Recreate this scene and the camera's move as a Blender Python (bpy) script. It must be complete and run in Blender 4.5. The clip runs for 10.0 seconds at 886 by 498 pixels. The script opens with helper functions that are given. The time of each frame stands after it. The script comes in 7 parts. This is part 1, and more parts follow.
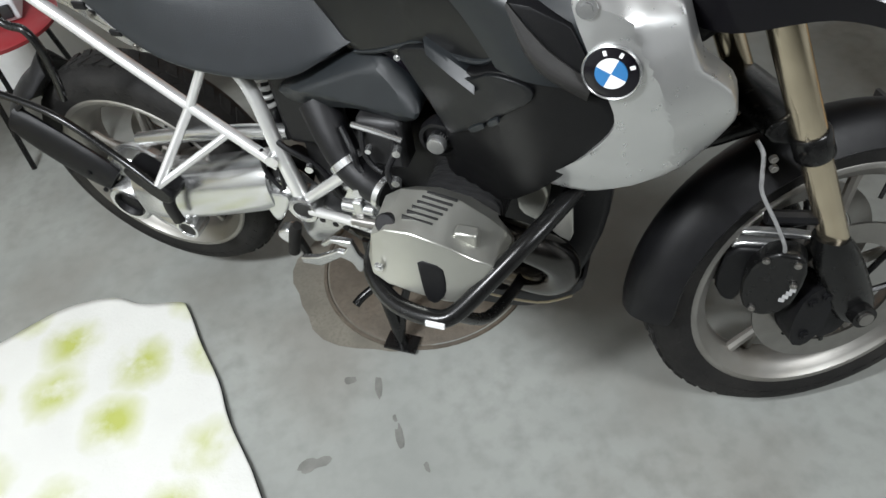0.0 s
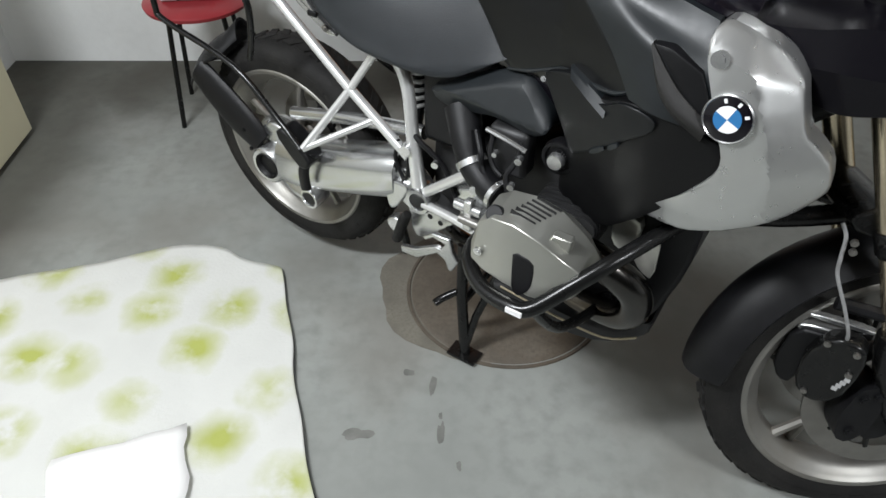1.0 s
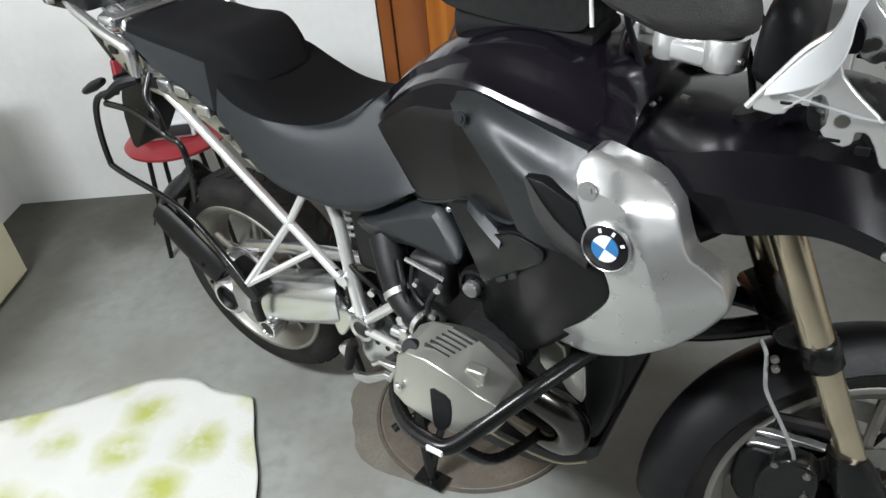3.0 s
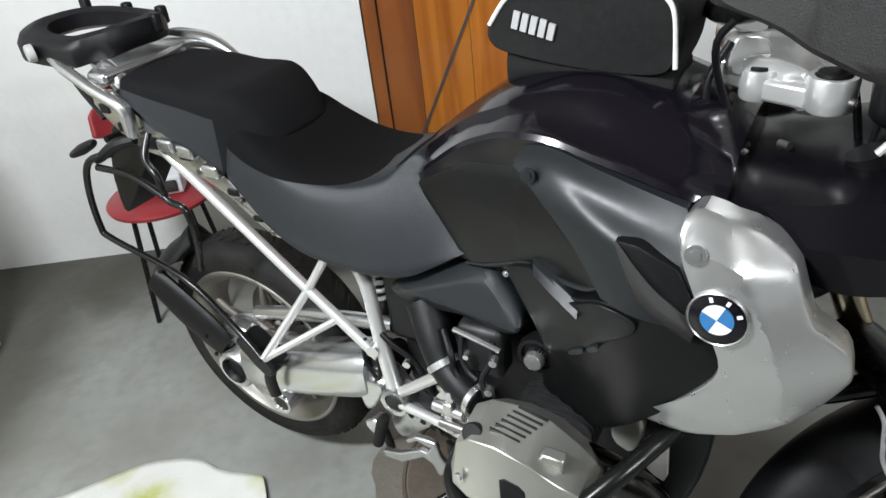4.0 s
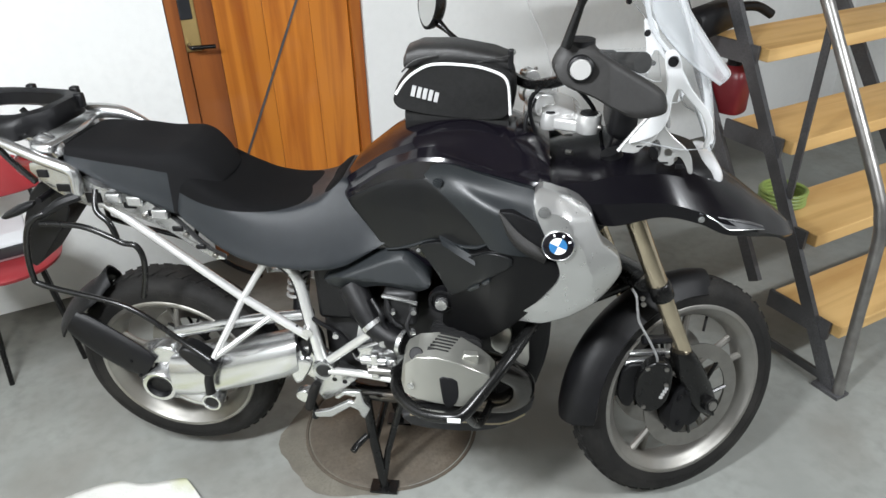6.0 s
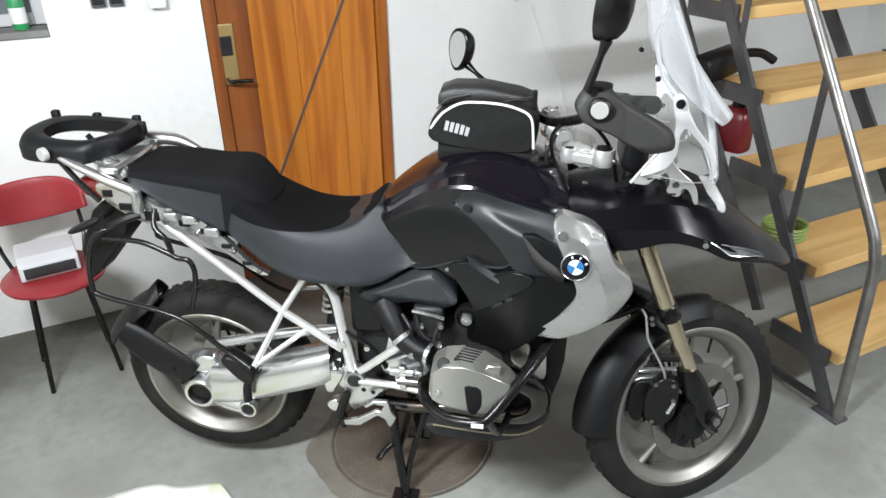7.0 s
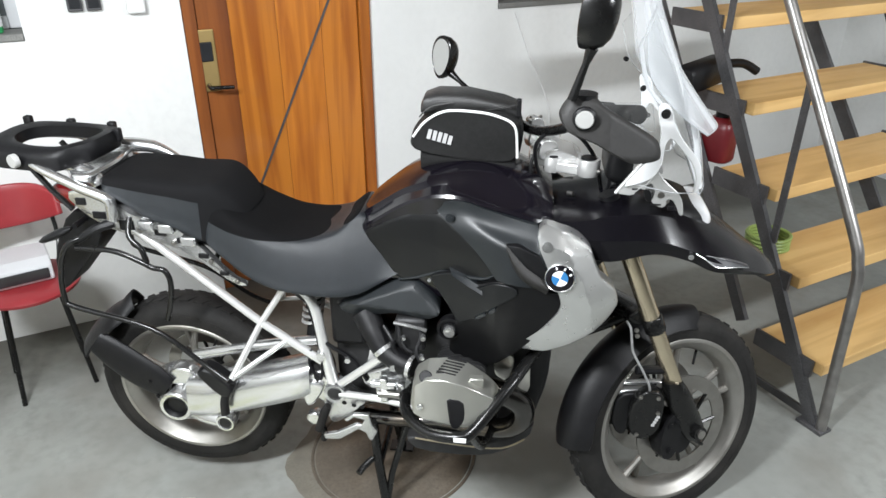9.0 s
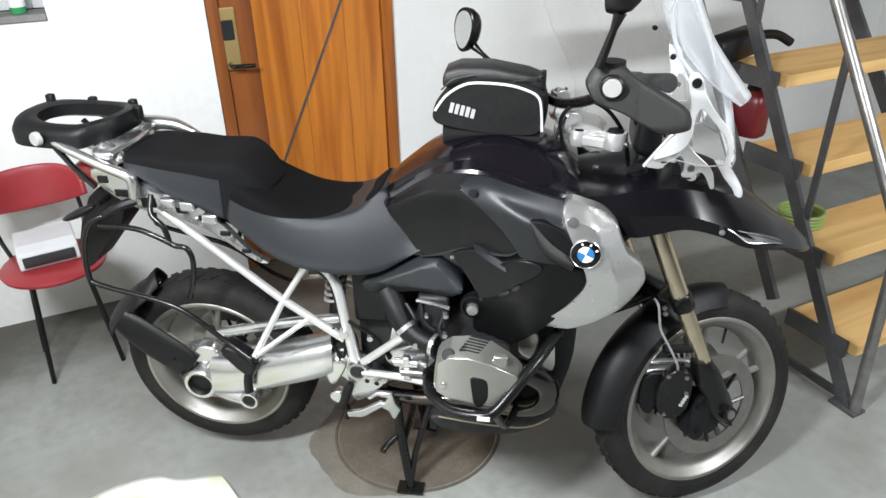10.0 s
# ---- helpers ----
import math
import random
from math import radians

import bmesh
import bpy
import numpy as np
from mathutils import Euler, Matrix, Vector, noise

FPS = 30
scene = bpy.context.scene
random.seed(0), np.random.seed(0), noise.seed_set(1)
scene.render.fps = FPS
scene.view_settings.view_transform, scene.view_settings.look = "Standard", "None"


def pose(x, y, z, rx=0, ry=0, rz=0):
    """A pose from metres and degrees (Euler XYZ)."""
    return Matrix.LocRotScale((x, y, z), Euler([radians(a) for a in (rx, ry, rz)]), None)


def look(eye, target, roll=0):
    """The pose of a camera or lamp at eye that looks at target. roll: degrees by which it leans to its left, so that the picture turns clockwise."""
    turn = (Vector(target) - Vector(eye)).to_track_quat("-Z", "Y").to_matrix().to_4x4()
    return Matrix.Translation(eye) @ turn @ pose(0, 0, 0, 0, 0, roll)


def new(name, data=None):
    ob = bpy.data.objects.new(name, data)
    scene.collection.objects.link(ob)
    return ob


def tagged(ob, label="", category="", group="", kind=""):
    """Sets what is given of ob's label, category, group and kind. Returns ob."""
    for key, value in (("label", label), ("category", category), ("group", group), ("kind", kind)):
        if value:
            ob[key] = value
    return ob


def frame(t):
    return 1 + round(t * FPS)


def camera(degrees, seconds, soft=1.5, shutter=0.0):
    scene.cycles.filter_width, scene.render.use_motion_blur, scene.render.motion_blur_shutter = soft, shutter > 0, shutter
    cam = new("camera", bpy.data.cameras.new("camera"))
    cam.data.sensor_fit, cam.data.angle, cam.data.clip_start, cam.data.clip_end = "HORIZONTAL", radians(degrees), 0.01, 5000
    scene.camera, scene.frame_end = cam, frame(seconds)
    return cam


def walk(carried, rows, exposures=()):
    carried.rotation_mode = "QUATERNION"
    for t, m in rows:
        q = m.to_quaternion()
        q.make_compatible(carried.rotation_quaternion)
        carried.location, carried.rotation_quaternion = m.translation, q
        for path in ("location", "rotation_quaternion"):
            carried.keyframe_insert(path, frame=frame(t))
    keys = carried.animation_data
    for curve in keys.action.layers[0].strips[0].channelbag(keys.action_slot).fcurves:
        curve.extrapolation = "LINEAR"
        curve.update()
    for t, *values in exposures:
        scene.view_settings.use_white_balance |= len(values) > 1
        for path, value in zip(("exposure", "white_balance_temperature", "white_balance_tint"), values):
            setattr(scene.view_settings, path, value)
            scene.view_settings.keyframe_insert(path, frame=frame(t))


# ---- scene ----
cam = camera(64.8, 10.0)
PATH = [
    (0, (1.084, -0.918, 1.418), (0.634, 0.315, -0.091), -9.9),
    (0.5, (1.08, -0.998, 1.421), (0.568, 0.277, -0.032), -4.1),
    (1, (1.104, -1.127, 1.419), (0.43, 0.194, 0.077), 0.7),
    (1.5, (1.223, -1.08, 1.468), (0.594, 0.433, 0.322), -1.3),
    (2, (1.358, -0.953, 1.482), (0.652, 0.522, 0.331), -5.8),
    (2.2, (1.373, -0.931, 1.484), (0.531, 0.471, 0.331), -8.6),
    (3.3, (1.206, -0.992, 1.454), (0.366, 0.431, 0.326), -5.4),
    (3.5, (1.166, -0.997, 1.463), (0.324, 0.434, 0.348), -5.7),
    (4, (1.087, -0.913, 1.447), (0.307, 0.589, 0.381), -6.8),
    (4.5, (1.017, -0.893, 1.493), (0.535, 0.67, 0.343), -3.7),
    (5, (0.922, -1.096, 1.552), (0.911, 0.578, 0.458), 2.0),
    (5.5, (0.871, -1.321, 1.632), (0.909, 0.357, 0.544), 0.0),
    (6, (0.864, -1.514, 1.666), (0.817, 0.215, 0.662), -1.6),
    (7.5, (0.801, -1.675, 1.728), (0.737, 0.111, 0.829), -0.5),
    (8, (0.799, -1.67, 1.722), (0.829, 0.132, 0.857), 0.8),
    (8.5, (0.826, -1.66, 1.715), (0.853, 0.142, 0.849), 0.6),
    (9, (0.822, -1.638, 1.708), (0.799, 0.147, 0.807), 0.1),
    (9.5, (0.818, -1.626, 1.698), (0.763, 0.157, 0.795), -0.0),
    (10, (0.824, -1.618, 1.682), (0.733, 0.142, 0.736), -1.1),
]
walk(cam, [(t, look(eye, target, roll)) for t, eye, target, roll in PATH], [(0.0, 0.10), (0.6, 0.10), (1.0, -0.14), (1.5, 0.06), (2.2, 0.08), (3.4, 0.10), (4.6, 0.16), (5.0, 0.34), (5.4, 0.33), (6.2, 0.38), (7.4, 0.42), (10.0, 0.47)])

# ---- light ----
ROOM = pose(-1.77, 0.475, 0, 0, 0, 28.4)      # x along the back wall from the corner, y into the wall
BIKE = pose(0.008, 0.135, 0, 0, 0, -5.7)      # x forward, y to the rider's left, origin under the rear axle

world = bpy.data.worlds.new("world")
scene.world = world
world.use_nodes = True
world.node_tree.nodes["Background"].inputs[0].default_value = (0.9, 0.95, 1.0, 1)
world.node_tree.nodes["Background"].inputs[1].default_value = 0.01


def area_lamp(name, m, sx, sy, watts, colour=(1, 1, 1)):
    data = bpy.data.lights.new(name, "AREA")
    data.shape, data.size, data.size_y, data.energy, data.color = "RECTANGLE", sx, sy, watts, colour
    ob = new(name, data)
    ob.matrix_world = m
    return ob


area_lamp("tube_light", ROOM @ pose(0.85, -2.45, 2.42, 20, -18, 0), 1.2, 0.16, 114, (0.945, 0.98, 1.015))
area_lamp("tube_light_far", ROOM @ pose(3.4, -3.9, 2.42, 38, 0, -6), 1.2, 0.16, 62, (0.945, 0.98, 1.015))


# ---- materials ----
def material(name, colour, rough=0.5, metal=0.0, spread=0.15, scale=8.0, fine=0.0, bump=0.0, coat=0.0, stain=None, stain_scale=2.0, stain_amount=0.5, per_object=0.0, alpha=None, sheen=0.0, spec=0.5):
    m = bpy.data.materials.new(name)
    m.use_nodes = True
    nt = m.node_tree
    bsdf = nt.nodes["Principled BSDF"]
    coord = nt.nodes.new("ShaderNodeTexCoord")

    def noise_node(sc, detail=5.0):
        n = nt.nodes.new("ShaderNodeTexNoise")
        n.inputs["Scale"].default_value, n.inputs["Detail"].default_value = sc, detail
        nt.links.new(coord.outputs["Object"], n.inputs["Vector"])
        return n

    def ramp(fac, lo, hi, p0, p1):
        r = nt.nodes.new("ShaderNodeValToRGB")
        r.color_ramp.elements[0].color, r.color_ramp.elements[1].color = (*lo, 1), (*hi, 1)
        r.color_ramp.elements[0].position, r.color_ramp.elements[1].position = p0, p1
        nt.links.new(fac, r.inputs[0])
        return r

    def mixed(fac, a, b):
        x = nt.nodes.new("ShaderNodeMix")
        x.data_type = "RGBA"
        if isinstance(fac, float):
            x.inputs[0].default_value = fac
        else:
            nt.links.new(fac, x.inputs[0])
        for i, v in ((6, a), (7, b)):
            if isinstance(v, tuple):
                x.inputs[i].default_value = (*v, 1)
            else:
                nt.links.new(v, x.inputs[i])
        return x.outputs[2]

    lo = tuple(max(0.0, c * (1 - spread)) for c in colour)
    hi = tuple(min(1.0, c * (1 + spread)) for c in colour)
    n1 = noise_node(scale)
    out = ramp(n1.outputs["Fac"], lo, hi, 0.3, 0.7).outputs["Color"]
    if fine:
        n2 = noise_node(scale * 14, 3)
        dark = tuple(c * (1 - fine) for c in colour)
        r2 = ramp(n2.outputs["Fac"], (0, 0, 0), (1, 1, 1), 0.42, 0.72)
        out = mixed(r2.outputs["Color"], out, dark)
    if stain:
        n3 = noise_node(stain_scale, 8)
        r3 = ramp(n3.outputs["Fac"], (0, 0, 0), (stain_amount,) * 3, 0.48, 0.68)
        out = mixed(r3.outputs["Color"], out, stain)
    if per_object:
        info = nt.nodes.new("ShaderNodeObjectInfo")
        hsv = nt.nodes.new("ShaderNodeHueSaturation")
        mp = nt.nodes.new("ShaderNodeMapRange")
        mp.inputs["To Min"].default_value, mp.inputs["To Max"].default_value = 1 - per_object, 1 + per_object
        nt.links.new(info.outputs["Random"], mp.inputs["Value"])
        nt.links.new(mp.outputs["Result"], hsv.inputs["Value"])
        nt.links.new(out, hsv.inputs["Color"])
        out = hsv.outputs["Color"]
    nt.links.new(out, bsdf.inputs["Base Color"])
    bsdf.inputs["Metallic"].default_value = metal
    bsdf.inputs["Specular IOR Level"].default_value = spec
    bsdf.inputs["Coat Weight"].default_value = coat
    bsdf.inputs["Coat Roughness"].default_value = 0.06
    if sheen:
        bsdf.inputs["Sheen Weight"].default_value = sheen
    nr = noise_node(scale * 3)
    mr = nt.nodes.new("ShaderNodeMapRange")
    mr.inputs["To Min"].default_value, mr.inputs["To Max"].default_value = max(0.02, rough * (0.93 if metal > 0.4 else 0.78)), min(1.0, rough * (1.07 if metal > 0.4 else 1.22))
    nt.links.new(nr.outputs["Fac"], mr.inputs["Value"])
    nt.links.new(mr.outputs["Result"], bsdf.inputs["Roughness"])
    if bump:
        b = nt.nodes.new("ShaderNodeBump")
        b.inputs["Strength"].default_value, b.inputs["Distance"].default_value = bump, 0.004
        nb = noise_node(scale * 20, 4)
        nt.links.new(nb.outputs["Fac"], b.inputs["Height"])
        nt.links.new(b.outputs["Normal"], bsdf.inputs["Normal"])
    return m


def wood(name, light, dark, axis=2, scale=3.0, rough=0.4, coat=0.2, per_object=0.15):
    """Grain that runs along one local axis."""
    m = material(name, light, rough, coat=coat)
    nt = m.node_tree
    bsdf = nt.nodes["Principled BSDF"]
    coord = nt.nodes["Texture Coordinate"]
    mp = nt.nodes.new("ShaderNodeMapping")
    mp.inputs["Scale"].default_value = [0.07 if i == axis else 1.0 for i in range(3)]
    info = nt.nodes.new("ShaderNodeObjectInfo")
    shift = nt.nodes.new("ShaderNodeVectorMath")
    shift.operation = "SCALE"
    shift.inputs[0].default_value = (7, 11, 5)
    nt.links.new(info.outputs["Random"], shift.inputs["Scale"])
    nt.links.new(coord.outputs["Object"], mp.inputs["Vector"])
    nt.links.new(shift.outputs["Vector"], mp.inputs["Location"])
    n1 = nt.nodes.new("ShaderNodeTexNoise")
    n1.inputs["Scale"].default_value, n1.inputs["Detail"].default_value, n1.inputs["Distortion"].default_value = scale * 4, 8, 1.2
    nt.links.new(mp.outputs["Vector"], n1.inputs["Vector"])
    r = nt.nodes.new("ShaderNodeValToRGB")
    r.color_ramp.elements[0].color, r.color_ramp.elements[1].color = (*dark, 1), (*light, 1)
    r.color_ramp.elements[0].position, r.color_ramp.elements[1].position = 0.32, 0.6
    nt.links.new(n1.outputs["Fac"], r.inputs[0])
    hsv = nt.nodes.new("ShaderNodeHueSaturation")
    mv = nt.nodes.new("ShaderNodeMapRange")
    mv.inputs["To Min"].default_value, mv.inputs["To Max"].default_value = 1 - per_object, 1 + per_object
    nt.links.new(info.outputs["Random"], mv.inputs["Value"])
    nt.links.new(mv.outputs["Result"], hsv.inputs["Value"])
    nt.links.new(r.outputs["Color"], hsv.inputs["Color"])
    nt.links.new(hsv.outputs["Color"], bsdf.inputs["Base Color"])
    b = nt.nodes.new("ShaderNodeBump")
    b.inputs["Strength"].default_value, b.inputs["Distance"].default_value = 0.15, 0.002
    nt.links.new(n1.outputs["Fac"], b.inputs["Height"])
    nt.links.new(b.outputs["Normal"], bsdf.inputs["Normal"])
    return m


def glass(name, tint, rough=0.04, veil=0.03, metal=1.0, ior=1.12):
    m = bpy.data.materials.new(name)
    m.use_nodes = True
    nt = m.node_tree
    bsdf = nt.nodes["Principled BSDF"]
    tr = nt.nodes.new("ShaderNodeBsdfTransparent")
    tr.inputs[0].default_value = (*tint, 1)
    fr = nt.nodes.new("ShaderNodeFresnel")
    fr.inputs[0].default_value = ior
    add = nt.nodes.new("ShaderNodeMath")
    add.operation = "ADD"
    add.inputs[1].default_value = veil
    nt.links.new(fr.outputs[0], add.inputs[0])
    mix = nt.nodes.new("ShaderNodeMixShader")
    bsdf.inputs["Base Color"].default_value = (0.8, 0.82, 0.84, 1)
    bsdf.inputs["Roughness"].default_value = rough
    bsdf.inputs["Metallic"].default_value = metal
    nt.links.new(add.outputs[0], mix.inputs[0])
    nt.links.new(tr.outputs[0], mix.inputs[1])
    nt.links.new(bsdf.outputs[0], mix.inputs[2])
    nt.links.new(mix.outputs[0], nt.nodes["Material Output"].inputs[0])
    return m


M = {}
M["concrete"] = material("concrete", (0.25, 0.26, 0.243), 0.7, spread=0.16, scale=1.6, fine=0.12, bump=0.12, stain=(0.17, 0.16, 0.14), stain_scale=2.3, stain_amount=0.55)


def shade_strip(m, tone):
    """Shade painted into the floor colour, an uneven dark strip along two walls (x and y of the room)."""
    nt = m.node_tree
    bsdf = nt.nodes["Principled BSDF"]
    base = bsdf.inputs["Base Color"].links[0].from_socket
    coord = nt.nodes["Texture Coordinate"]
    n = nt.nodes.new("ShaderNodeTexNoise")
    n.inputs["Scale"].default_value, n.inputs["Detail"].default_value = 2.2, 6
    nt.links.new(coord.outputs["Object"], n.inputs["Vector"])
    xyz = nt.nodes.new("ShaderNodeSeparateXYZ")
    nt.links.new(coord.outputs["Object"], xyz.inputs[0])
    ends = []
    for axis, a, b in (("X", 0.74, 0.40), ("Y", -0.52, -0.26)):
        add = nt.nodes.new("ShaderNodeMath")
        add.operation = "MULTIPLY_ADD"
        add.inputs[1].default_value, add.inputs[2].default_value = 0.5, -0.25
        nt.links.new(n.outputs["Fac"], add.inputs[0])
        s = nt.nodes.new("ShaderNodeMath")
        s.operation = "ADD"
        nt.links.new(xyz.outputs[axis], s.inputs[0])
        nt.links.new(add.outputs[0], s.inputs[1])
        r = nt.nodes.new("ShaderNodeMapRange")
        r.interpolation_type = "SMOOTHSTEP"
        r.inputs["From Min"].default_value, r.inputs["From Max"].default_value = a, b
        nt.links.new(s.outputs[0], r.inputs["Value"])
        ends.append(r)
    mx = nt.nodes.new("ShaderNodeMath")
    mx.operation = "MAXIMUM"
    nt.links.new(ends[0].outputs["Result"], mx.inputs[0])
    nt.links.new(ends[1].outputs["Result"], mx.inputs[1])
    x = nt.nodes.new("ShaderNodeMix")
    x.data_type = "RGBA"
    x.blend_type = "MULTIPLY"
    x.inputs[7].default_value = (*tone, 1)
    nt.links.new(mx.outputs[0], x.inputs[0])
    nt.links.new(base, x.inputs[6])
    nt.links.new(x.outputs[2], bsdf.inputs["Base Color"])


# Darkens the floor by two walls, shade put into its colour.
shade_strip(M["concrete"], (0.38, 0.362, 0.335))
M["plaster"] = material("plaster", (0.80, 0.81, 0.80), 0.75, spread=0.03, scale=2.0, fine=0.03, bump=0.25, stain=(0.62, 0.62, 0.6), stain_scale=1.5, stain_amount=0.3)
# The ceiling is out of view; its dark tone holds down reflections.
M["ceiling"] = material("ceiling_boards", (0.20, 0.17, 0.14), 0.8, spread=0.2, scale=3)
# Unseen wall, kept dark so it bounces and reflects less light.
M["unseen_grey"] = material("unpainted_render", (0.13, 0.127, 0.12), 0.85, spread=0.15, scale=2)
M["door"] = wood("varnished_pine", (0.45, 0.155, 0.020), (0.26, 0.07, 0.010), 2, 3.0, 0.32, 0.5, 0.40)
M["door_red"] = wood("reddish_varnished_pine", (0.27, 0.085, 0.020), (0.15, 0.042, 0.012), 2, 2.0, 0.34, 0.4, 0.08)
M["tread"] = wood("pine_tread", (0.72, 0.47, 0.19), (0.56, 0.33, 0.115), 0, 2.5, 0.55, 0.0, 0.1)
M["steel_dark"] = material("painted_steel", (0.11, 0.11, 0.115), 0.5, 0.5, spread=0.25, scale=12, fine=0.2)
M["tube_steel"] = material("bare_steel_tube", (0.30, 0.29, 0.28), 0.38, 0.9, spread=0.25, scale=14)
M["black_gloss"] = material("black_gloss_paint", (0.005, 0.0042, 0.0066), 0.17, 0.0, spread=0.1, coat=0.25, spec=0.32)
M["cowl_dark"] = material("dark_satin_cowl_plastic", (0.0044, 0.005, 0.0057), 0.42, 0.02, spec=0.36, spread=0.1, scale=26, bump=0.02)
M["flank_satin"] = material("black_semigloss_flank", (0.0034, 0.0037, 0.0042), 0.34, 0.0, spec=0.36, spread=0.1, scale=24, bump=0.015)
# Gloss black with its reflections turned down to keep the beak dark.
M["beak_black"] = material("worn_black_plastic_paint", (0.004, 0.0036, 0.0052), 0.24, 0.0, spread=0.12, coat=0.08, spec=0.2)
M["grey_satin"] = material("dark_grey_satin_plastic", (0.009, 0.0115, 0.0135), 0.42, 0.05, spec=0.5, spread=0.1, scale=30, bump=0.02)
M["black_plastic"] = material("black_textured_plastic", (0.005, 0.005, 0.0058), 0.45, spec=0.28, spread=0.2, scale=30, bump=0.15)


def seat_cover(name, line, front, top):
    """Grey vinyl sides below a sewn line, black fabric above it; the line is height over length, front an end in black."""
    m = material(name, (0.0115, 0.014, 0.017), 0.42, spread=0.1, scale=40, bump=0.3, spec=0.45)
    nt = m.node_tree
    bsdf = nt.nodes["Principled BSDF"]
    side = bsdf.inputs["Base Color"].links[0].from_socket
    xyz = nt.nodes.new("ShaderNodeSeparateXYZ")
    nt.links.new(nt.nodes["Texture Coordinate"].outputs["Object"], xyz.inputs[0])
    span = nt.nodes.new("ShaderNodeMapRange")
    x0, x1 = line[0][0], line[-1][0]
    span.inputs["From Min"].default_value, span.inputs["From Max"].default_value = x0, x1
    nt.links.new(xyz.outputs["X"], span.inputs["Value"])
    r = nt.nodes.new("ShaderNodeValToRGB")
    r.color_ramp.interpolation = "B_SPLINE"
    while len(r.color_ramp.elements) < len(line):
        r.color_ramp.elements.new(0.5)
    for e, (x, z) in zip(r.color_ramp.elements, line):
        e.position, e.color = (x - x0) / (x1 - x0), (z / 2, z / 2, z / 2, 1)
    nt.links.new(span.outputs["Result"], r.inputs[0])
    half = nt.nodes.new("ShaderNodeMath")
    half.operation = "MULTIPLY"
    half.inputs[1].default_value = 0.5
    nt.links.new(xyz.outputs["Z"], half.inputs[0])
    above = nt.nodes.new("ShaderNodeMath")
    above.operation = "GREATER_THAN"
    nt.links.new(half.outputs[0], above.inputs[0])
    nt.links.new(r.outputs["Color"], above.inputs[1])
    fore = nt.nodes.new("ShaderNodeMath")
    fore.operation = "GREATER_THAN"
    fore.inputs[1].default_value = front
    nt.links.new(xyz.outputs["X"], fore.inputs[0])
    either = nt.nodes.new("ShaderNodeMath")
    either.operation = "MAXIMUM"
    nt.links.new(above.outputs[0], either.inputs[0])
    nt.links.new(fore.outputs[0], either.inputs[1])
    mix = nt.nodes.new("ShaderNodeMix")
    mix.data_type = "RGBA"
    mix.inputs[7].default_value = (top, top, top * 1.08, 1)
    nt.links.new(either.outputs[0], mix.inputs[0])
    nt.links.new(side, mix.inputs[6])
    nt.links.new(mix.outputs[2], bsdf.inputs["Base Color"])
    rg = nt.nodes.new("ShaderNodeMapRange")
    rg.inputs["To Min"].default_value, rg.inputs["To Max"].default_value = 0.38, 0.85
    nt.links.new(either.outputs[0], rg.inputs["Value"])
    nt.links.new(rg.outputs["Result"], bsdf.inputs["Roughness"])
    sp = nt.nodes.new("ShaderNodeMapRange")
    sp.inputs["To Min"].default_value, sp.inputs["To Max"].default_value = 0.45, 0.10
    nt.links.new(either.outputs[0], sp.inputs["Value"])
    nt.links.new(sp.outputs["Result"], bsdf.inputs["Specular IOR Level"])
    return m


M["rider_cover"] = seat_cover("rider_seat_cover", [(0.18, 0.968), (0.25, 0.936), (0.33, 0.918), (0.42, 0.912), (0.49, 0.924), (0.55, 0.952), (0.60, 0.985), (0.70, 1.08)], 9.0, 0.0045)
M["pillion_cover"] = seat_cover("pillion_seat_cover", [(-0.09, 1.045), (0.0, 1.032), (0.10, 1.020), (0.18, 1.006), (0.23, 1.0)], 0.178, 0.0075)
M["silver"] = material("silver_paint", (0.644, 0.648, 0.639), 0.28, 0.85, spread=0.02, scale=20, coat=0.5)
M["alu"] = material("cast_aluminium", (0.60, 0.605, 0.605), 0.26, 0.92, spread=0.05, scale=9, bump=0.02)
M["alu_cover"] = material("grey_cast_cover", (0.46, 0.46, 0.42), 0.30, 0.80, spread=0.08, scale=8, bump=0.02)
M["tube_silver"] = material("silver_painted_tube", (0.72, 0.72, 0.71), 0.26, 0.6, spread=0.03, scale=20, coat=0.3)
M["gold"] = material("gold_anodised_tube", (0.66, 0.57, 0.42), 0.2, 0.95, spread=0.08, scale=20)
M["rubber"] = material("tyre_rubber", (0.010, 0.0095, 0.009), 0.75, spec=0.3, spread=0.35, scale=14, fine=0.3, bump=0.3, stain=(0.04, 0.037, 0.033), stain_scale=5, stain_amount=0.35)
M["rim"] = material("wheel_rim_silver", (0.29, 0.282, 0.262), 0.46, 0.8, spread=0.15, scale=10, stain=(0.22, 0.19, 0.15), stain_scale=6, stain_amount=0.4)
M["spoke"] = material("spoke_grey", (0.24, 0.23, 0.21), 0.45, 0.6, spread=0.15, scale=10, stain=(0.15, 0.13, 0.1), stain_scale=8, stain_amount=0.4)
M["disc"] = material("brake_disc_steel", (0.30, 0.29, 0.275), 0.3, 0.95, spread=0.1, scale=30)
M["black_metal"] = material("black_coated_steel", (0.006, 0.006, 0.006), 0.26, 0.0, spread=0.2, scale=20, spec=0.35)
M["engine"] = material("dark_engine_casting", (0.03, 0.03, 0.031), 0.5, 0.5, spread=0.3, scale=20)
M["exhaust"] = material("stainless_exhaust", (0.09, 0.087, 0.084), 0.2, 1.0, spread=0.25, scale=9, stain=(0.16, 0.11, 0.06), stain_scale=5, stain_amount=0.5)
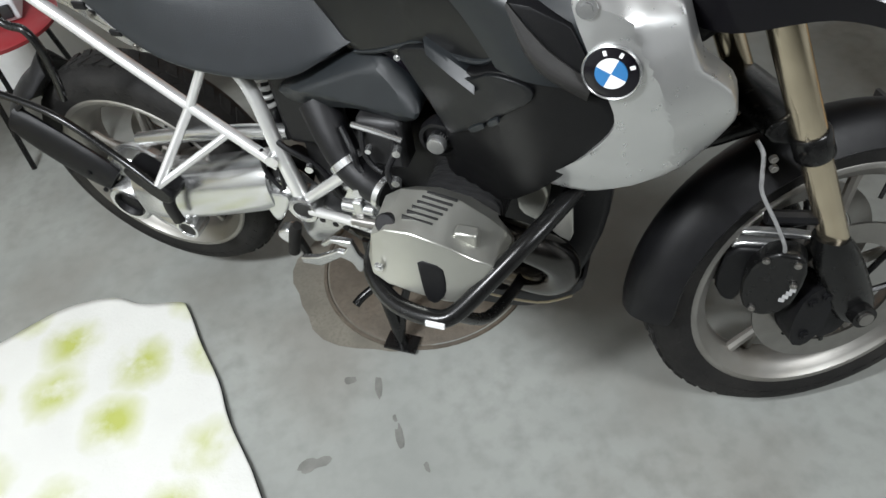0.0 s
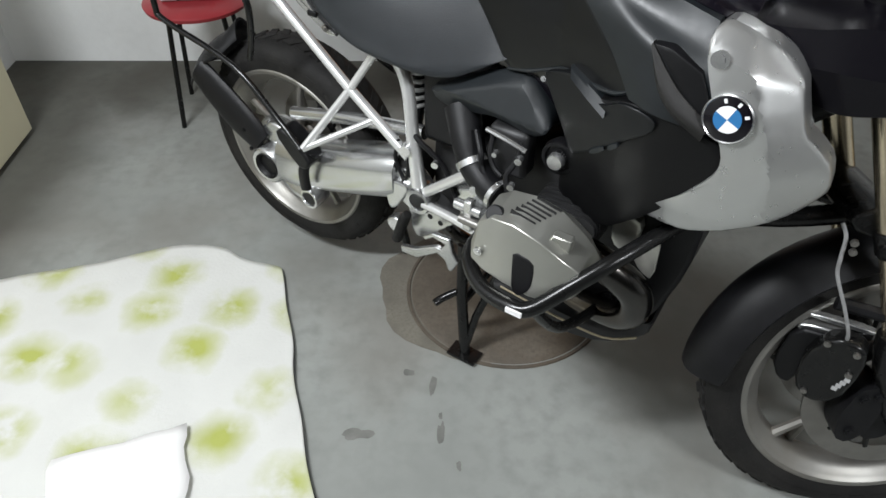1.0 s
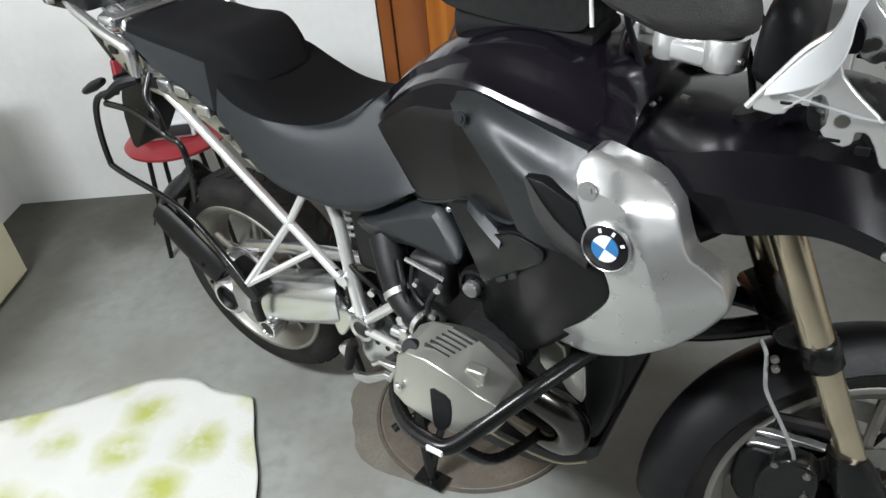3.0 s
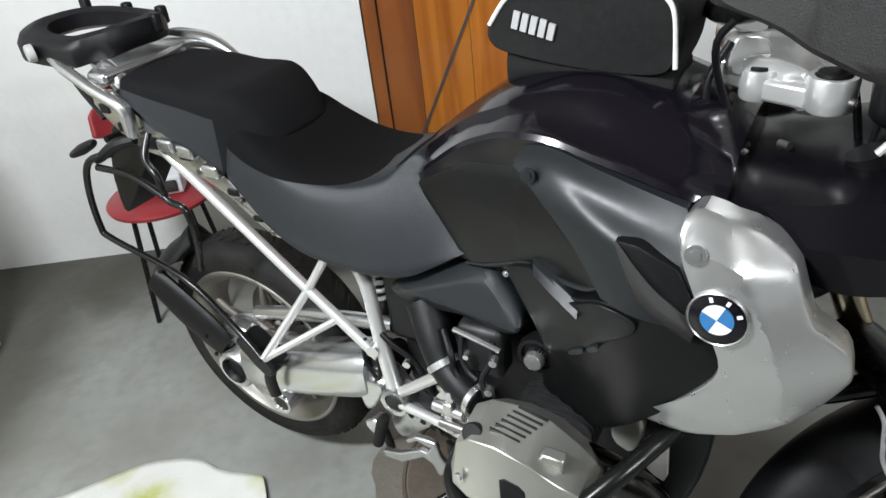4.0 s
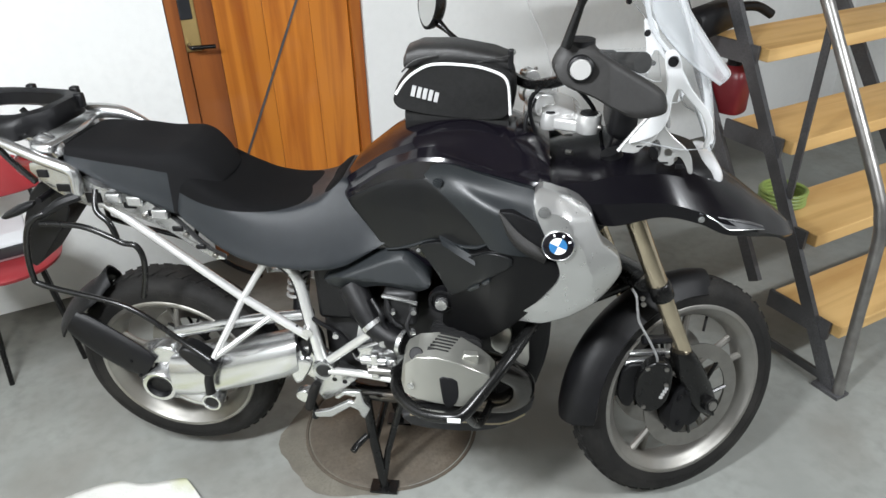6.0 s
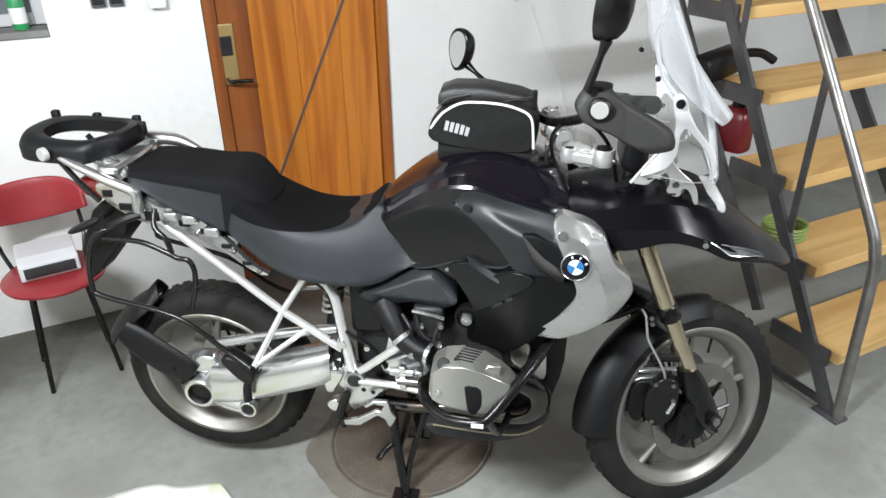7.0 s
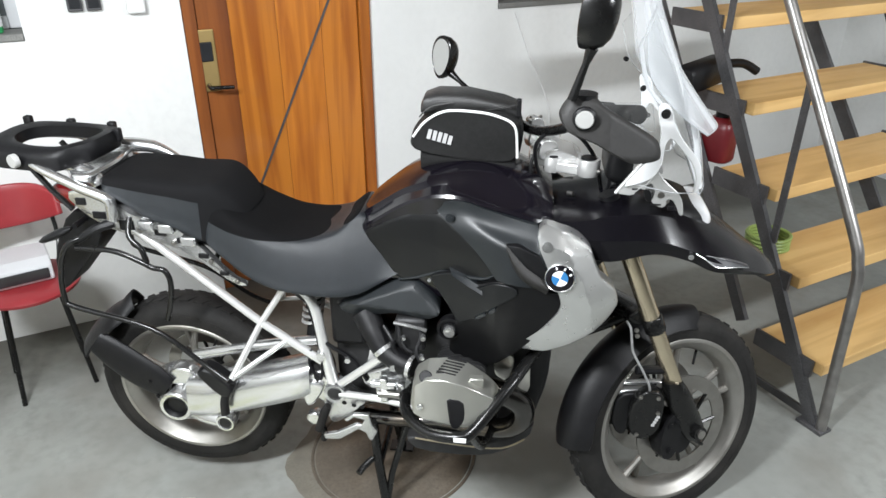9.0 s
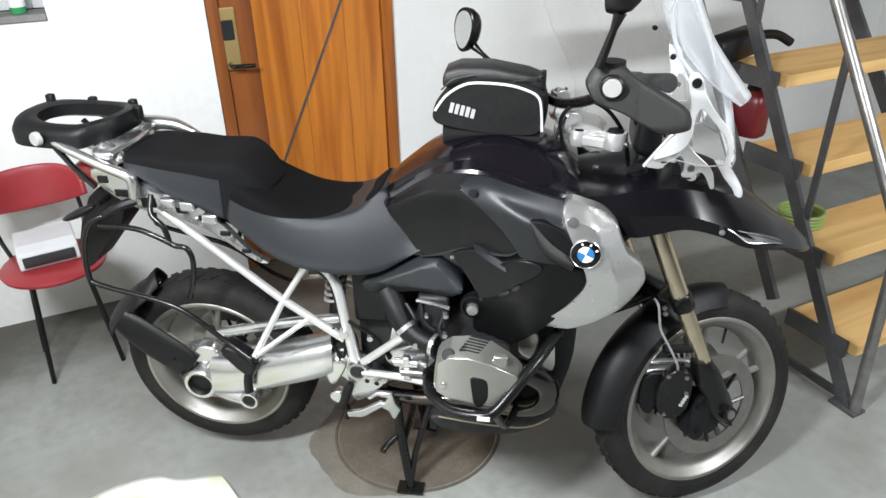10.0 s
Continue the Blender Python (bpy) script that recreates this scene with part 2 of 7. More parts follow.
M["screen"] = glass("clear_screen", (0.97, 0.975, 0.975), 0.08, 0.02, 0.0, 1.06)
# White paints the glare on the clear screen's edges; also the headlight lens.
M["frost"] = material("milky_plastic", (0.75, 0.76, 0.77), 0.15, spread=0.05, scale=6, coat=0.4)
M["white"] = material("white_trim", (0.82, 0.82, 0.82), 0.4, spread=0.02)
M["mirror"] = material("mirror_glass", (0.9, 0.9, 0.9), 0.03, 1.0, spread=0.0)
M["bag"] = material("black_nylon", (0.010, 0.010, 0.010), 0.7, spec=0.25, spread=0.2, scale=60, bump=0.5)
M["red"] = material("red_vinyl", (0.28, 0.024, 0.03), 0.4, spread=0.12, scale=9)
M["tail"] = material("red_lens", (0.25, 0.01, 0.012), 0.15, coat=0.6, spread=0.05)
M["cream"] = material("cream_enamel", (0.66, 0.62, 0.44), 0.4, spread=0.05, scale=4, stain=(0.5, 0.46, 0.32), stain_amount=0.3)
M["paper"] = material("paper", (0.83, 0.82, 0.80), 0.8, spread=0.02)
M["blue"] = material("blue_enamel", (0.03, 0.16, 0.38), 0.25, spread=0.04, coat=0.5)
M["iron"] = material("rusty_iron", (0.115, 0.096, 0.074), 0.7, 0.2, spread=0.25, scale=7, fine=0.25, bump=0.3, stain=(0.10, 0.075, 0.05), stain_scale=6, stain_amount=0.7)
M["green"] = material("green_plastic", (0.22, 0.30, 0.08), 0.45, spread=0.1)
M["grey_box"] = material("grey_plastic", (0.62, 0.63, 0.65), 0.45, spread=0.03)
M["dark_panel"] = material("dark_panel", (0.02, 0.021, 0.024), 0.3)
M["bag_top"] = material("coated_black_fabric", (0.02, 0.02, 0.02), 0.35, spread=0.2, scale=40, bump=0.3)
M["damp"] = material("damp_concrete", (0.15, 0.14, 0.115), 0.6, spread=0.25, scale=9, fine=0.15)
M["grime"] = material("grime", (0.15, 0.15, 0.138), 0.6, spread=0.3, scale=20)
M["hose"] = material("braided_hose", (0.25, 0.25, 0.25), 0.5, spread=0.2, scale=60)
M["badge_grey"] = material("badge_grey", (0.42, 0.42, 0.42), 0.5, spread=0.05)
M["spring_grey"] = material("spring_grey", (0.34, 0.34, 0.33), 0.4, 0.3)
M["black_satin"] = material("black_satin_plastic", (0.0028, 0.0028, 0.0032), 0.44, spread=0.05, scale=20, spec=0.27)
M["badge_pale"] = material("pale_cap", (0.37, 0.37, 0.36), 0.5, spread=0.03)
M["guard_plastic"] = material("brown_grey_matt_plastic", (0.012, 0.0112, 0.0105), 0.58, spread=0.12, scale=40, bump=0.15)
M["dark_red"] = material("dark_red_plastic", (0.13, 0.010, 0.014), 0.4, spread=0.12, scale=9)
# Clear plastic whitened: the spoiler's reflections are put into its colour.
M["milky"] = glass("milky_clear_plastic", (0.96, 0.965, 0.97), 0.16, 0.30, 0.0, 1.08)
M["trim_grey"] = material("mid_grey_plastic", (0.05, 0.051, 0.055), 0.34, spread=0.06, scale=30)
M["brass_pale"] = material("pale_dull_brass", (0.42, 0.36, 0.25), 0.4, 0.7, spread=0.1)
M["brass"] = material("dull_brass", (0.50, 0.36, 0.15), 0.42, 0.8, spread=0.1)


# ---- mesh helpers ----
def obj(name, bm, mat, parent=None, label="", smooth=True, bevel=0.0, angle=40):
    bmesh.ops.recalc_face_normals(bm, faces=bm.faces[:])
    me = bpy.data.meshes.new(name)
    bm.to_mesh(me)
    bm.free()
    for mm in mat if isinstance(mat, (list, tuple)) else [mat]:
        me.materials.append(mm)
    if smooth:
        me.polygons.foreach_set("use_smooth", [True] * len(me.polygons))
        me.set_sharp_from_angle(angle=radians(angle))
    ob = new(name, me)
    ob.parent = parent
    if label:
        ob["label"] = label
    if bevel:
        b = ob.modifiers.new("bevel", "BEVEL")
        b.width, b.segments, b.limit_method = bevel, 2, "ANGLE"
    return ob


part = obj


def thing(name, m, label, category, group="", kind=""):
    ob = new(name)
    ob.empty_display_size = 0.05
    ob.matrix_world = m
    return tagged(ob, label, category, group, kind)


def box(bm, x0, x1, y0, y1, z0, z1, m=None):
    vs = [bm.verts.new((x, y, z)) for x in (x0, x1) for y in (y0, y1) for z in (z0, z1)]
    if m is not None:
        for v in vs:
            v.co = m @ v.co
    for f in ((0, 1, 3, 2), (4, 6, 7, 5), (0, 4, 5, 1), (2, 3, 7, 6), (0, 2, 6, 4), (1, 5, 7, 3)):
        bm.faces.new([vs[i] for i in f])
    return vs


def boxed(x0, x1, y0, y1, z0, z1, m=None):
    bm = bmesh.new()
    box(bm, x0, x1, y0, y1, z0, z1, m)
    return bm


def spline(pts, n=8, closed=False):
    """Catmull-Rom through the points."""
    p = [Vector(q) for q in pts]
    out = []
    k = len(p)
    for i in range(k if closed else k - 1):
        a, b, c, d = (p[(i - 1) % k], p[i], p[(i + 1) % k], p[(i + 2) % k]) if closed else (p[max(i - 1, 0)], p[i], p[i + 1], p[min(i + 2, k - 1)])
        for j in range(n):
            t = j / n
            out.append(0.5 * ((2 * b) + (c - a) * t + (2 * a - 5 * b + 4 * c - d) * t * t + (3 * b - a - 3 * c + d) * t ** 3))
    if not closed:
        out.append(p[-1])
    return out


def skin(bm, rings, cap=True, closed=True):
    loops = [[bm.verts.new(v) for v in r] for r in rings]
    for a, b in zip(loops, loops[1:]):
        n = len(a)
        for i in range(n if closed else n - 1):
            j = (i + 1) % n
            bm.faces.new((a[i], a[j], b[j], b[i]))
    if cap and closed:
        bm.faces.new(loops[0])
        bm.faces.new(loops[-1])
    return loops


def tube(bm, pts, r, sides=10, smooth=6, m=None, flat=1.0):
    """A round bar along the points; r may be a list, one radius a point."""
    if smooth and len(pts) > 2:
        path = spline(pts, smooth)
    else:
        path = [Vector(q) for q in pts]
    rs = r if isinstance(r, (list, tuple)) else [r] * len(pts)
    rings, up = [], None
    for i, p in enumerate(path):
        d = (path[min(i + 1, len(path) - 1)] - path[max(i - 1, 0)]).normalized()
        if up is None:
            up = d.orthogonal().normalized()
        up = (up - d * up.dot(d)).normalized()
        side = d.cross(up)
        f = i / max(1, len(path) - 1) * (len(rs) - 1)
        k = min(int(f), len(rs) - 2) if len(rs) > 1 else 0
        rad = rs[k] + (rs[min(k + 1, len(rs) - 1)] - rs[k]) * (f - k)
        ring = [p + (up * math.cos(a) + side * math.sin(a) * flat) * rad for a in (2 * math.pi * j / sides for j in range(sides))]
        rings.append([m @ v for v in ring] if m is not None else ring)
    skin(bm, rings)


def tubed(pts, r, sides=10, smooth=6, m=None, flat=1.0):
    bm = bmesh.new()
    tube(bm, pts, r, sides, smooth, m, flat)
    return bm


def revolve(bm, profile, n=48, m=None, closed=True):
    """Spins (radius, offset) points about the local y axis."""
    rings = []
    for i in range(n):
        a = 2 * math.pi * i / n
        ring = [Vector((r * math.cos(a), o, r * math.sin(a))) for r, o in profile]
        rings.append([m @ v for v in ring] if m is not None else ring)
    loops = [[bm.verts.new(v) for v in r] for r in rings]
    k = len(profile)
    for i in range(n):
        a, b = loops[i], loops[(i + 1) % n]
        for j in range(k if closed else k - 1):
            bm.faces.new((a[j], a[(j + 1) % k], b[(j + 1) % k], b[j]))


def lathe(profile, n=32, m=None, closed=False):
    bm = bmesh.new()
    revolve(bm, profile, n, m, closed)
    bmesh.ops.remove_doubles(bm, verts=bm.verts[:], dist=1e-5)
    return bm


def bolt(bm, p, d, r=0.008, h=0.006, sides=10):
    p, d = Vector(p), Vector(d).normalized()
    tube(bm, [p, p + d * h], r, sides, 0)
    tube(bm, [p + d * h, p + d * (h + 0.002)], r * 0.6, 6, 0)


def superring(x, yc, zb, zt, hw, n=28, p=2.6, pt=None):
    zc, hh = (zb + zt) / 2, (zt - zb) / 2
    ring = []
    for i in range(n):
        a = 2 * math.pi * i / n
        c, s = math.cos(a), math.sin(a)
        q = pt if (pt and s > 0) else p
        ring.append(Vector((x, yc + hw * math.copysign(abs(c) ** (2 / q), c), zc + hh * math.copysign(abs(s) ** (2 / q), s))))
    return ring


def loft_x(secs, n=28, p=2.6, steps=5, pt=None):
    """A body along x from sections (x, zbottom, ztop, halfwidth), smoothed between them."""
    s = [Vector((a, b, c)) for a, b, c, _ in secs]
    w = [Vector((d, 0, 0)) for *_, d in secs]
    s2, w2 = spline(s, steps), spline(w, steps)
    bm = bmesh.new()
    skin(bm, [superring(q.x, 0, q.y, q.z, max(v.x, 0.004), n, p, pt) for q, v in zip(s2, w2)])
    return bm


def round_outline(pts, times=2, cut=0.22):
    p = [Vector((*q, 0)) if len(q) == 2 else Vector(q) for q in pts]
    for _ in range(times):
        out = []
        for i, a in enumerate(p):
            b = p[(i + 1) % len(p)]
            out += [a.lerp(b, cut), a.lerp(b, 1 - cut)]
        p = out
    return p


def pillow(outline, yfun, depth=0.03, roll=0.010, rounding=2, side=-1, centre=None, m=None, rings=7):
    """A moulded panel: an outline in (x, z), its outer face at y = yfun(x, z), with rolled edges and the given depth."""
    p = [(v.x, v.y) for v in round_outline(outline, rounding)]
    cx, cz = centre or (sum(q[0] for q in p) / len(p), sum(q[1] for q in p) / len(p))
    size = max(1e-6, sum(math.hypot(q[0] - cx, q[1] - cz) for q in p) / len(p))
    e = min(0.35, roll / size)
    loops = []

    def ring(f, dy):
        out = []
        for x, z in p:
            X, Z = cx + (x - cx) * f, cz + (z - cz) * f
            v = Vector((X, yfun(X, Z) - side * dy, Z))
            out.append(m @ v if m is not None else v)
        return out

    loops.append(ring(1.0 - e * 0.5, depth))
    loops.append(ring(1.0, roll))
    loops.append(ring(1.0 - e * 0.3, roll * 0.3))
    loops.append(ring(1.0 - e, 0.0))
    for i in range(rings - 1):
        loops.append(ring((1.0 - e) * (1 - (i + 1) / rings), 0.0))
    bm = bmesh.new()
    ls = skin(bm, loops, cap=False)
    c = Vector((cx, yfun(cx, cz), cz))
    cv = bm.verts.new(m @ c if m is not None else c)
    last = ls[-1]
    for i in range(len(last)):
        bm.faces.new((last[i], last[(i + 1) % len(last)], cv))
    bm.faces.new(ls[0])
    return bm


def shell(curves, nu=5, nv=4, depth=0.02):
    """A smooth skin through guide curves (each a list of points, all of one length), backed to a solid of the given depth."""
    along = [spline(c, nu) for c in curves]
    cols = [spline([a[i] for a in along], nv) for i in range(len(along[0]))]
    bm = bmesh.new()
    grids = [[[bm.verts.new(c[k] + Vector((0, d, 0))) for c in cols] for k in range(len(cols[0]))] for d in (0.0, depth)]
    nr, nc = len(grids[0]), len(grids[0][0])
    for g in grids:
        for i in range(nr - 1):
            for j in range(nc - 1):
                bm.faces.new((g[i][j], g[i][j + 1], g[i + 1][j + 1], g[i + 1][j]))
    rim = [(0, j) for j in range(nc)] + [(i, nc - 1) for i in range(1, nr)] + [(nr - 1, j) for j in range(nc - 2, -1, -1)] + [(i, 0) for i in range(nr - 2, 0, -1)]
    for (a, b), (c, d) in zip(rim, rim[1:] + rim[:1]):
        bm.faces.new((grids[0][a][b], grids[0][c][d], grids[1][c][d], grids[1][a][b]))
    return bm


def prism(outline, y0, y1, rounding=1, m=None):
    p = round_outline(outline, rounding) if rounding else [Vector((*q, 0)) for q in outline]
    bm = bmesh.new()
    rings = [[Vector((v.x, y, v.y)) for v in p] for y in (y0, y1)]
    if m is not None:
        rings = [[m @ v for v in r] for r in rings]
    skin(bm, rings)
    return bm


def flipped(ob, name=None, parent=None):
    """The same part for the other side of the machine."""
    me = ob.data.copy()
    for v in me.vertices:
        v.co.y = -v.co.y
    me.flip_normals()
    o = new(name or ob.name.split(".")[0], me)
    o.parent = parent or ob.parent
    if "label" in ob:
        o["label"] = ob["label"]
    return o


# ---- the room ----
def wall_sheet(bm, u0, u1, z0, z1, thick, holes, place):
    """A wall from u0 to u1 with real openings (u0, u1, z0, z1); place maps (u, depth, z) to the room."""
    us = sorted({u0, u1, *(h[0] for h in holes), *(h[1] for h in holes)})
    zs = sorted({z0, z1, *(h[2] for h in holes), *(h[3] for h in holes)})

    def solid(i, j):
        if not (0 <= i < len(us) - 1 and 0 <= j < len(zs) - 1):
            return False
        u, z = (us[i] + us[i + 1]) / 2, (zs[j] + zs[j + 1]) / 2
        return not any(h[0] < u < h[1] and h[2] < z < h[3] for h in holes)

    def quad(*c):
        bm.faces.new([bm.verts.new(place(*q)) for q in c])

    for i in range(len(us) - 1):
        for j in range(len(zs) - 1):
            if not solid(i, j):
                continue
            a, b, c, d = us[i], us[i + 1], zs[j], zs[j + 1]
            quad((a, 0, c), (b, 0, c), (b, 0, d), (a, 0, d))
            quad((a, thick, c), (a, thick, d), (b, thick, d), (b, thick, c))
            if not solid(i - 1, j):
                quad((a, 0, c), (a, 0, d), (a, thick, d), (a, thick, c))
            if not solid(i + 1, j):
                quad((b, 0, c), (b, thick, c), (b, thick, d), (b, 0, d))
            if not solid(i, j - 1):
                quad((a, 0, c), (a, thick, c), (b, thick, c), (b, 0, c))
            if not solid(i, j + 1):
                quad((a, 0, d), (b, 0, d), (b, thick, d), (a, thick, d))
    bmesh.ops.remove_doubles(bm, verts=bm.verts[:], dist=1e-4)


def setting(name, bm, mat, label, category, smooth=False):
    ob = obj(name, bm, mat, smooth=smooth)
    ob.matrix_world = ROOM
    return tagged(ob, label, category, kind="structure")


DOOR = (1.703, 2.527, 0.0, 2.06)
WIN1 = (0.40, 1.135, 1.225, 2.0)
WIN2 = (3.20, 3.95, 1.21, 2.0)
X1, Y1, HIGH = 6.0, -6.0, 2.62

bm = bmesh.new()
wall_sheet(bm, -0.2, X1, 0, HIGH, 0.22, [DOOR, WIN1, WIN2], lambda u, d, z: (u, d, z))
setting("wall_north", bm, M["plaster"], "white rough-plastered garage wall with a doorway and two windows", "wall")
bm = bmesh.new()
wall_sheet(bm, 0, -Y1, 0, HIGH, 0.2, [], lambda u, d, z: (-d, -u, z))
setting("wall_west", bm, M["plaster"], "white plastered side wall of the garage", "wall")
bm = bmesh.new()
wall_sheet(bm, 0, -Y1, 0, HIGH, 0.2, [], lambda u, d, z: (X1 + d, -u, z))
setting("wall_east", bm, M["plaster"], "white plastered wall beyond the stairs", "wall")
bm = bmesh.new()
wall_sheet(bm, -0.2, X1 + 0.2, 0, HIGH, 0.2, [], lambda u, d, z: (u, Y1 - d, z))
setting("wall_south", bm, M["unseen_grey"], "dark grey unseen wall that closes the garage, toned to cut bounce light", "wall")
setting("ceiling", boxed(-0.2, X1 + 0.2, Y1 - 0.2, 0.22, HIGH, HIGH + 0.15), M["ceiling"], "plain brownish boarded garage ceiling, unseen, dark to cut reflected light", "ceiling")
setting("floor", boxed(-0.2, X1 + 0.2, Y1 - 0.2, 0.4, -0.12, 0.0), M["concrete"], "worn grey concrete garage floor with stains, shade painted in along two walls", "floor")

# the tube lamps on the ceiling
for k, (lx, ly, turn) in enumerate(((0.85, -2.45, 0), (3.4, -3.9, -6))):
    fitting = thing("ceiling_light", ROOM @ pose(lx, ly, 2.45, 0, 0, turn), "white fluorescent ceiling light fitting", "light", "ceiling lights")
    part("housing", boxed(-0.65, 0.65, -0.11, 0.11, 0.02, 0.17), M["white"], fitting, bevel=0.01, smooth=False)


# ---- door ----
def plank_board(bm, pts, y0, y1):
    rings = [[Vector((u, y, z)) for u, z in pts] for y in (y0, y1)]
    skin(bm, rings)


door = tagged(new("door_1"), "orange varnished plank door, closed, with a long lock plate", "door", kind="structure")
door.matrix_world = ROOM
d0, d1, dtop = DOOR[0] + 0.004, DOOR[1] - 0.004, DOOR[3] - 0.004
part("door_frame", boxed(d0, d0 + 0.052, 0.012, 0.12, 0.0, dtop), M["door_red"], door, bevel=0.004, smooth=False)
part("door_frame", boxed(d1 - 0.052, d1, 0.012, 0.12, 0.0, dtop), M["door"], door, bevel=0.004, smooth=False)
part("door_frame", boxed(d0 + 0.054, d1 - 0.054, 0.012, 0.12, dtop - 0.055, dtop), M["door"], door, bevel=0.004, smooth=False)
left, right = d0 + 0.056, d1 - 0.056
edges = [left, left + 0.13, left + 0.33, left + 0.53, right]
for a, b in zip(edges, edges[1:]):
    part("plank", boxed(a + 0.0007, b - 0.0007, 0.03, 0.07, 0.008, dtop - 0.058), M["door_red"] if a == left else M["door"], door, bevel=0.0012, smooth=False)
# a thin bar added for the dark diagonal line across the planks
bm = bmesh.new()
plank_board(bm, [(1.772, 0.16), (1.782, 0.16), (2.458, 1.54), (2.448, 1.54)], 0.024, 0.03)
part("brace", bm, M["steel_dark"], door, "thin dark bar drawn as a diagonal line on the door", smooth=False)
plate = part("lock_plate", boxed(1.742, 1.822, 0.018, 0.031, 0.955, 1.215), M["brass"], door, "long dull brass lock plate", bevel=0.006, smooth=False)
part("keypad", boxed(1.757, 1.806, 0.008, 0.018, 1.085, 1.165), M["dark_panel"], plate, "dark lock cylinder block", bevel=0.004, smooth=False)
bm = tubed([(1.772, 0.02, 0.985), (1.772, -0.035, 0.985), (1.79, -0.042, 0.985), (1.865, -0.042, 0.98)], 0.009, 10, 4)
part("door_handle", bm, M["black_metal"], plate, "black lever handle")


# ---- windows ----
def window_unit(name, hole, label):
    w = tagged(new(name), label, "window", kind="structure")
    w.matrix_world = ROOM
    u0, u1, z0, z1 = hole
    f = 0.045
    for a in ((u0 + 0.002, u0 + f, z0 + 0.03, z1 - 0.002), (u1 - f, u1 - 0.002, z0 + 0.03, z1 - 0.002), (u0 + f + 0.001, u1 - f - 0.001, z0 + 0.03, z0 + 0.03 + f), (u0 + f + 0.001, u1 - f - 0.001, z1 - f, z1 - 0.002)):
        part("window_frame", boxed(a[0], a[1], 0.13, 0.17, a[2], a[3]), M["grey_box"], w, bevel=0.004, smooth=False)
    part("pane", boxed(u0 + f, u1 - f, 0.147, 0.153, z0 + 0.03 + f, z1 - f), M["pane"], w, smooth=False)
    part("window_sill", boxed(u0 + 0.002, u1 - 0.002, -0.012, 0.128, z0 + 0.002, z0 + 0.028), M["sill"], w, "grey dusty stone sill", bevel=0.004, smooth=False)
    return w


M["pane"] = material("frosted_night_pane", (0.16, 0.18, 0.19), 0.25, spread=0.1, scale=3, coat=0.4)
M["sill"] = material("stone_sill", (0.22, 0.22, 0.21), 0.7, spread=0.2, scale=12, fine=0.2)
window_unit("window_1", WIN1, "small window with a grey pane and deep reveal")
window_unit("window_2", WIN2, "small window with a grey pane and a dark stone sill")


def bottle(m, body_mat, cap_mat, label, h=0.19, r=0.028):
    b = thing("bottle", m, label, "bottle")
    part("body", lathe([(0.0, 0), (r * 0.9, 0), (r, 0.006), (r, h * 0.68), (r * 0.55, h * 0.8), (r * 0.5, h * 0.84), (0, h * 0.84)], 20, pose(0, 0, 0, 90)), body_mat, b)
    part("cap", lathe([(0, h * 0.84), (r * 0.62, h * 0.84), (r * 0.6, h), (0, h)], 16, pose(0, 0, 0, 90)), cap_mat, b)
    part("wrapper", lathe([(r * 1.015, h * 0.12), (r * 1.03, h * 0.14), (r * 1.03, h * 0.4), (r * 1.015, h * 0.42)], 20, pose(0, 0, 0, 90)), M["white"], b, "white paper wrapper")
    return b


M["bottle_green"] = material("bottle_green", (0.03, 0.30, 0.10), 0.3, coat=0.3)
bottle(ROOM @ pose(1.045, 0.05, WIN1[2] + 0.029), M["bottle_green"], M["bottle_green"], "green bottle with a white wrapper on the window sill")

# ---- switches, socket, cable on the wall ----
for sx in (1.325, 1.39):
    sw = thing("light_switch", ROOM @ pose(sx, -0.001, 1.350), "dark grey square wall switch", "switch", "wall switches")
    part("plate", boxed(-0.026, 0.026, -0.022, 0.0, -0.030, 0.028), M["steel_dark"], sw, bevel=0.004, smooth=False)
    part("rocker", boxed(-0.02, 0.02, -0.027, -0.0225, -0.020, 0.020), M["dark_panel"], sw, bevel=0.003, smooth=False)
sk = thing("wall_socket", ROOM @ pose(1.537, -0.001, 1.338), "white surface-mounted wall box", "socket")
part("plate", boxed(-0.033, 0.033, -0.04, 0.0, -0.036, 0.038), M["white"], sk, bevel=0.008, smooth=False)
cable = obj("cable", tubed([(3.30, -0.006, 1.19), (3.40, -0.006, 0.97), (3.56, -0.006, 0.62), (3.58, -0.006, 0.02)], 0.004, 6, 6), M["white"])
cable.matrix_world = ROOM
tagged(cable, "thin white cable run down the plastered wall", "cable")


# ---- manhole cover, stains ----
bm = lathe([(0.0, 0.004), (0.262, 0.004), (0.268, 0.0005)], 64, pose(0, 0, 0, 90))
def blob(x, y, rx, ry, turn, seed, z=0.0007, n=40, rough=0.18):
    """A thin flat patch with an uneven edge."""
    m = pose(x, y, 0, 0, 0, turn)
    pts = []
    for i in range(n):
        a = 2 * math.pi * i / n
        k = 1 + rough * noise.noise(Vector((math.cos(a) * 1.6, math.sin(a) * 1.6, seed))) + 0.06 * noise.noise(Vector((math.cos(a) * 7, math.sin(a) * 7, seed)))
        pts.append((rx * k * math.cos(a), ry * k * math.sin(a)))
    b = bmesh.new()
    skin(b, [[m @ Vector((px, py, h)) for px, py in pts] for h in (0.0002, z)])
    return b


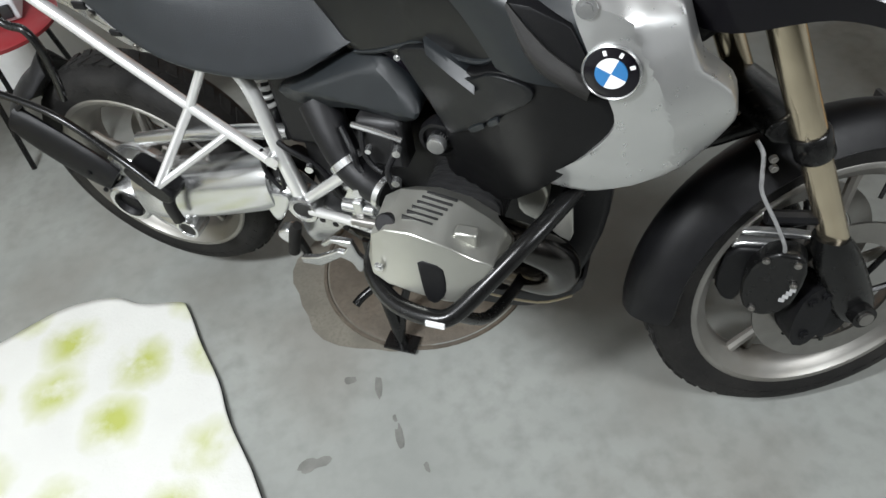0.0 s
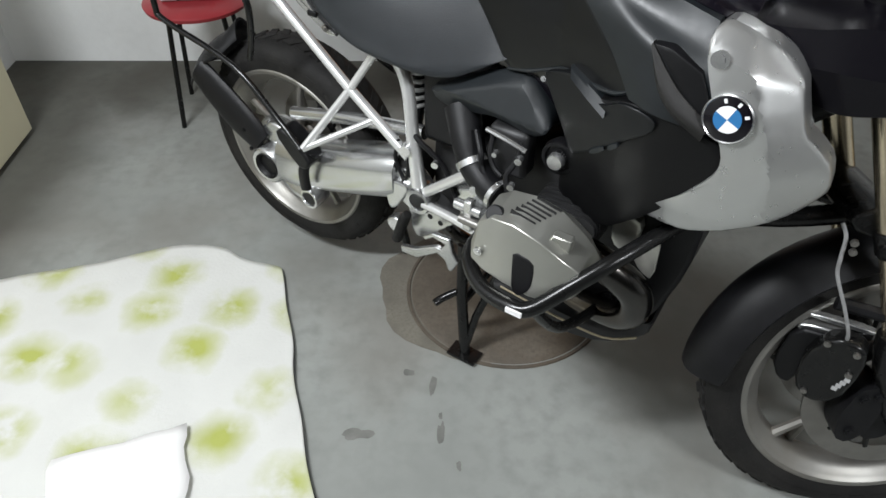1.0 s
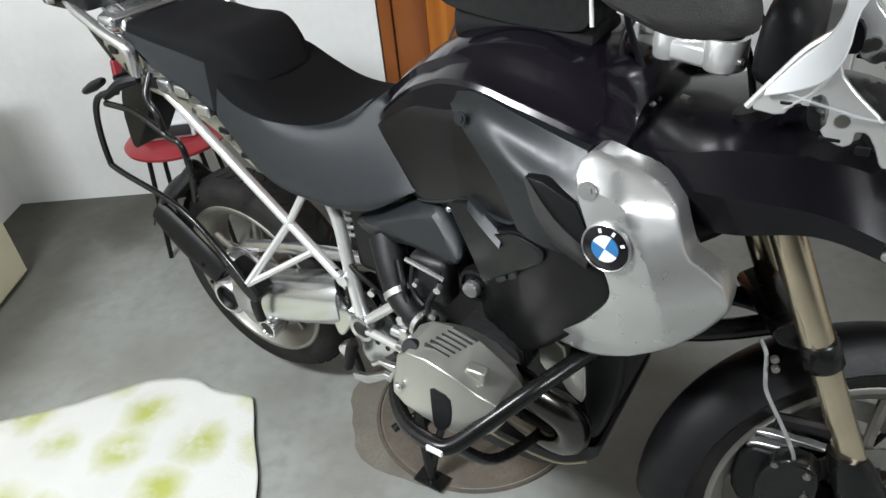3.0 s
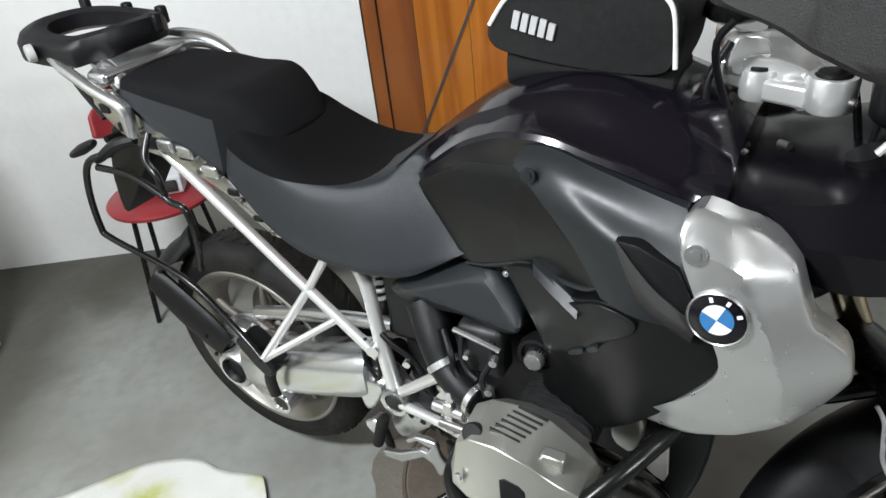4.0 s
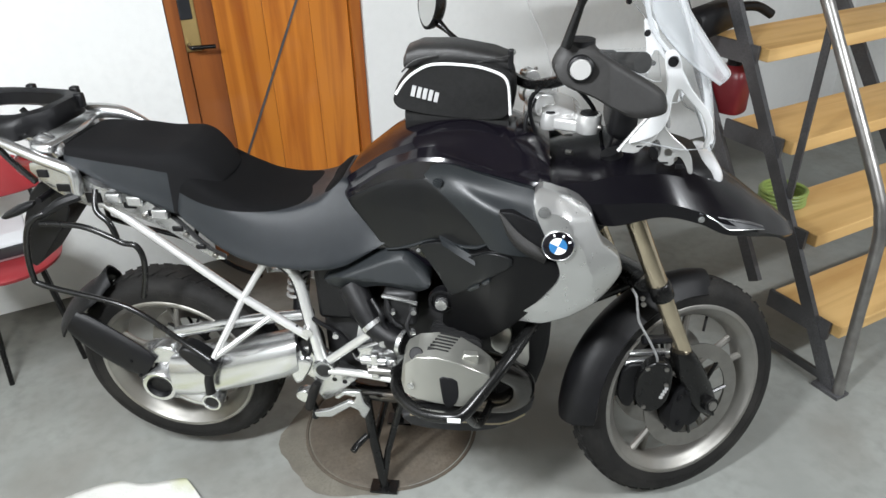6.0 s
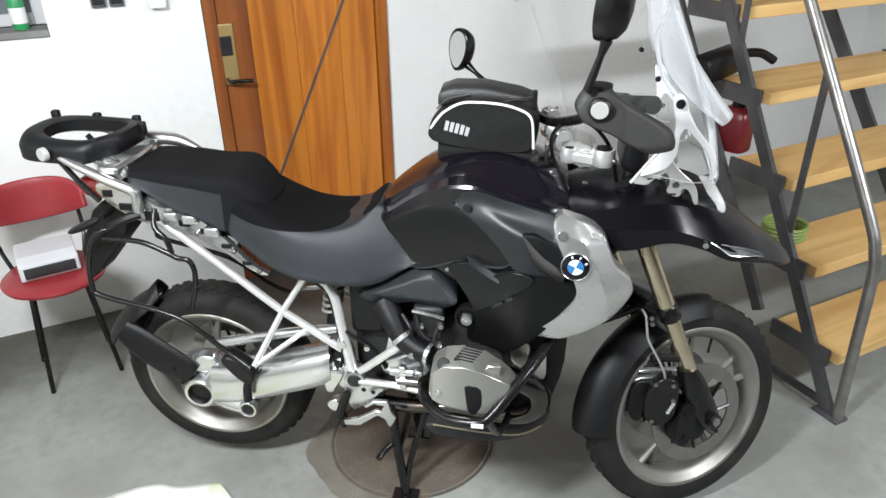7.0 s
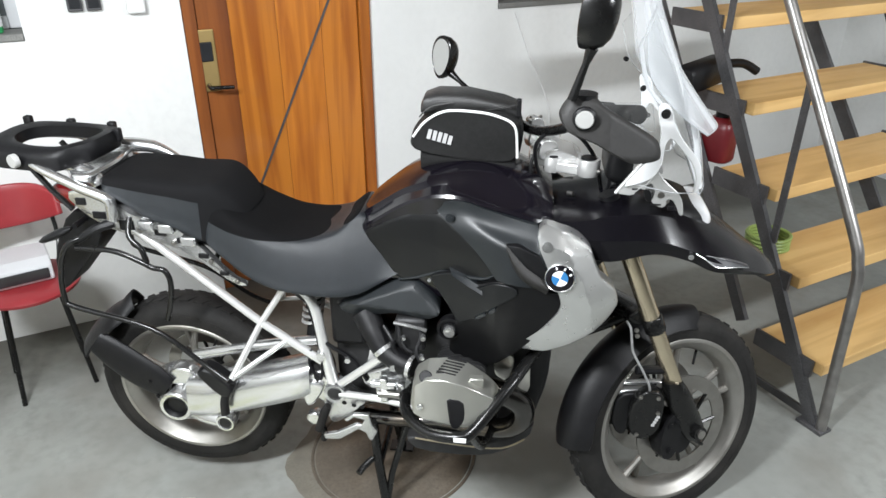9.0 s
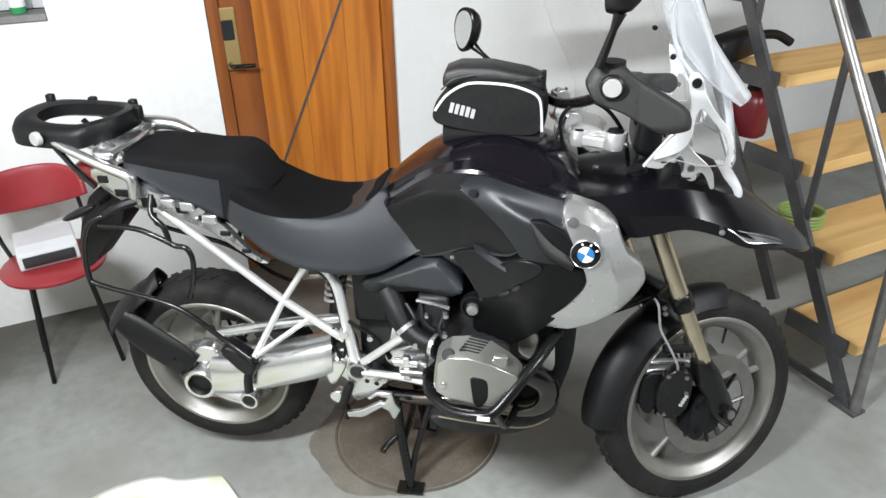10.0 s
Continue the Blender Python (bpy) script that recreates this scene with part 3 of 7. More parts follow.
tagged(obj("damp_stain", blob(0.562, 0.165, 0.285, 0.262, 10, 2.0), M["damp"], smooth=False), "brown damp stain on the concrete round the manhole", "stain", kind="structure")
for k, (x, y, rx, ry, turn) in enumerate(((0.602, -0.19, 0.032, 0.008, -70), (0.685, -0.305, 0.034, 0.008, -68), (0.662, -0.262, 0.009, 0.005, -60), (0.53, -0.185, 0.017, 0.009, 20), (0.51, -0.40, 0.034, 0.016, 30), (0.60, -0.565, 0.02, 0.014, -30), (0.76, -0.36, 0.012, 0.006, -60), (0.66, -0.60, 0.016, 0.010, 40))):
    tagged(obj("floor_mark", blob(x, y, rx, ry, turn, 5.0 + k, 0.0009, 18, 0.5), M["grime"], smooth=False), "small dark grime mark on the concrete", "stain", "floor marks", kind="structure")
cover = thing("manhole_cover", pose(0.63, 0.2, 0.0), "round rusty brown iron manhole cover under the motorcycle", "manhole cover")
part("lid", bm, M["iron"], cover)
part("rim_ring", lathe([(0.272, 0.0005), (0.274, 0.005), (0.281, 0.005), (0.283, 0.0005)], 64, pose(0, 0, 0, 90)), M["iron"], cover)


# ---- stairs ----
def flat_bar(bm, a, b, wide, thick, x):
    """A flat steel bar in the plane of x, from (y, z) to (y, z)."""
    a, b = Vector((x, *a)), Vector((x, *b))
    d = (b - a).normalized()
    n = Vector((1, 0, 0))
    s = d.cross(n)
    vs = []
    for p in (a, b):
        for i, j in ((-1, -1), (1, -1), (1, 1), (-1, 1)):
            vs.append(bm.verts.new(p + s * (wide / 2 * i) + n * (thick / 2 * j)))
    for f in ((0, 1, 2, 3), (7, 6, 5, 4), (0, 4, 5, 1), (1, 5, 6, 2), (2, 6, 7, 3), (3, 7, 4, 0)):
        bm.faces.new([vs[i] for i in f])


def barred(*args):
    bm = bmesh.new()
    flat_bar(bm, *args)
    return bm


stairs = thing("staircase", ROOM, "steep open staircase with pale wooden treads and grey steel stringers", "stairs")
SX0, SX1, RUN = 3.375, 4.40, 0.585
FOOT, TOPZ = -1.97, 2.6
for sx in (SX0, SX1):
    part("stringer", barred((FOOT, 0.0), (FOOT + RUN * TOPZ, TOPZ), 0.045, 0.02, sx), M["steel_dark"], stairs, smooth=False)
    part("stringer", barred((FOOT + (0.375 if sx == SX0 else 0.42), 0.24), (FOOT + (0.229 + 0.61 * TOPZ if sx == SX0 else 0.32 + 0.70 * TOPZ), TOPZ), 0.045 if sx == SX0 else 0.06, 0.02, sx), M["steel_dark"], stairs, smooth=False)
    part("foot_plate", boxed(sx - 0.03, sx + 0.03, FOOT - 0.05, FOOT + 0.05, 0.0, 0.012), M["steel_dark"], stairs, smooth=False)
for k in range(8):
    z, y = 0.238 + 0.272 * k, -1.94 + 0.166 * k
    part("tread", boxed(SX0 + 0.014, SX1 - 0.014, y, y + 0.27, z - 0.045, z), M["tread"], stairs, bevel=0.004, smooth=False)
    for sx in (SX0, SX1):
        part("bracket", barred((y + 0.03, z - 0.028), (y + 0.275, z - 0.028), 0.066, 0.012, sx), M["steel_dark"], stairs, smooth=False)
rail = [(SX0, -2.0, 0.01), (SX0, -1.985, 0.30), (SX0, -1.972, 0.57), (SX0, -1.955, 0.66), (SX0, -1.91, 0.76), (SX0, -1.68, 1.13), (SX0, -1.46, 1.48), (SX0, -0.8, 2.54)]
part("handrail", tubed(rail, 0.019, 12, 5), M["tube_steel"], stairs, "bare steel tube handrail")
for y, z0, z1 in ((-1.645, 0.60, 1.17), (-1.28, 1.19, 1.75)):
    part("baluster", barred((y, z0), (y, z1), 0.025, 0.008, SX0), M["steel_dark"], stairs, smooth=False)
part("floor_brace", barred((-1.99, 0.035), (-1.28, 0.035), 0.03, 0.012, SX0), M["steel_dark"], stairs, smooth=False)


# ---- things on the stairs ----
can = thing("canister", ROOM @ pose(3.45, -1.26, 0.7835, 0, 0, 12) @ Matrix.Scale(0.85, 4), "dark red plastic canister by a stair tread, placed to fit the camera's view", "canister")
bm = bmesh.new()
skin(bm, [[Vector((v.y, v.z, h)) * 1.0 for v in superring(0, 0, -0.075 * f, 0.075 * f, 0.06 * f, 24, 3.5)] for h, f in ((0.0, 0.94), (0.01, 1), (0.15, 1), (0.18, 0.9), (0.2, 0.55))])
part("body", bm, M["dark_red"], can)
part("cap", lathe([(0, 0.2), (0.03, 0.2), (0.03, 0.23), (0, 0.23)], 16, pose(0, 0, 0, 90)), M["black_plastic"], can)
tool = thing("hand_tool", ROOM @ pose(3.44, -1.18, 1.055, 0, 0, 20) @ Matrix.Scale(1.35, 4), "black hand tool with an angled handle on a stair tread", "tool")
bm = bmesh.new()
skin(bm, [[Vector((x, v.y, 0.045 + v.z)) for v in superring(0, 0, -0.04 * f, 0.04 * f, 0.035 * f, 18, 3)] for x, f in ((-0.19, 0.8), (-0.18, 1), (0.03, 1), (0.06, 0.8), (0.09, 0.45))])
part("body", bm, M["black_plastic"], tool)
part("handle", tubed([(0.08, 0, 0.05), (0.15, -0.03, 0.045), (0.19, -0.06, 0.02)], 0.013, 10), M["black_plastic"], tool)
hose = obj("garden_hose", bmesh.new(), M["green"])
bm = bmesh.new()
for i in range(4):
    ring = [(0.095 * math.cos(a) + 0.004 * math.sin(3 * a + i), 0.095 * math.sin(a), 0.012 + 0.017 * i) for a in (2 * math.pi * j / 28 for j in range(29))]
    tube(bm, ring, 0.0095, 8, 0)
bm.to_mesh(hose.data)
bm.free()
hose.matrix_world = ROOM @ pose(3.49, -1.54, 0.512) @ Matrix.Scale(0.8, 4)
tagged(hose, "coiled yellow-green hose lying on a stair tread", "hose")


# ---- cabinet, chair and device ----
cab = thing("cabinet", ROOM @ pose(0.02, -0.56, 0), "cream enamelled cabinet standing against the side wall", "cabinet")
part("body", boxed(0, 0.275, -0.95, 0, 0.0, 0.88), M["cream"], cab, bevel=0.008, smooth=False)
for k in range(2):
    dr = part("cabinet_door", boxed(0.277, 0.293, -0.94 + 0.475 * k, -0.475 + 0.47 * k, 0.02, 0.86), M["cream"], cab, bevel=0.004, smooth=False)
    part("handle", tubed([(0.294, -0.52 + 0.1 * k, 0.5), (0.315, -0.52 + 0.1 * k, 0.5), (0.315, -0.52 + 0.1 * k, 0.6), (0.294, -0.52 + 0.1 * k, 0.6)], 0.005, 8, 0), M["alu"], dr)

chair = thing("chair", ROOM @ pose(0.957, -0.385, 0, 0, 0, 8), "red vinyl chair with round seat and thin dark legs", "chair")
part("seat", lathe([(0, 0.410), (0.155, 0.410), (0.178, 0.418), (0.182, 0.430), (0.17, 0.441), (0.1, 0.447), (0, 0.449)], 40, pose(0, 0, 0, 90)), M["red"], chair)
bm = bmesh.new()
arc = [(a, 0.19) for a in [math.radians(30 + 6 * i) for i in range(21)]]
rows = []
for j in range(7):
    f = j / 6
    row = []
    for i, (a, r) in enumerate(arc):
        g = (i / 20 - 0.5) * 2
        lowz, highz = 0.575 + 0.045 * g * g, 0.735 - 0.05 * g ** 4
        row.append(Vector((0.215 * math.cos(a), 0.02 + 0.2 * math.sin(a) + 0.03 * f, lowz + (highz - lowz) * f)))
    rows.append(row)
skin(bm, rows, cap=False, closed=False)
bmesh.ops.recalc_face_normals(bm, faces=bm.faces[:])
back = part("backrest", bm, M["red"], chair, "curved red vinyl backrest")
sol = back.modifiers.new("solidify", "SOLIDIFY")
sol.thickness = 0.022
bv = back.modifiers.new("bevel", "BEVEL")
bv.width, bv.segments = 0.006, 2
for sx, sy in ((-1, -1), (1, -1), (-1, 1), (1, 1)):
    part("leg", tubed([(0.09 * sx, 0.09 * sy, 0.415), (0.125 * sx, 0.125 * sy, 0.0)], 0.009, 8, 0), M["black_metal"], chair)
for sx in (-1, 1):
    part("back_post", tubed([(0.12 * sx, 0.10, 0.415), (0.15 * sx, 0.175, 0.52), (0.145 * sx, 0.19, 0.66)], 0.008, 8, 4), M["black_metal"], chair)

dev = thing("electronic_device", ROOM @ pose(0.945, -0.35, 0.450, 0, 0, 6), "white plastic device with a dark front panel on the chair", "device")
bm = bmesh.new()
skin(bm, [[Vector((x, y, z)) for y, z in ((-0.1, 0.0), (-0.105, 0.012), (-0.098, 0.062), (-0.05, 0.078), (0.1, 0.075), (0.11, 0.0))] for x in (-0.1, 0.1)])
part("housing", bm, M["grey_box"], dev, bevel=0.008, smooth=False)
part("front_panel", boxed(-0.085, 0.085, -0.112, -0.104, 0.014, 0.054), M["dark_panel"], dev, bevel=0.003, smooth=False)


# ---- cloth, underlay, paper ----
def cloth_material():
    m = material("printed_cloth", (0.60, 0.60, 0.57), 0.9, spread=0.04, scale=5, bump=0.3)
    nt = m.node_tree
    bsdf = nt.nodes["Principled BSDF"]
    base = bsdf.inputs["Base Color"].links[0].from_socket
    coord = nt.nodes["Texture Coordinate"]
    warp = nt.nodes.new("ShaderNodeTexNoise")
    warp.inputs["Scale"].default_value = 14
    nt.links.new(coord.outputs["Object"], warp.inputs["Vector"])
    mixv = nt.nodes.new("ShaderNodeMix")
    mixv.data_type = "VECTOR"
    mixv.inputs[0].default_value = 0.05
    nt.links.new(coord.outputs["Object"], mixv.inputs[4])
    nt.links.new(warp.outputs["Color"], mixv.inputs[5])
    vor = nt.nodes.new("ShaderNodeTexVoronoi")
    vor.inputs["Scale"].default_value, vor.inputs["Randomness"].default_value = 5.2, 0.5
    nt.links.new(mixv.outputs[1], vor.inputs["Vector"])
    r = nt.nodes.new("ShaderNodeValToRGB")
    r.color_ramp.elements[0].color, r.color_ramp.elements[1].color = (1, 1, 1, 1), (0, 0, 0, 1)
    r.color_ramp.elements[0].position, r.color_ramp.elements[1].position = 0.10, 0.46
    nt.links.new(vor.outputs["Distance"], r.inputs[0])
    blot = nt.nodes.new("ShaderNodeTexNoise")
    blot.inputs["Scale"].default_value, blot.inputs["Detail"].default_value = 11, 4
    nt.links.new(coord.outputs["Object"], blot.inputs["Vector"])
    mul = nt.nodes.new("ShaderNodeMath")
    mul.operation = "MULTIPLY"
    mp = nt.nodes.new("ShaderNodeMapRange")
    mp.inputs["From Min"].default_value, mp.inputs["From Max"].default_value = 0.30, 0.52
    nt.links.new(blot.outputs["Fac"], mp.inputs["Value"])
    nt.links.new(r.outputs["Color"], mul.inputs[0])
    nt.links.new(mp.outputs["Result"], mul.inputs[1])
    x = nt.nodes.new("ShaderNodeMix")
    x.data_type = "RGBA"
    x.inputs[7].default_value = (0.37, 0.40, 0.10, 1)
    nt.links.new(mul.outputs[0], x.inputs[0])
    nt.links.new(base, x.inputs[6])
    nt.links.new(x.outputs[2], bsdf.inputs["Base Color"])
    return m


M["cloth"] = cloth_material()
TOP_EDGE = [(0.022, -0.040), (-0.12, -0.055), (-0.285, -0.078), (-0.46, -0.26), (-0.72, -0.52)]


def sheet(nu, nv, edge, run, z, wave, m=None):
    """A thin rumpled sheet: its far edge, and how far it runs from there."""
    edge = spline([(*q, 0) for q in edge], 8)
    rows = []
    for i in range(nu + 1):
        u = i / nu
        row = []
        for j in range(nv + 1):
            f = j / nv * (len(edge) - 1)
            k = min(int(f), len(edge) - 2)
            p = edge[k].lerp(edge[k + 1], f - k)
            x, y = p.x + run[0] * u, p.y + run[1] * u
            x += 0.006 * math.sin(11 * u + 3 * j / nv) + 0.004 * math.sin(29 * u + 1)
            y += 0.005 * math.sin(23 * j / nv)
            h = z + wave * (0.5 + 0.5 * noise.noise(Vector((x * 5, y * 5, 3)))) + wave * 0.5 * abs(noise.noise(Vector((x * 13, y * 9, 1))))
            row.append(Vector((x, y, h)))
        rows.append(row)
    bm = bmesh.new()
    skin(bm, rows, cap=False, closed=False)
    return bm


def laid(name, bm, mat, m, thick, label, category):
    ob = obj(name, bm, mat)
    ob.matrix_world = m
    s = ob.modifiers.new("solidify", "SOLIDIFY")
    s.thickness, s.offset = thick, 1
    return tagged(ob, label, category)


laid("tablecloth", sheet(60, 44, TOP_EDGE, (0.80, -0.87), 0.010, 0.010), M["cloth"], Matrix.Identity(4), 0.003, "white cloth printed with yellow-green blotches spread on the floor", "cloth")
laid("floor_mat", sheet(40, 24, [(x + 0.006, y - 0.004) for x, y in TOP_EDGE[:3]], (0.78, -0.85), 0.003, 0.002), M["black_plastic"], Matrix.Identity(4), 0.004, "dark thin mat under the printed cloth", "mat")
laid("paper_sheet", sheet(6, 6, [(0.157, -0.572), (0.06, -0.675), (-0.04, -0.78)], (0.145, -0.152), 0.029, 0.003), M["paper"], Matrix.Identity(4), 0.001, "blank white sheet of paper lying on the cloth", "paper")


# ---- the motorcycle ----
bike = thing("motorcycle", BIKE, "dark adventure motorcycle with silver side panel on its centre stand", "motorcycle")

RAKE = 23.3
AX = Vector((1.445, 0, 0.335))                # a point of the steering axis at axle height
AXUP = Vector((-math.sin(radians(RAKE)), 0, math.cos(radians(RAKE))))
STEER = Matrix.Translation((-0.012, 0, -0.003)) @ Matrix.Translation(AX) @ Matrix.Rotation(radians(30), 4, AXUP) @ Matrix.Translation(-AX)
MIR = Matrix.Diagonal((1, -1, 1, 1))
OTHER = STEER @ MIR @ STEER.inverted()        # from the steered right-hand side to the steered left-hand side


def both(name, make, mat, parent=bike, label="", **k):
    """A part on the near side and its twin on the far side."""
    a = obj(name, make(), mat, parent, label, **k)
    b = flipped(a, name, parent)
    for mod in a.modifiers:
        if mod.type == "BEVEL":
            n = b.modifiers.new("bevel", "BEVEL")
            n.width, n.segments, n.limit_method = mod.width, mod.segments, "ANGLE"
    return a, b


# -- wheels --
def wheel(name, m, rim_r, tyre_r, tyre_w, spokes, label):
    """A cast wheel about the local y axis."""
    w = part(name, lathe([(rim_r, tyre_w * 0.40), (rim_r - 0.004, tyre_w * 0.42), (rim_r - 0.012, tyre_w * 0.41), (rim_r - 0.020, tyre_w * 0.33), (rim_r - 0.033, tyre_w * 0.27), (rim_r - 0.040, tyre_w * 0.14), (rim_r - 0.043, 0), (rim_r - 0.040, -tyre_w * 0.14),
                          (rim_r - 0.033, -tyre_w * 0.27), (rim_r - 0.020, -tyre_w * 0.33), (rim_r - 0.012, -tyre_w * 0.41), (rim_r - 0.004, -tyre_w * 0.42), (rim_r, -tyre_w * 0.40)], 72, m, closed=True), M["rim"], bike, label)
    hw = tyre_w / 2
    prof = []
    for i in range(25):
        a = math.pi * i / 24
        rr = rim_r + (tyre_r - 0.006 - rim_r) * math.sin(a) ** 0.88
        prof.append((rr, -hw * (0.82 * math.cos(a) + 0.30 * math.sin(2 * a) * 0.35 + 0.0) * (1.0 + 0.16 * math.sin(a))))
    part("tyre", lathe(prof, 72, m, closed=True), M["rubber"], w)
    # tread blocks
    bm = bmesh.new()
    n = 44
    for i in range(n):
        for j, (off, wide, drop) in enumerate(((-0.35, 0.20, 0.028), (-0.12, 0.21, 0.002), (0.12, 0.21, 0.002), (0.35, 0.20, 0.028))):
            a = 2 * math.pi * (i + (0.5 if j % 2 else 0) + 0.12 * (1 if j < 2 else -1)) / n
            r1 = tyre_r - drop
            step = 2 * math.pi / n * 0.66 * 0.5
            pts = []
            for rr, sh in ((r1 - 0.012, 1.0), (r1 - 0.003, 0.92)):
                for da, dy in ((-1, -1), (1, -1), (1, 1), (-1, 1)):
                    tilt = (-0.010 if off * dy > 0.2 and abs(off) > 0.3 else 0.0)
                    aa = a + step * da * sh + 0.03 * dy * (1 if off > 0 else -1)
                    pts.append(bm.verts.new(m @ Vector(((rr + tilt) * math.cos(aa), tyre_w * (off + wide / 2 * dy * sh), (rr + tilt) * math.sin(aa)))))
            for f in ((0, 1, 2, 3), (4, 7, 6, 5), (0, 4, 5, 1), (1, 5, 6, 2), (2, 6, 7, 3), (3, 7, 4, 0)):
                bm.faces.new([pts[q] for q in f])
    tread = part("knobby_tread", bm, M["rubber"], w, smooth=False)
    tread["kind"] = "stuff"
    part("hub", lathe([(0.0, -0.06), (0.035, -0.06), (0.04, -0.05), (0.045, -0.02), (0.06, 0.0), (0.045, 0.02), (0.04, 0.05), (0.035, 0.06), (0, 0.06)], 32, m), M["spoke"], w)
    for k in range(spokes):
        for side in (-1, 1):
            a = 2 * math.pi * k / spokes + 0.35
            b = a + side * 0.13
            c = a + side * 0.06
            p0 = m @ Vector((0.045 * math.cos(c), side * 0.018, 0.045 * math.sin(c)))
            p1 = m @ Vector((0.14 * math.cos((c + b) / 2), side * 0.014, 0.14 * math.sin((c + b) / 2)))
            p2 = m @ Vector(((rim_r - 0.036) * math.cos(b), side * 0.010, (rim_r - 0.036) * math.sin(b)))
            part("spoke", tubed([p0, p1, p2], [0.012, 0.009, 0.011], 8, 5), M["spoke"], w)
    part("valve", tubed([m @ Vector(((rim_r - 0.04) * math.cos(1.1), 0, (rim_r - 0.04) * math.sin(1.1))), m @ Vector(((rim_r - 0.085) * math.cos(1.1), -0.012, (rim_r - 0.085) * math.sin(1.1)))], 0.004, 8, 0), M["black_plastic"], w)
    return w


def disc_bm(m, r, y, inner):
    bm = bmesh.new()
    revolve(bm, [(r, y - 0.0025), (r, y + 0.0025), (inner, y + 0.0025), (inner, y - 0.0025)], 56, m)
    return bm


def add_disc(m, r, y, inner, parent):
    d = part("brake_disc", disc_bm(m, r, y, inner), M["disc"], parent)
    part("disc_carrier", lathe([(0.03, y - 0.004), (0.052, y - 0.004), (0.055, y - 0.002), (0.055, y + 0.004), (0.03, y + 0.004)], 32, m, closed=True), M["black_metal"], parent)
    for k in range(8):
        a = 2 * math.pi * k / 8
        part("carrier_arm", tubed([m @ Vector((0.05 * math.cos(a - 0.25), y, 0.05 * math.sin(a - 0.25))), m @ Vector(((inner + 0.004) * math.cos(a), y, (inner + 0.004) * math.sin(a)))], 0.0055, 6, 0), M["black_metal"], parent)


FW = STEER @ Matrix.Translation((1.478, 0, 0.338))
RW = pose(0.024, 0.012, 0.347)
front = wheel("front_wheel", FW, 0.255, 0.328, 0.112, 5, "cast front wheel with twin spokes")
rear = wheel("rear_wheel", RW, 0.233, 0.309, 0.145, 5, "cast rear wheel")
for y in (-0.068, 0.068):
    add_disc(FW, 0.1525, y, 0.112, front)
add_disc(RW, 0.1325, 0.06, 0.095, rear)

# -- front fork, turned to the left --
def steered_both(name, make, mat, label=""):
    a = obj(name, make(STEER), mat, bike, label)
    b = obj(name, make(STEER @ MIR), mat, bike, label)
    return a, b


def up(x, y, z, d):
    return Vector((x, y, z)) + AXUP * d


def fork_upper(m):
    bm = bmesh.new()
    tube(bm, [up(1.474, -0.103, 0.36, 0.14), up(1.474, -0.103, 0.36, 0.337)], 0.0225, 24, 0, m)
    return bm


def fork_mid(m):
    bm = bmesh.new()
    tube(bm, [up(1.474, -0.103, 0.36, 0.372), up(1.474, -0.103, 0.36, 0.68)], 0.0238, 24, 0, m)
    return bm


def fork_clamp(m):
    bm = bmesh.new()
    tube(bm, [up(1.474, -0.103, 0.36, q) for q in (0.331, 0.334, 0.375, 0.378)], [0.026, 0.0285, 0.0285, 0.026], 24, 0, m)
    bolt(bm, m @ up(1.445, -0.128, 0.36, 0.352), m.to_3x3() @ Vector((-0.2, -1, 0)), 0.007, 0.01)
    return bm


def fork_foot(m):
    bm = bmesh.new()
    rings = []
    for d, hx, hy in ((-0.055, 0.026, 0.018), (-0.04, 0.036, 0.026), (-0.01, 0.042, 0.030), (0.03, 0.044, 0.031), (0.09, 0.042, 0.032), (0.135, 0.036, 0.031), (0.16, 0.028, 0.028)):
        c = up(1.468 + 0.012 * (1 - d * 5) * 0.5, -0.105, 0.36, d)
        rings.append([m @ (c + Vector((hx * math.cos(a), hy * math.sin(a), 0))) for a in (2 * math.pi * j / 20 for j in range(20))])
    skin(bm, rings)
    return bm


def axle_cap(m):
    bm = bmesh.new()
    c = Vector((1.478, -0.128, 0.350))
    tube(bm, [m @ c, m @ (c + Vector((0, -0.022, 0)))], 0.021, 20, 0)
    return bm


steered_both("fork_tube", fork_upper, M["gold"], "gold anodised lower fork tube")
steered_both("fork_tube", fork_mid, M["gold"], "gold anodised upper fork tube")
steered_both("fork_sleeve", lambda m: tubed([m @ up(1.474, -0.103, 0.36, 0.665), m @ up(1.474, -0.103, 0.36, 0.75)], 0.0245, 20, 0), M["black_plastic"])
steered_both("fork_clamp", fork_clamp, M["black_metal"])
steered_both("fork_foot", fork_foot, M["black_metal"])
steered_both("axle_cap", axle_cap, M["black_metal"])
obj("axle_bolt", tubed([STEER @ Vector((1.478, -0.149, 0.350)), STEER @ Vector((1.478, -0.155, 0.350))], 0.013, 12, 0), M["disc"], bike)


def caliper(m):
    bm = prism([(1.385, 0.39), (1.42, 0.41), (1.44, 0.36), (1.43, 0.30), (1.405, 0.27), (1.378, 0.28), (1.37, 0.33)], -0.118, -0.045, 1, m)
    for x, z in ((1.40, 0.375), (1.40, 0.30), (1.422, 0.385)):
        bolt(bm, m @ Vector((x, -0.117, z)), m.to_3x3() @ Vector((0, -1, 0)), 0.009, 0.006)
    return bm


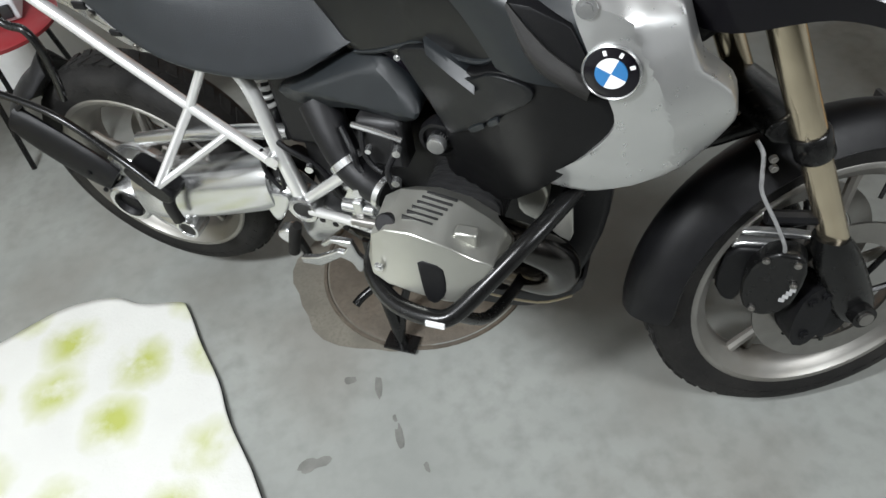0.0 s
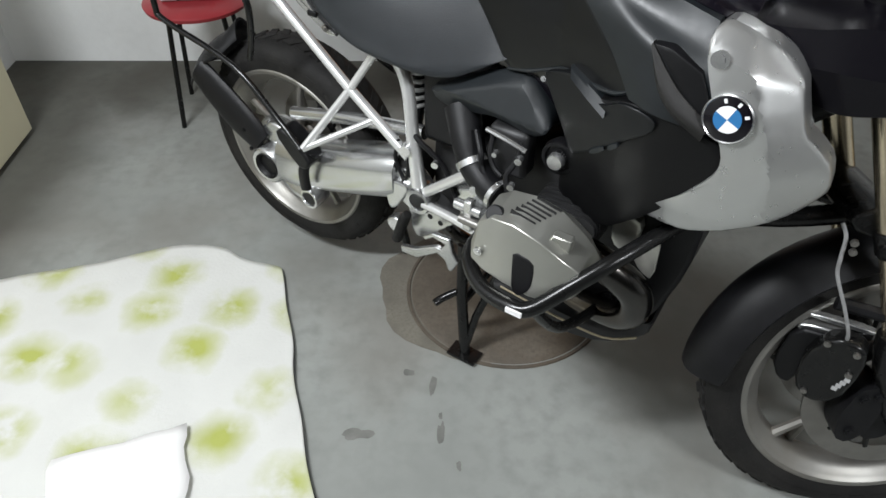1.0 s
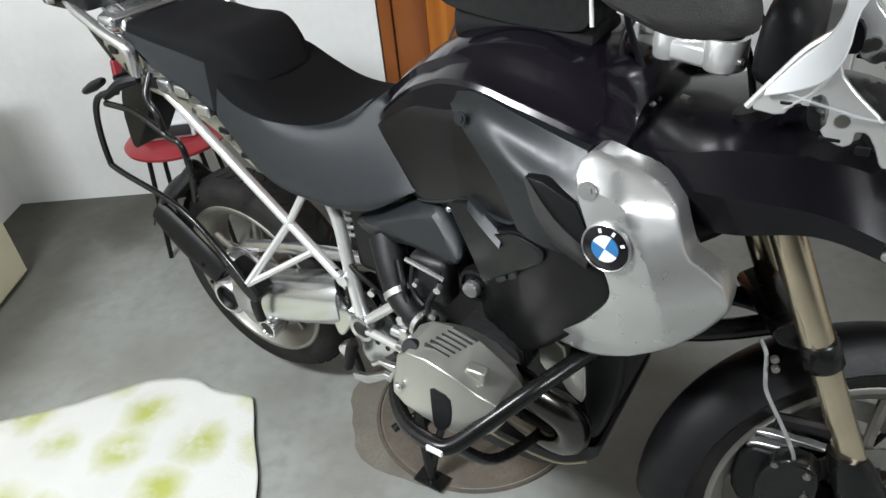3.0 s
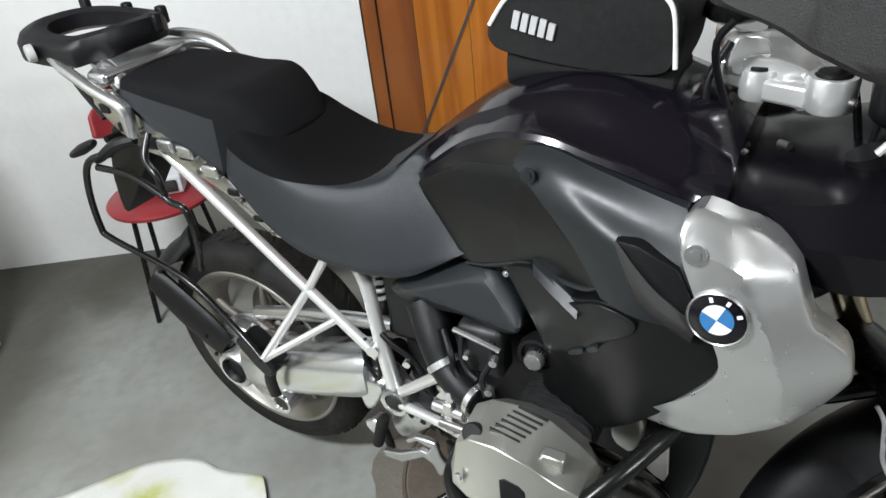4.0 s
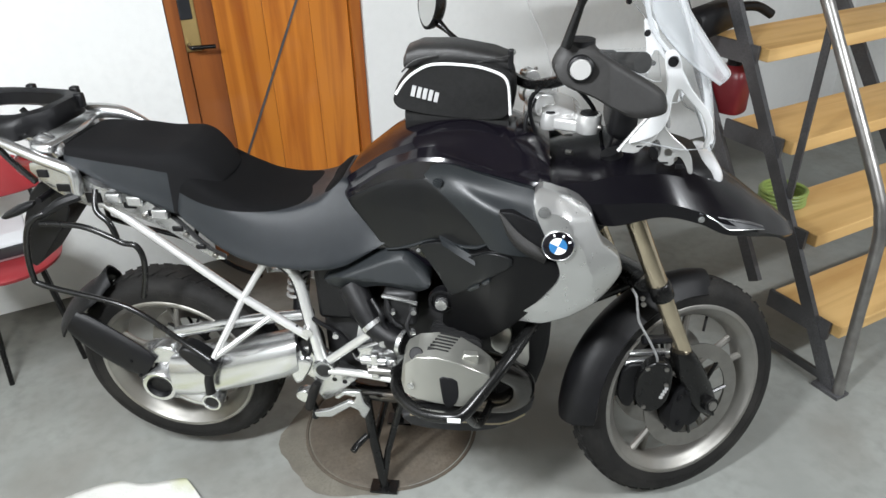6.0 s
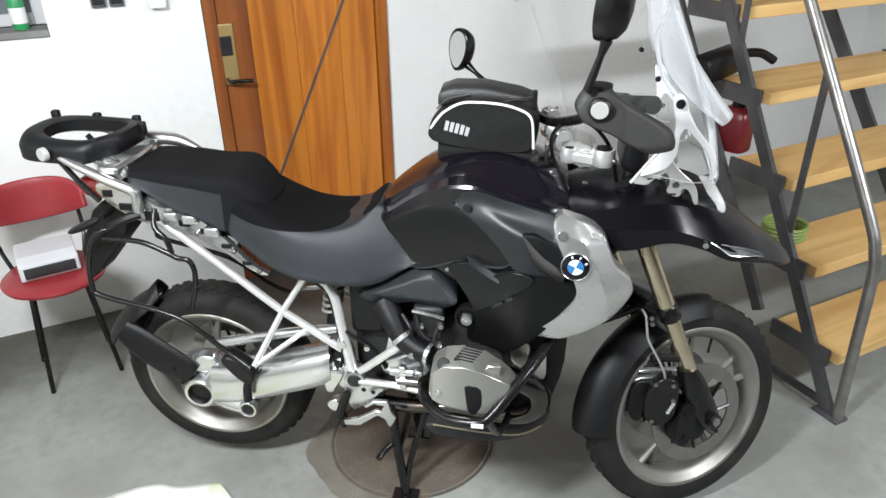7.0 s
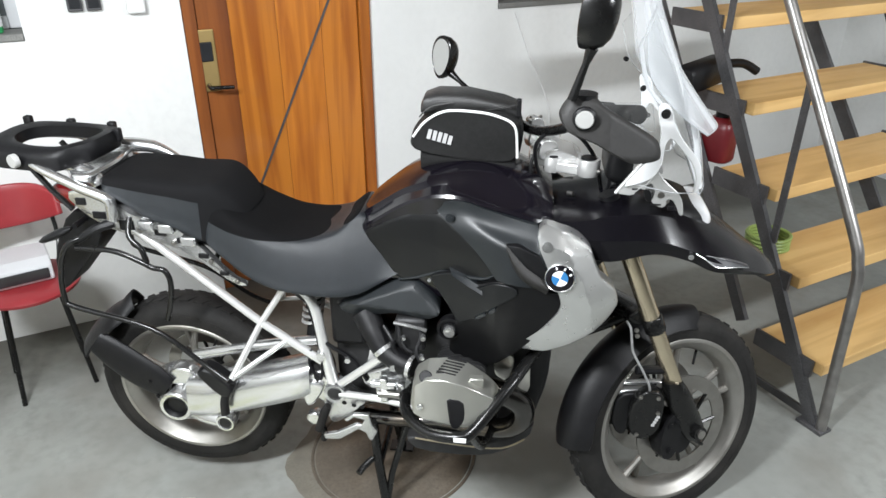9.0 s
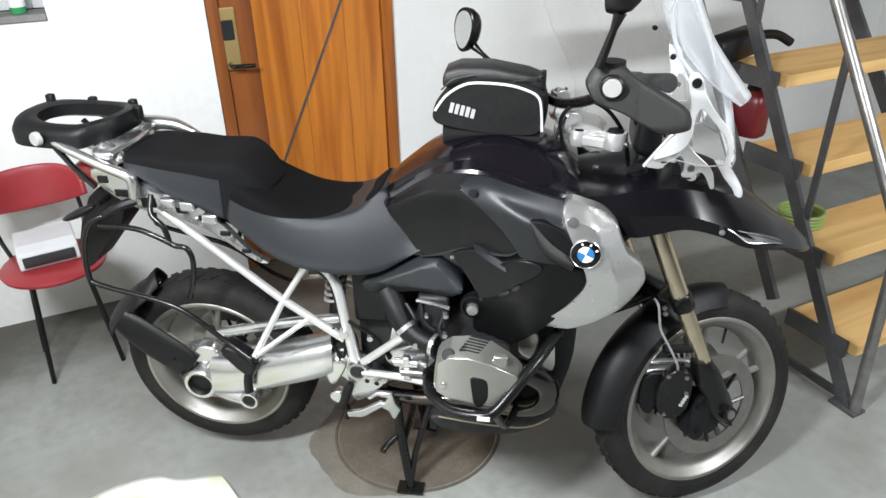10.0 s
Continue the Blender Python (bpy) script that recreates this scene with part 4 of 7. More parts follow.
steered_both("caliper_bracket", lambda m: prism([(1.405, 0.425), (1.465, 0.45), (1.492, 0.37), (1.475, 0.29), (1.43, 0.275), (1.41, 0.33)], -0.112, -0.085, 2, m), M["black_plastic"])
steered_both("brake_caliper", caliper, M["black_plastic"], "black brake caliper with pale marks")
for mm in (None, OTHER):
    obj("caliper_body", prism([(1.324, 0.462), (1.354, 0.522), (1.405, 0.521), (1.417, 0.471), (1.409, 0.379), (1.364, 0.351), (1.329, 0.382)], -0.132, -0.095, 1, mm), M["black_metal"], bike, "black brake caliper body", bevel=0.006)
    obj("caliper_stay", prism([(1.283, 0.387), (1.294, 0.482), (1.362, 0.494), (1.335, 0.438), (1.332, 0.344), (1.306, 0.342)], -0.100, -0.070, 1, mm), M["black_plastic"], bike, bevel=0.005)
for x, z in ((1.352, 0.377), (1.348, 0.505), (1.395, 0.505), (1.400, 0.455)):
    bm = bmesh.new()
    bolt(bm, (x, -0.132, z), (0, -1, 0), 0.006, 0.005)
    obj("caliper_bolt", bm, M["disc"], bike)
bm = bmesh.new()
for k in range(4):
    box(bm, 1.3875 + 0.0035 * k, 1.3965 + 0.0035 * k, -0.1345, -0.1315, 0.408 + 0.010 * k, 0.4155 + 0.010 * k, None)
obj("caliper_marking", bm, M["badge_grey"], bike, "short pale bars on the caliper", smooth=False)


def front_fender(a0, a1, rad, width, m, y0=0.0, lip=0.02, taper0=1.0, taper1=1.0, sink=0.0):
    """A curved blade round the tyre, between two angles in degrees (0 forward, 90 up)."""
    bm = bmesh.new()
    rings = []
    n = 22
    for i in range(n + 1):
        f = i / n
        a = radians(a0 + (a1 - a0) * f)
        rf = rad * (1 - sink * (1 - f))
        wd = width * (taper0 + (taper1 - taper0) * f) * (1 if 0.04 < f < 0.96 else 0.86)
        ring = []
        for j in range(13):
            g = j / 12 * 2 - 1
            rr = rf - lip * abs(g) ** 2.5
            ring.append(m @ Vector((1.49 + rr * math.cos(a), y0 + wd * g, 0.335 + rr * math.sin(a))))
        for j in range(12, -1, -1):
            g = j / 12 * 2 - 1
            rr = rf - 0.006 - lip * abs(g) ** 2.5
            ring.append(m @ Vector((1.49 + rr * math.cos(a), y0 + (wd - 0.004) * g, 0.335 + rr * math.sin(a))))
        rings.append(ring)
    skin(bm, rings)
    return bm


fender = obj("front_fender", front_fender(80, 182, 0.374, 0.073, STEER, lip=0.055, taper0=0.75, taper1=1.05, sink=0.085), M["black_plastic"], bike, "black plastic fender hugging the front wheel")
obj("fender_support", tubed([STEER @ Vector(q) for q in ((1.30, -0.085, 0.55), (1.37, -0.10, 0.545), (1.42, -0.10, 0.53))], 0.012, 8, 4), M["black_plastic"], bike)
obj("brake_bridge", prism([(1.306, 0.503), (1.410, 0.515), (1.410, 0.526), (1.308, 0.514)], -0.085, -0.070, 1), M["alu"], bike, "thin bright bar behind the fork", bevel=0.002)
obj("brake_bridge", prism([(1.296, 0.469), (1.374, 0.484), (1.370, 0.501), (1.300, 0.488)], -0.090, -0.060, 1), M["alu"], bike, "bright aluminium bracket by the front wheel", bevel=0.003)
obj("brake_hose", tubed([(1.285, -0.120, 0.735), (1.298, -0.125, 0.715), (1.304, -0.130, 0.680), (1.312, -0.130, 0.645), (1.342, -0.130, 0.591), (1.366, -0.128, 0.542), (1.372, -0.122, 0.515)], 0.0032, 8, 6), M["hose"], bike, "grey braided brake hose")
for q in ((1.310, -0.130, 0.716), (1.314, -0.130, 0.699)):
    bm = bmesh.new()
    bolt(bm, q, (0.4, -1, 0), 0.006, 0.006)
    obj("fork_bolt", bm, M["disc"], bike)

# -- triple clamp, bar and controls --
def lobes(spots, z0, z1, r=6):
    """A cast plate drawn round a row of upright bosses (x, y, radius)."""
    bm = bmesh.new()
    for (x0, y0, ra), (x1, y1, rb) in zip(spots, spots[1:]):
        d = Vector((x1 - x0, y1 - y0, 0)).normalized()
        n = Vector((-d.y, d.x, 0))
        ring = [Vector((x0, y0, 0)) + n * ra * 0.8, Vector((x0, y0, 0)) - n * ra * 0.8, Vector((x1, y1, 0)) - n * rb * 0.8, Vector((x1, y1, 0)) + n * rb * 0.8]
        skin(bm, [[v + Vector((0, 0, z)) for v in ring] for z in (z0, z1)])
    return bm


before_clamp = set(bike.children)
obj("triple_clamp", lobes([(1.150, -0.096, 0.028), (1.112, -0.03, 0.030), (1.07, 0.06, 0.03), (1.055, 0.095, 0.03)], 1.120, 1.153), M["tube_silver"], bike, "cast aluminium triple clamp", bevel=0.006)
obj("clamp_arm", lobes([(1.150, -0.096, 0.022), (1.068, -0.064, 0.024), (1.06, 0.0, 0.024)], 1.117, 1.147), M["tube_silver"], bike, bevel=0.006)
for x, y, r, z0, z1 in ((1.150, -0.096, 0.029, 1.120, 1.162), (1.066, -0.064, 0.024, 1.116, 1.154), (1.058, 0.09, 0.030, 1.113, 1.165)):
    ring = obj("clamp_boss", lathe([(0.0, z0), (r * 0.92, z0), (r, z0 + 0.004), (r, z1 - 0.004), (r * 0.94, z1), (r * 0.72, z1), (r * 0.70, z1 - 0.006), (0, z1 - 0.006)], 28, Matrix.Translation((x, y, 0)) @ pose(0, 0, 0, 90)), M["tube_silver"], bike)
    obj("fork_cap", lathe([(0.0, z1 - 0.0055), (r * 0.66, z1 - 0.0055), (r * 0.62, z1 + 0.004), (0, z1 + 0.005)], 20, Matrix.Translation((x, y, 0)) @ pose(0, 0, 0, 90)), M["black_plastic"], bike)
for s, (x, y) in ((-1, (1.045, -0.058)), (1, (1.02, 0.035))):
    rz = pose(x, y, 0.022, 0, 0, 30)
    obj("bar_riser", prism([(-0.020, 1.120), (0.040, 1.118), (0.030, 1.150), (0.020, 1.172), (-0.016, 1.178), (-0.030, 1.150)], -0.015, 0.015, 1, rz), M["tube_silver"], bike, bevel=0.004)
    obj("riser_cap", prism([(-0.024, 1.180), (0.020, 1.175), (0.014, 1.198), (-0.006, 1.206), (-0.024, 1.200)], -0.016, 0.016, 1, rz), M["tube_silver"], bike, bevel=0.003)
    for dx in (-0.016, 0.012):
        bm = bmesh.new()
        bolt(bm, rz @ Vector((dx, 0, 1.199)), (0, 0, 1), 0.005, 0.004, 8)
        obj("riser_bolt", bm, M["disc"], bike)
obj("riser_base", prism([(1.000, 1.150), (1.020, 1.166), (1.075, 1.172), (1.120, 1.158), (1.140, 1.140), (1.140, 1.128), (1.02, 1.128)], -0.075, 0.04, 1), M["tube_silver"], bike, "cast aluminium bar clamp", bevel=0.006)
for x, y, d in ((1.172, -0.112, (0.8, -0.5, 0)), (1.088, -0.078, (0.3, -0.9, 0)), (1.115, -0.085, (0.2, -1, 0))):
    bm = bmesh.new()
    bolt(bm, (x, y, 1.136), d, 0.006, 0.008)
    obj("pinch_bolt", bm, M["disc"], bike)
obj("clamp_web", prism([(1.08, 1.118), (1.14, 1.120), (1.13, 1.146), (1.11, 1.152), (1.09, 1.146)], -0.088, -0.072, 1), M["tube_silver"], bike, bevel=0.003)
obj("ignition_lock", lathe([(0, 1.12), (0.018, 1.12), (0.02, 1.124), (0.02, 1.15), (0.014, 1.153), (0, 1.153)], 20, Matrix.Translation((1.105, -0.035, 0)) @ pose(0, 0, 0, 90)), M["alu"], bike)
for pts, r, mt in (([(1.105, -0.11, 1.075), (1.118, -0.12, 1.077)], 0.0055, "disc"), ([(1.10, -0.13, 1.045), (1.112, -0.135, 1.047)], 0.0055, "disc"), ([(1.025, -0.11, 1.075), (1.05, -0.115, 1.070), (1.07, -0.12, 1.060)], 0.005, "alu"), ([(1.03, -0.105, 1.085), (1.028, -0.115, 1.083)], 0.009, "alu"), ([(1.04, -0.11, 1.03), (1.045, -0.125, 1.03)], 0.012, "engine"),
                   ([(1.03, -0.08, 1.19), (1.01, -0.10, 1.14), (1.02, -0.10, 1.08), (1.05, -0.08, 1.02)], 0.0045, "black_plastic"), ([(1.06, -0.14, 1.25), (1.02, -0.12, 1.20), (1.03, -0.09, 1.12), (1.07, -0.09, 1.05)], 0.005, "black_plastic"), ([(1.09, -0.12, 1.24), (1.13, -0.10, 1.21), (1.17, -0.08, 1.15), (1.19, -0.07, 1.07)], 0.005, "black_plastic"), ([(1.10, -0.16, 1.26), (1.17, -0.12, 1.22), (1.205, -0.10, 1.15), (1.20, -0.09, 1.05)], 0.004, "black_plastic")):
    obj("cable" if mt == "black_plastic" else "clamp_fitting", tubed(pts, r, 10, 5 if len(pts) > 2 else 0), M[mt], bike)
CLAMP_SHIFT = Matrix.Translation((0.008, 0.065, -0.024))      # shift that fits the clamp to the camera's view
for ob in bike.children:
    if ob not in before_clamp:
        ob.data.transform(CLAMP_SHIFT)
bar = [(1.037, -0.375, 1.261), (1.045, -0.30, 1.258), (1.05, -0.20, 1.245), (1.04, -0.12, 1.215), (1.035, 0, 1.20), (1.04, 0.12, 1.215), (1.05, 0.20, 1.245), (1.045, 0.30, 1.258), (1.037, 0.375, 1.261)]
obj("handlebar", tubed([STEER @ Vector(q) for q in bar], 0.0125, 12, 6), M["black_metal"], bike)


def grip(m):
    return tubed([m @ Vector(q) for q in ((1.045, -0.285, 1.258), (1.038, -0.40, 1.262))], 0.018, 14, 0)


def controls(m):
    bm = bmesh.new()
    box(bm, 1.02, 1.075, -0.275, -0.215, 1.225, 1.275, m)
    box(bm, 1.045, 1.10, -0.235, -0.165, 1.235, 1.275, m)
    return bm


def lever(m):
    return tubed([m @ Vector(q) for q in ((1.075, -0.20, 1.255), (1.115, -0.25, 1.257), (1.122, -0.29, 1.255), (1.12, -0.32, 1.252))], [0.009, 0.008, 0.006, 0.005], 8, 5)


steered_both("grip", grip, M["rubber"])
for nm, mk, mt in (("control_block", controls, M["black_plastic"]),):
    for mm in (STEER,):
        obj(nm, mk(mm), mt, bike, bevel=0.006)
steered_both("brake_lever", lever, M["alu"])
bm = bmesh.new()
tube(bm, [(1.102, -0.385, 1.345), (1.102, -0.385, 1.374)], 0.022, 20, 0)
tube(bm, [(1.102, -0.385, 1.374), (1.102, -0.385, 1.386)], [0.025, 0.024], 20, 0)
obj("fluid_reservoir", bm, M["black_plastic"], bike)


# -- hand guards and mirrors, in their turned place --
def guard_bm(m):
    out = [(1.054, 1.350), (1.063, 1.370), (1.077, 1.386), (1.12, 1.384), (1.133, 1.371), (1.185, 1.338), (1.249, 1.297), (1.258, 1.272), (1.255, 1.256), (1.203, 1.256), (1.155, 1.284), (1.125, 1.302), (1.073, 1.318)]
    return pillow(out, lambda x, z: -0.422 + 0.55 * max(0, x - 1.15) + 0.3 * (z - 1.34), 0.02, 0.014, 2, -1, None, m, 6)


def guard_wing(m):
    out = [(1.129, 1.369), (1.136, 1.375), (1.232, 1.366), (1.240, 1.330), (1.249, 1.297), (1.184, 1.336)]
    return pillow(out, lambda x, z: -0.408 + 0.65 * max(0, x - 1.15), 0.005, 0.002, 1, -1, None, m, 3)


def guard_disc(m):
    bm = bmesh.new()
    revolve(bm, [(0.0, 0), (0.0155, 0), (0.0175, 0.003), (0.0175, 0.014), (0, 0.014)], 28, m @ pose(1.102, -0.436, 1.349), closed=False)
    return bm


def guard_ring(m):
    bm = bmesh.new()
    revolve(bm, [(0.018, 0.0), (0.0215, 0.003), (0.0215, 0.014), (0.018, 0.014)], 28, m @ pose(1.102, -0.435, 1.349), closed=True)
    return bm


def mirror_stalk(a, b):
    a, b = Vector(a), Vector(b)
    return tubed([a, a.lerp(b, 0.3), a.lerp(b, 0.7), b], [0.009, 0.008, 0.0065, 0.012], 10, 5)


def mirror_head(m, face):
    """An oval shell; the glass looks back along -x."""
    c = Vector((0, 0, 0))
    bm = bmesh.new()
    if face:
        rings = [[m @ (c + Vector((-0.016, 0.040 * f * math.cos(a) * (0.86 + 0.16 * math.sin(a)), 0.056 * f * math.sin(a)))) for a in (2 * math.pi * j / 28 for j in range(28))] for f in (0.9,)]
        vs = [bm.verts.new(v) for v in rings[0]]
        bm.faces.new(vs)
        back_ring = [bm.verts.new(v + (m.to_3x3() @ Vector((0.002, 0, 0)))) for v in rings[0]]
        bm.faces.new(back_ring[::-1])
        for i in range(28):
            bm.faces.new((vs[i], back_ring[i], back_ring[(i + 1) % 28], vs[(i + 1) % 28]))
        return bm
    rings = []
    for dx, f in ((-0.0145, 0.88), (-0.016, 0.93), (-0.014, 0.99), (-0.006, 1.0), (0.01, 0.95), (0.026, 0.8), (0.036, 0.55), (0.04, 0.2)):
        rings.append([m @ (c + Vector((dx, 0.043 * f * math.cos(a) * (0.86 + 0.16 * math.sin(a)), 0.060 * f * math.sin(a)))) for a in (2 * math.pi * j / 28 for j in range(28))])
    skin(bm, rings)
    return bm


for mm in (Matrix.Identity(4),):
    hg = obj("hand_guard", guard_bm(mm), M["guard_plastic"], bike, "dark grey plastic hand guard")
    obj("guard_disc", guard_disc(mm), M["badge_pale"], hg, "pale round cap")
    obj("guard_wing", guard_wing(mm), M["screen"], hg, "clear wind deflector")
    obj("guard_ring", guard_ring(mm), M["black_plastic"], hg)
for c, turn, foot, lift in (((1.103, -0.43, 1.530), -24, (1.077, -0.42, 1.382), 0.055), ((0.762, 0.33, 1.299), 52, (0.868, 0.27, 1.195), 0.045)):
    mt = Matrix.Translation(c) @ Matrix.Rotation(radians(turn), 4, "Z") @ Matrix.Rotation(radians(8), 4, "Y")
    mr = obj("mirror", mirror_head(mt, False), M["black_metal"], bike, "black oval rear-view mirror")
    obj("mirror_stalk", mirror_stalk(foot, Vector(c) + Vector((0.02 if turn > 0 else 0.0, 0, -lift))), M["black_metal"], mr)
    obj("mirror_glass", mirror_head(mt, True), M["mirror"], mr, smooth=False)

# -- tank, covers and panels --
def lin(x, xs, ys):
    return float(np.interp(x, xs, ys))


def tank_section(x, zt, zs, zr, wr, zl):
    """Half a section of the tank from crown to belly: crown, shoulder fold, ridge, flank."""
    half = [(0.0, zt), (wr * 0.34, zt - 0.002), (wr * 0.58, zt - 0.012), (wr * 0.70, zs + 0.004), (wr * 0.76, zs - 0.010), (wr * 0.88, zr + 0.007), (wr * 0.97, zr + 0.003), (wr, zr - 0.004), (wr * 0.985, zr - 0.02), (wr * 0.96, zr - 0.05), (wr * 0.85, zl + 0.03), (wr * 0.6, zl), (0.0, zl)]
    return [Vector((x, -a, b)) for a, b in half] + [Vector((x, a, b)) for a, b in half[-2:0:-1]]


bm = bmesh.new()
rings = [tank_section(*q) for q in ((0.568, 0.955, 0.945, 0.930, 0.050, 0.86), (0.585, 0.973, 0.962, 0.945, 0.080, 0.84), (0.612, 1.006, 0.992, 0.966, 0.108, 0.82), (0.645, 1.034, 1.018, 0.992, 0.126, 0.80), (0.704, 1.077, 1.060, 1.036, 0.146, 0.78), (0.747, 1.103, 1.080, 1.058, 0.156, 0.77), (0.79, 1.122, 1.096, 1.073, 0.164, 0.76),
                                    (0.85, 1.134, 1.104, 1.076, 0.171, 0.76), (0.914, 1.132, 1.098, 1.062, 0.176, 0.77), (0.979, 1.115, 1.080, 1.047, 0.180, 0.79), (1.035, 1.090, 1.062, 1.032, 0.182, 0.82), (1.075, 1.062, 1.040, 1.015, 0.165, 0.86))]
cols = [spline([r[i] for r in rings], 4) for i in range(len(rings[0]))]
skin(bm, [[c[k] for c in cols] for k in range(len(cols[0]))])
tank = obj("fuel_tank", bm, M["black_gloss"], bike, "gloss black fuel tank", angle=28)

FLANKY = lambda x, z: -lin(x, [0.60, 0.66, 0.72, 0.80, 0.88, 0.95], [0.112, 0.130, 0.146, 0.160, 0.192, 0.216]) + 0.06 * max(0.0, 0.95 - z) + 0.25 * max(0.0, z - 1.01)
COWLY = lambda x, z: -lin(x, [0.78, 0.84, 0.90, 0.95, 1.0, 1.10], [0.158, 0.186, 0.214, 0.235, 0.247, 0.252]) + lin(z, [0.60, 0.66, 0.70, 0.76, 0.82], [0.032, 0.018, 0.011, 0.004, 0.0])


def tank_flank():
    return pillow([(0.606, 0.946), (0.625, 0.962), (0.698, 1.007), (0.775, 1.043), (0.804, 1.033), (0.849, 1.001), (0.905, 0.949), (0.955, 0.900), (0.944, 0.884), (0.92, 0.874), (0.88, 0.870), (0.825, 0.872), (0.798, 0.862), (0.749, 0.840), (0.696, 0.826), (0.66, 0.88)], lambda x, z: FLANKY(x, z) - 0.003, 0.05, 0.004, 1, centre=(0.78, 0.945), rings=12)


def flank_lip():
    return tubed([(x, FLANKY(x, z) - 0.002, z) for x, z in ((0.697, 0.829), (0.742, 0.842), (0.792, 0.864), (0.822, 0.876), (0.879, 0.876), (0.92, 0.882), (0.945, 0.898))], [0.003, 0.004, 0.004, 0.004, 0.005, 0.005, 0.002], 8, 5)


def side_cowl():
    return shell([[(0.796, -0.160, 1.058), (0.86, -0.177, 1.070), (0.92, -0.185, 1.055), (0.98, -0.193, 1.040), (1.040, -0.200, 1.026)],
                  [(0.800, -0.161, 1.036), (0.86, -0.180, 1.040), (0.92, -0.194, 1.024), (0.98, -0.208, 1.010), (1.050, -0.222, 0.998)],
                  [(0.846, -0.188, 1.002), (0.90, -0.209, 1.000), (0.95, -0.230, 0.990), (1.0, -0.243, 0.978), (1.062, -0.246, 0.968)],
                  [(0.904, -0.211, 0.950), (0.945, -0.231, 0.949), (0.985, -0.244, 0.946), (1.025, -0.249, 0.940), (1.080, -0.249, 0.930)],
                  [(0.950, -0.233, 0.895), (0.980, -0.247, 0.894), (1.005, -0.252, 0.892), (1.04, -0.252, 0.890), (1.10, -0.249, 0.884)]], 6, 6, 0.03)


def scoop():
    """The mouth of the air scoop, a flush plate painted black for the hollow's shade."""
    return pillow([(0.972, 0.993), (0.998, 0.994), (1.046, 0.974), (1.062, 0.945), (1.072, 0.920), (1.060, 0.908), (1.02, 0.945)], lambda x, z: -lin(x, [0.97, 1.0, 1.03, 1.08], [0.244, 0.251, 0.2535, 0.2535]) + 0.06 * max(0.0, z - 0.965), 0.02, 0.001, 0)


def scoop_lip():
    """The lower lip of the scoop, rolled outwards; its brown reflection is in the colour."""
    return shell([[(0.970, -0.243, 0.994), (1.0, -0.251, 0.962), (1.03, -0.255, 0.935), (1.076, -0.256, 0.905)],
                  [(0.969, -0.246, 0.990), (0.995, -0.262, 0.948), (1.026, -0.268, 0.917), (1.072, -0.264, 0.893)],
                  [(0.969, -0.240, 0.986), (0.989, -0.250, 0.938), (1.018, -0.255, 0.905), (1.068, -0.254, 0.876)]], 6, 5, 0.012)


SILROW = [(0.70, -0.238), (0.76, -0.249), (0.82, -0.256), (0.88, -0.260), (0.94, -0.258), (0.99, -0.250), (1.05, -0.240)]


def SILY(x, z):
    base = lin(z, [q[0] for q in SILROW], [q[1] for q in SILROW])
    crease = (x - lin(z, [0.70, 0.80, 0.852, 0.91, 1.0, 1.04], [1.186, 1.180, 1.172, 1.152, 1.106, 1.085])) * 0.9     # past the fold that runs down the panel
    top = (z - 1.004) + 0.28 * (x - 1.05)                                                                     # above the fold under the top facet
    return base + 1.05 * max(0.0, crease) + 0.85 * max(0.0, top) + 0.45 * max(0.0, 0.745 - z) * (x - 1.0) * 4 + 0.10 * max(0.0, 1.07 - x) + 0.35 * max(0.0, 0.84 - z) * max(0.0, x - 1.13) * 8


def silver_panel():
    return pillow([(1.053, 1.037), (1.039, 1.023), (1.046, 0.989), (1.064, 0.952), (1.085, 0.905), (1.101, 0.87), (1.104, 0.847), (1.096, 0.824), (1.06, 0.772), (1.029, 0.738), (1.004, 0.716), (1.012, 0.706), (1.044, 0.701), (1.079, 0.701), (1.118, 0.720), (1.184, 0.763), (1.217, 0.777), (1.236, 0.799), (1.248, 0.821), (1.237, 0.863), (1.212, 0.893), (1.192, 0.912), (1.174, 0.956), (1.166, 0.976), (1.146, 0.996), (1.118, 1.015), (1.085, 1.030)], SILY, 0.045, 0.004, 1, centre=(1.130, 0.850), rings=22)


def lower_cowl():
    return pillow([(0.779, 0.855), (0.793, 0.867), (0.840, 0.886), (0.868, 0.878), (0.905, 0.868), (0.945, 0.890), (0.985, 0.895), (1.04, 0.894), (1.108, 0.872), (1.108, 0.82), (1.02, 0.708), (0.945, 0.625), (0.88, 0.60), (0.83, 0.62), (0.835, 0.69), (0.850, 0.742), (0.835, 0.779), (0.808, 0.817)], lambda x, z: COWLY(x, z) + 0.001, 0.03, 0.004, 1, centre=(0.95, 0.79), rings=16)


def mid_panel():
    return pillow([(0.779, 0.855), (0.793, 0.867), (0.840, 0.886), (0.868, 0.872), (0.905, 0.862), (0.945, 0.890), (0.988, 0.888), (1.003, 0.880), (0.999, 0.862), (0.959, 0.830), (0.882, 0.756), (0.855, 0.741), (0.835, 0.779), (0.808, 0.817)], lambda x, z: COWLY(x, z) - 0.005, 0.012, 0.003, 1, rings=14)


def fairing_bevel():
    return shell([[(x, COWLY(x, z) + 0.002, z) for x, z in ((0.833, 0.893), (0.874, 0.880), (0.915, 0.866))], [(x, COWLY(x, z) - 0.013, z) for x, z in ((0.842, 0.882), (0.880, 0.866), (0.918, 0.852))]], 4, 3, 0.02)


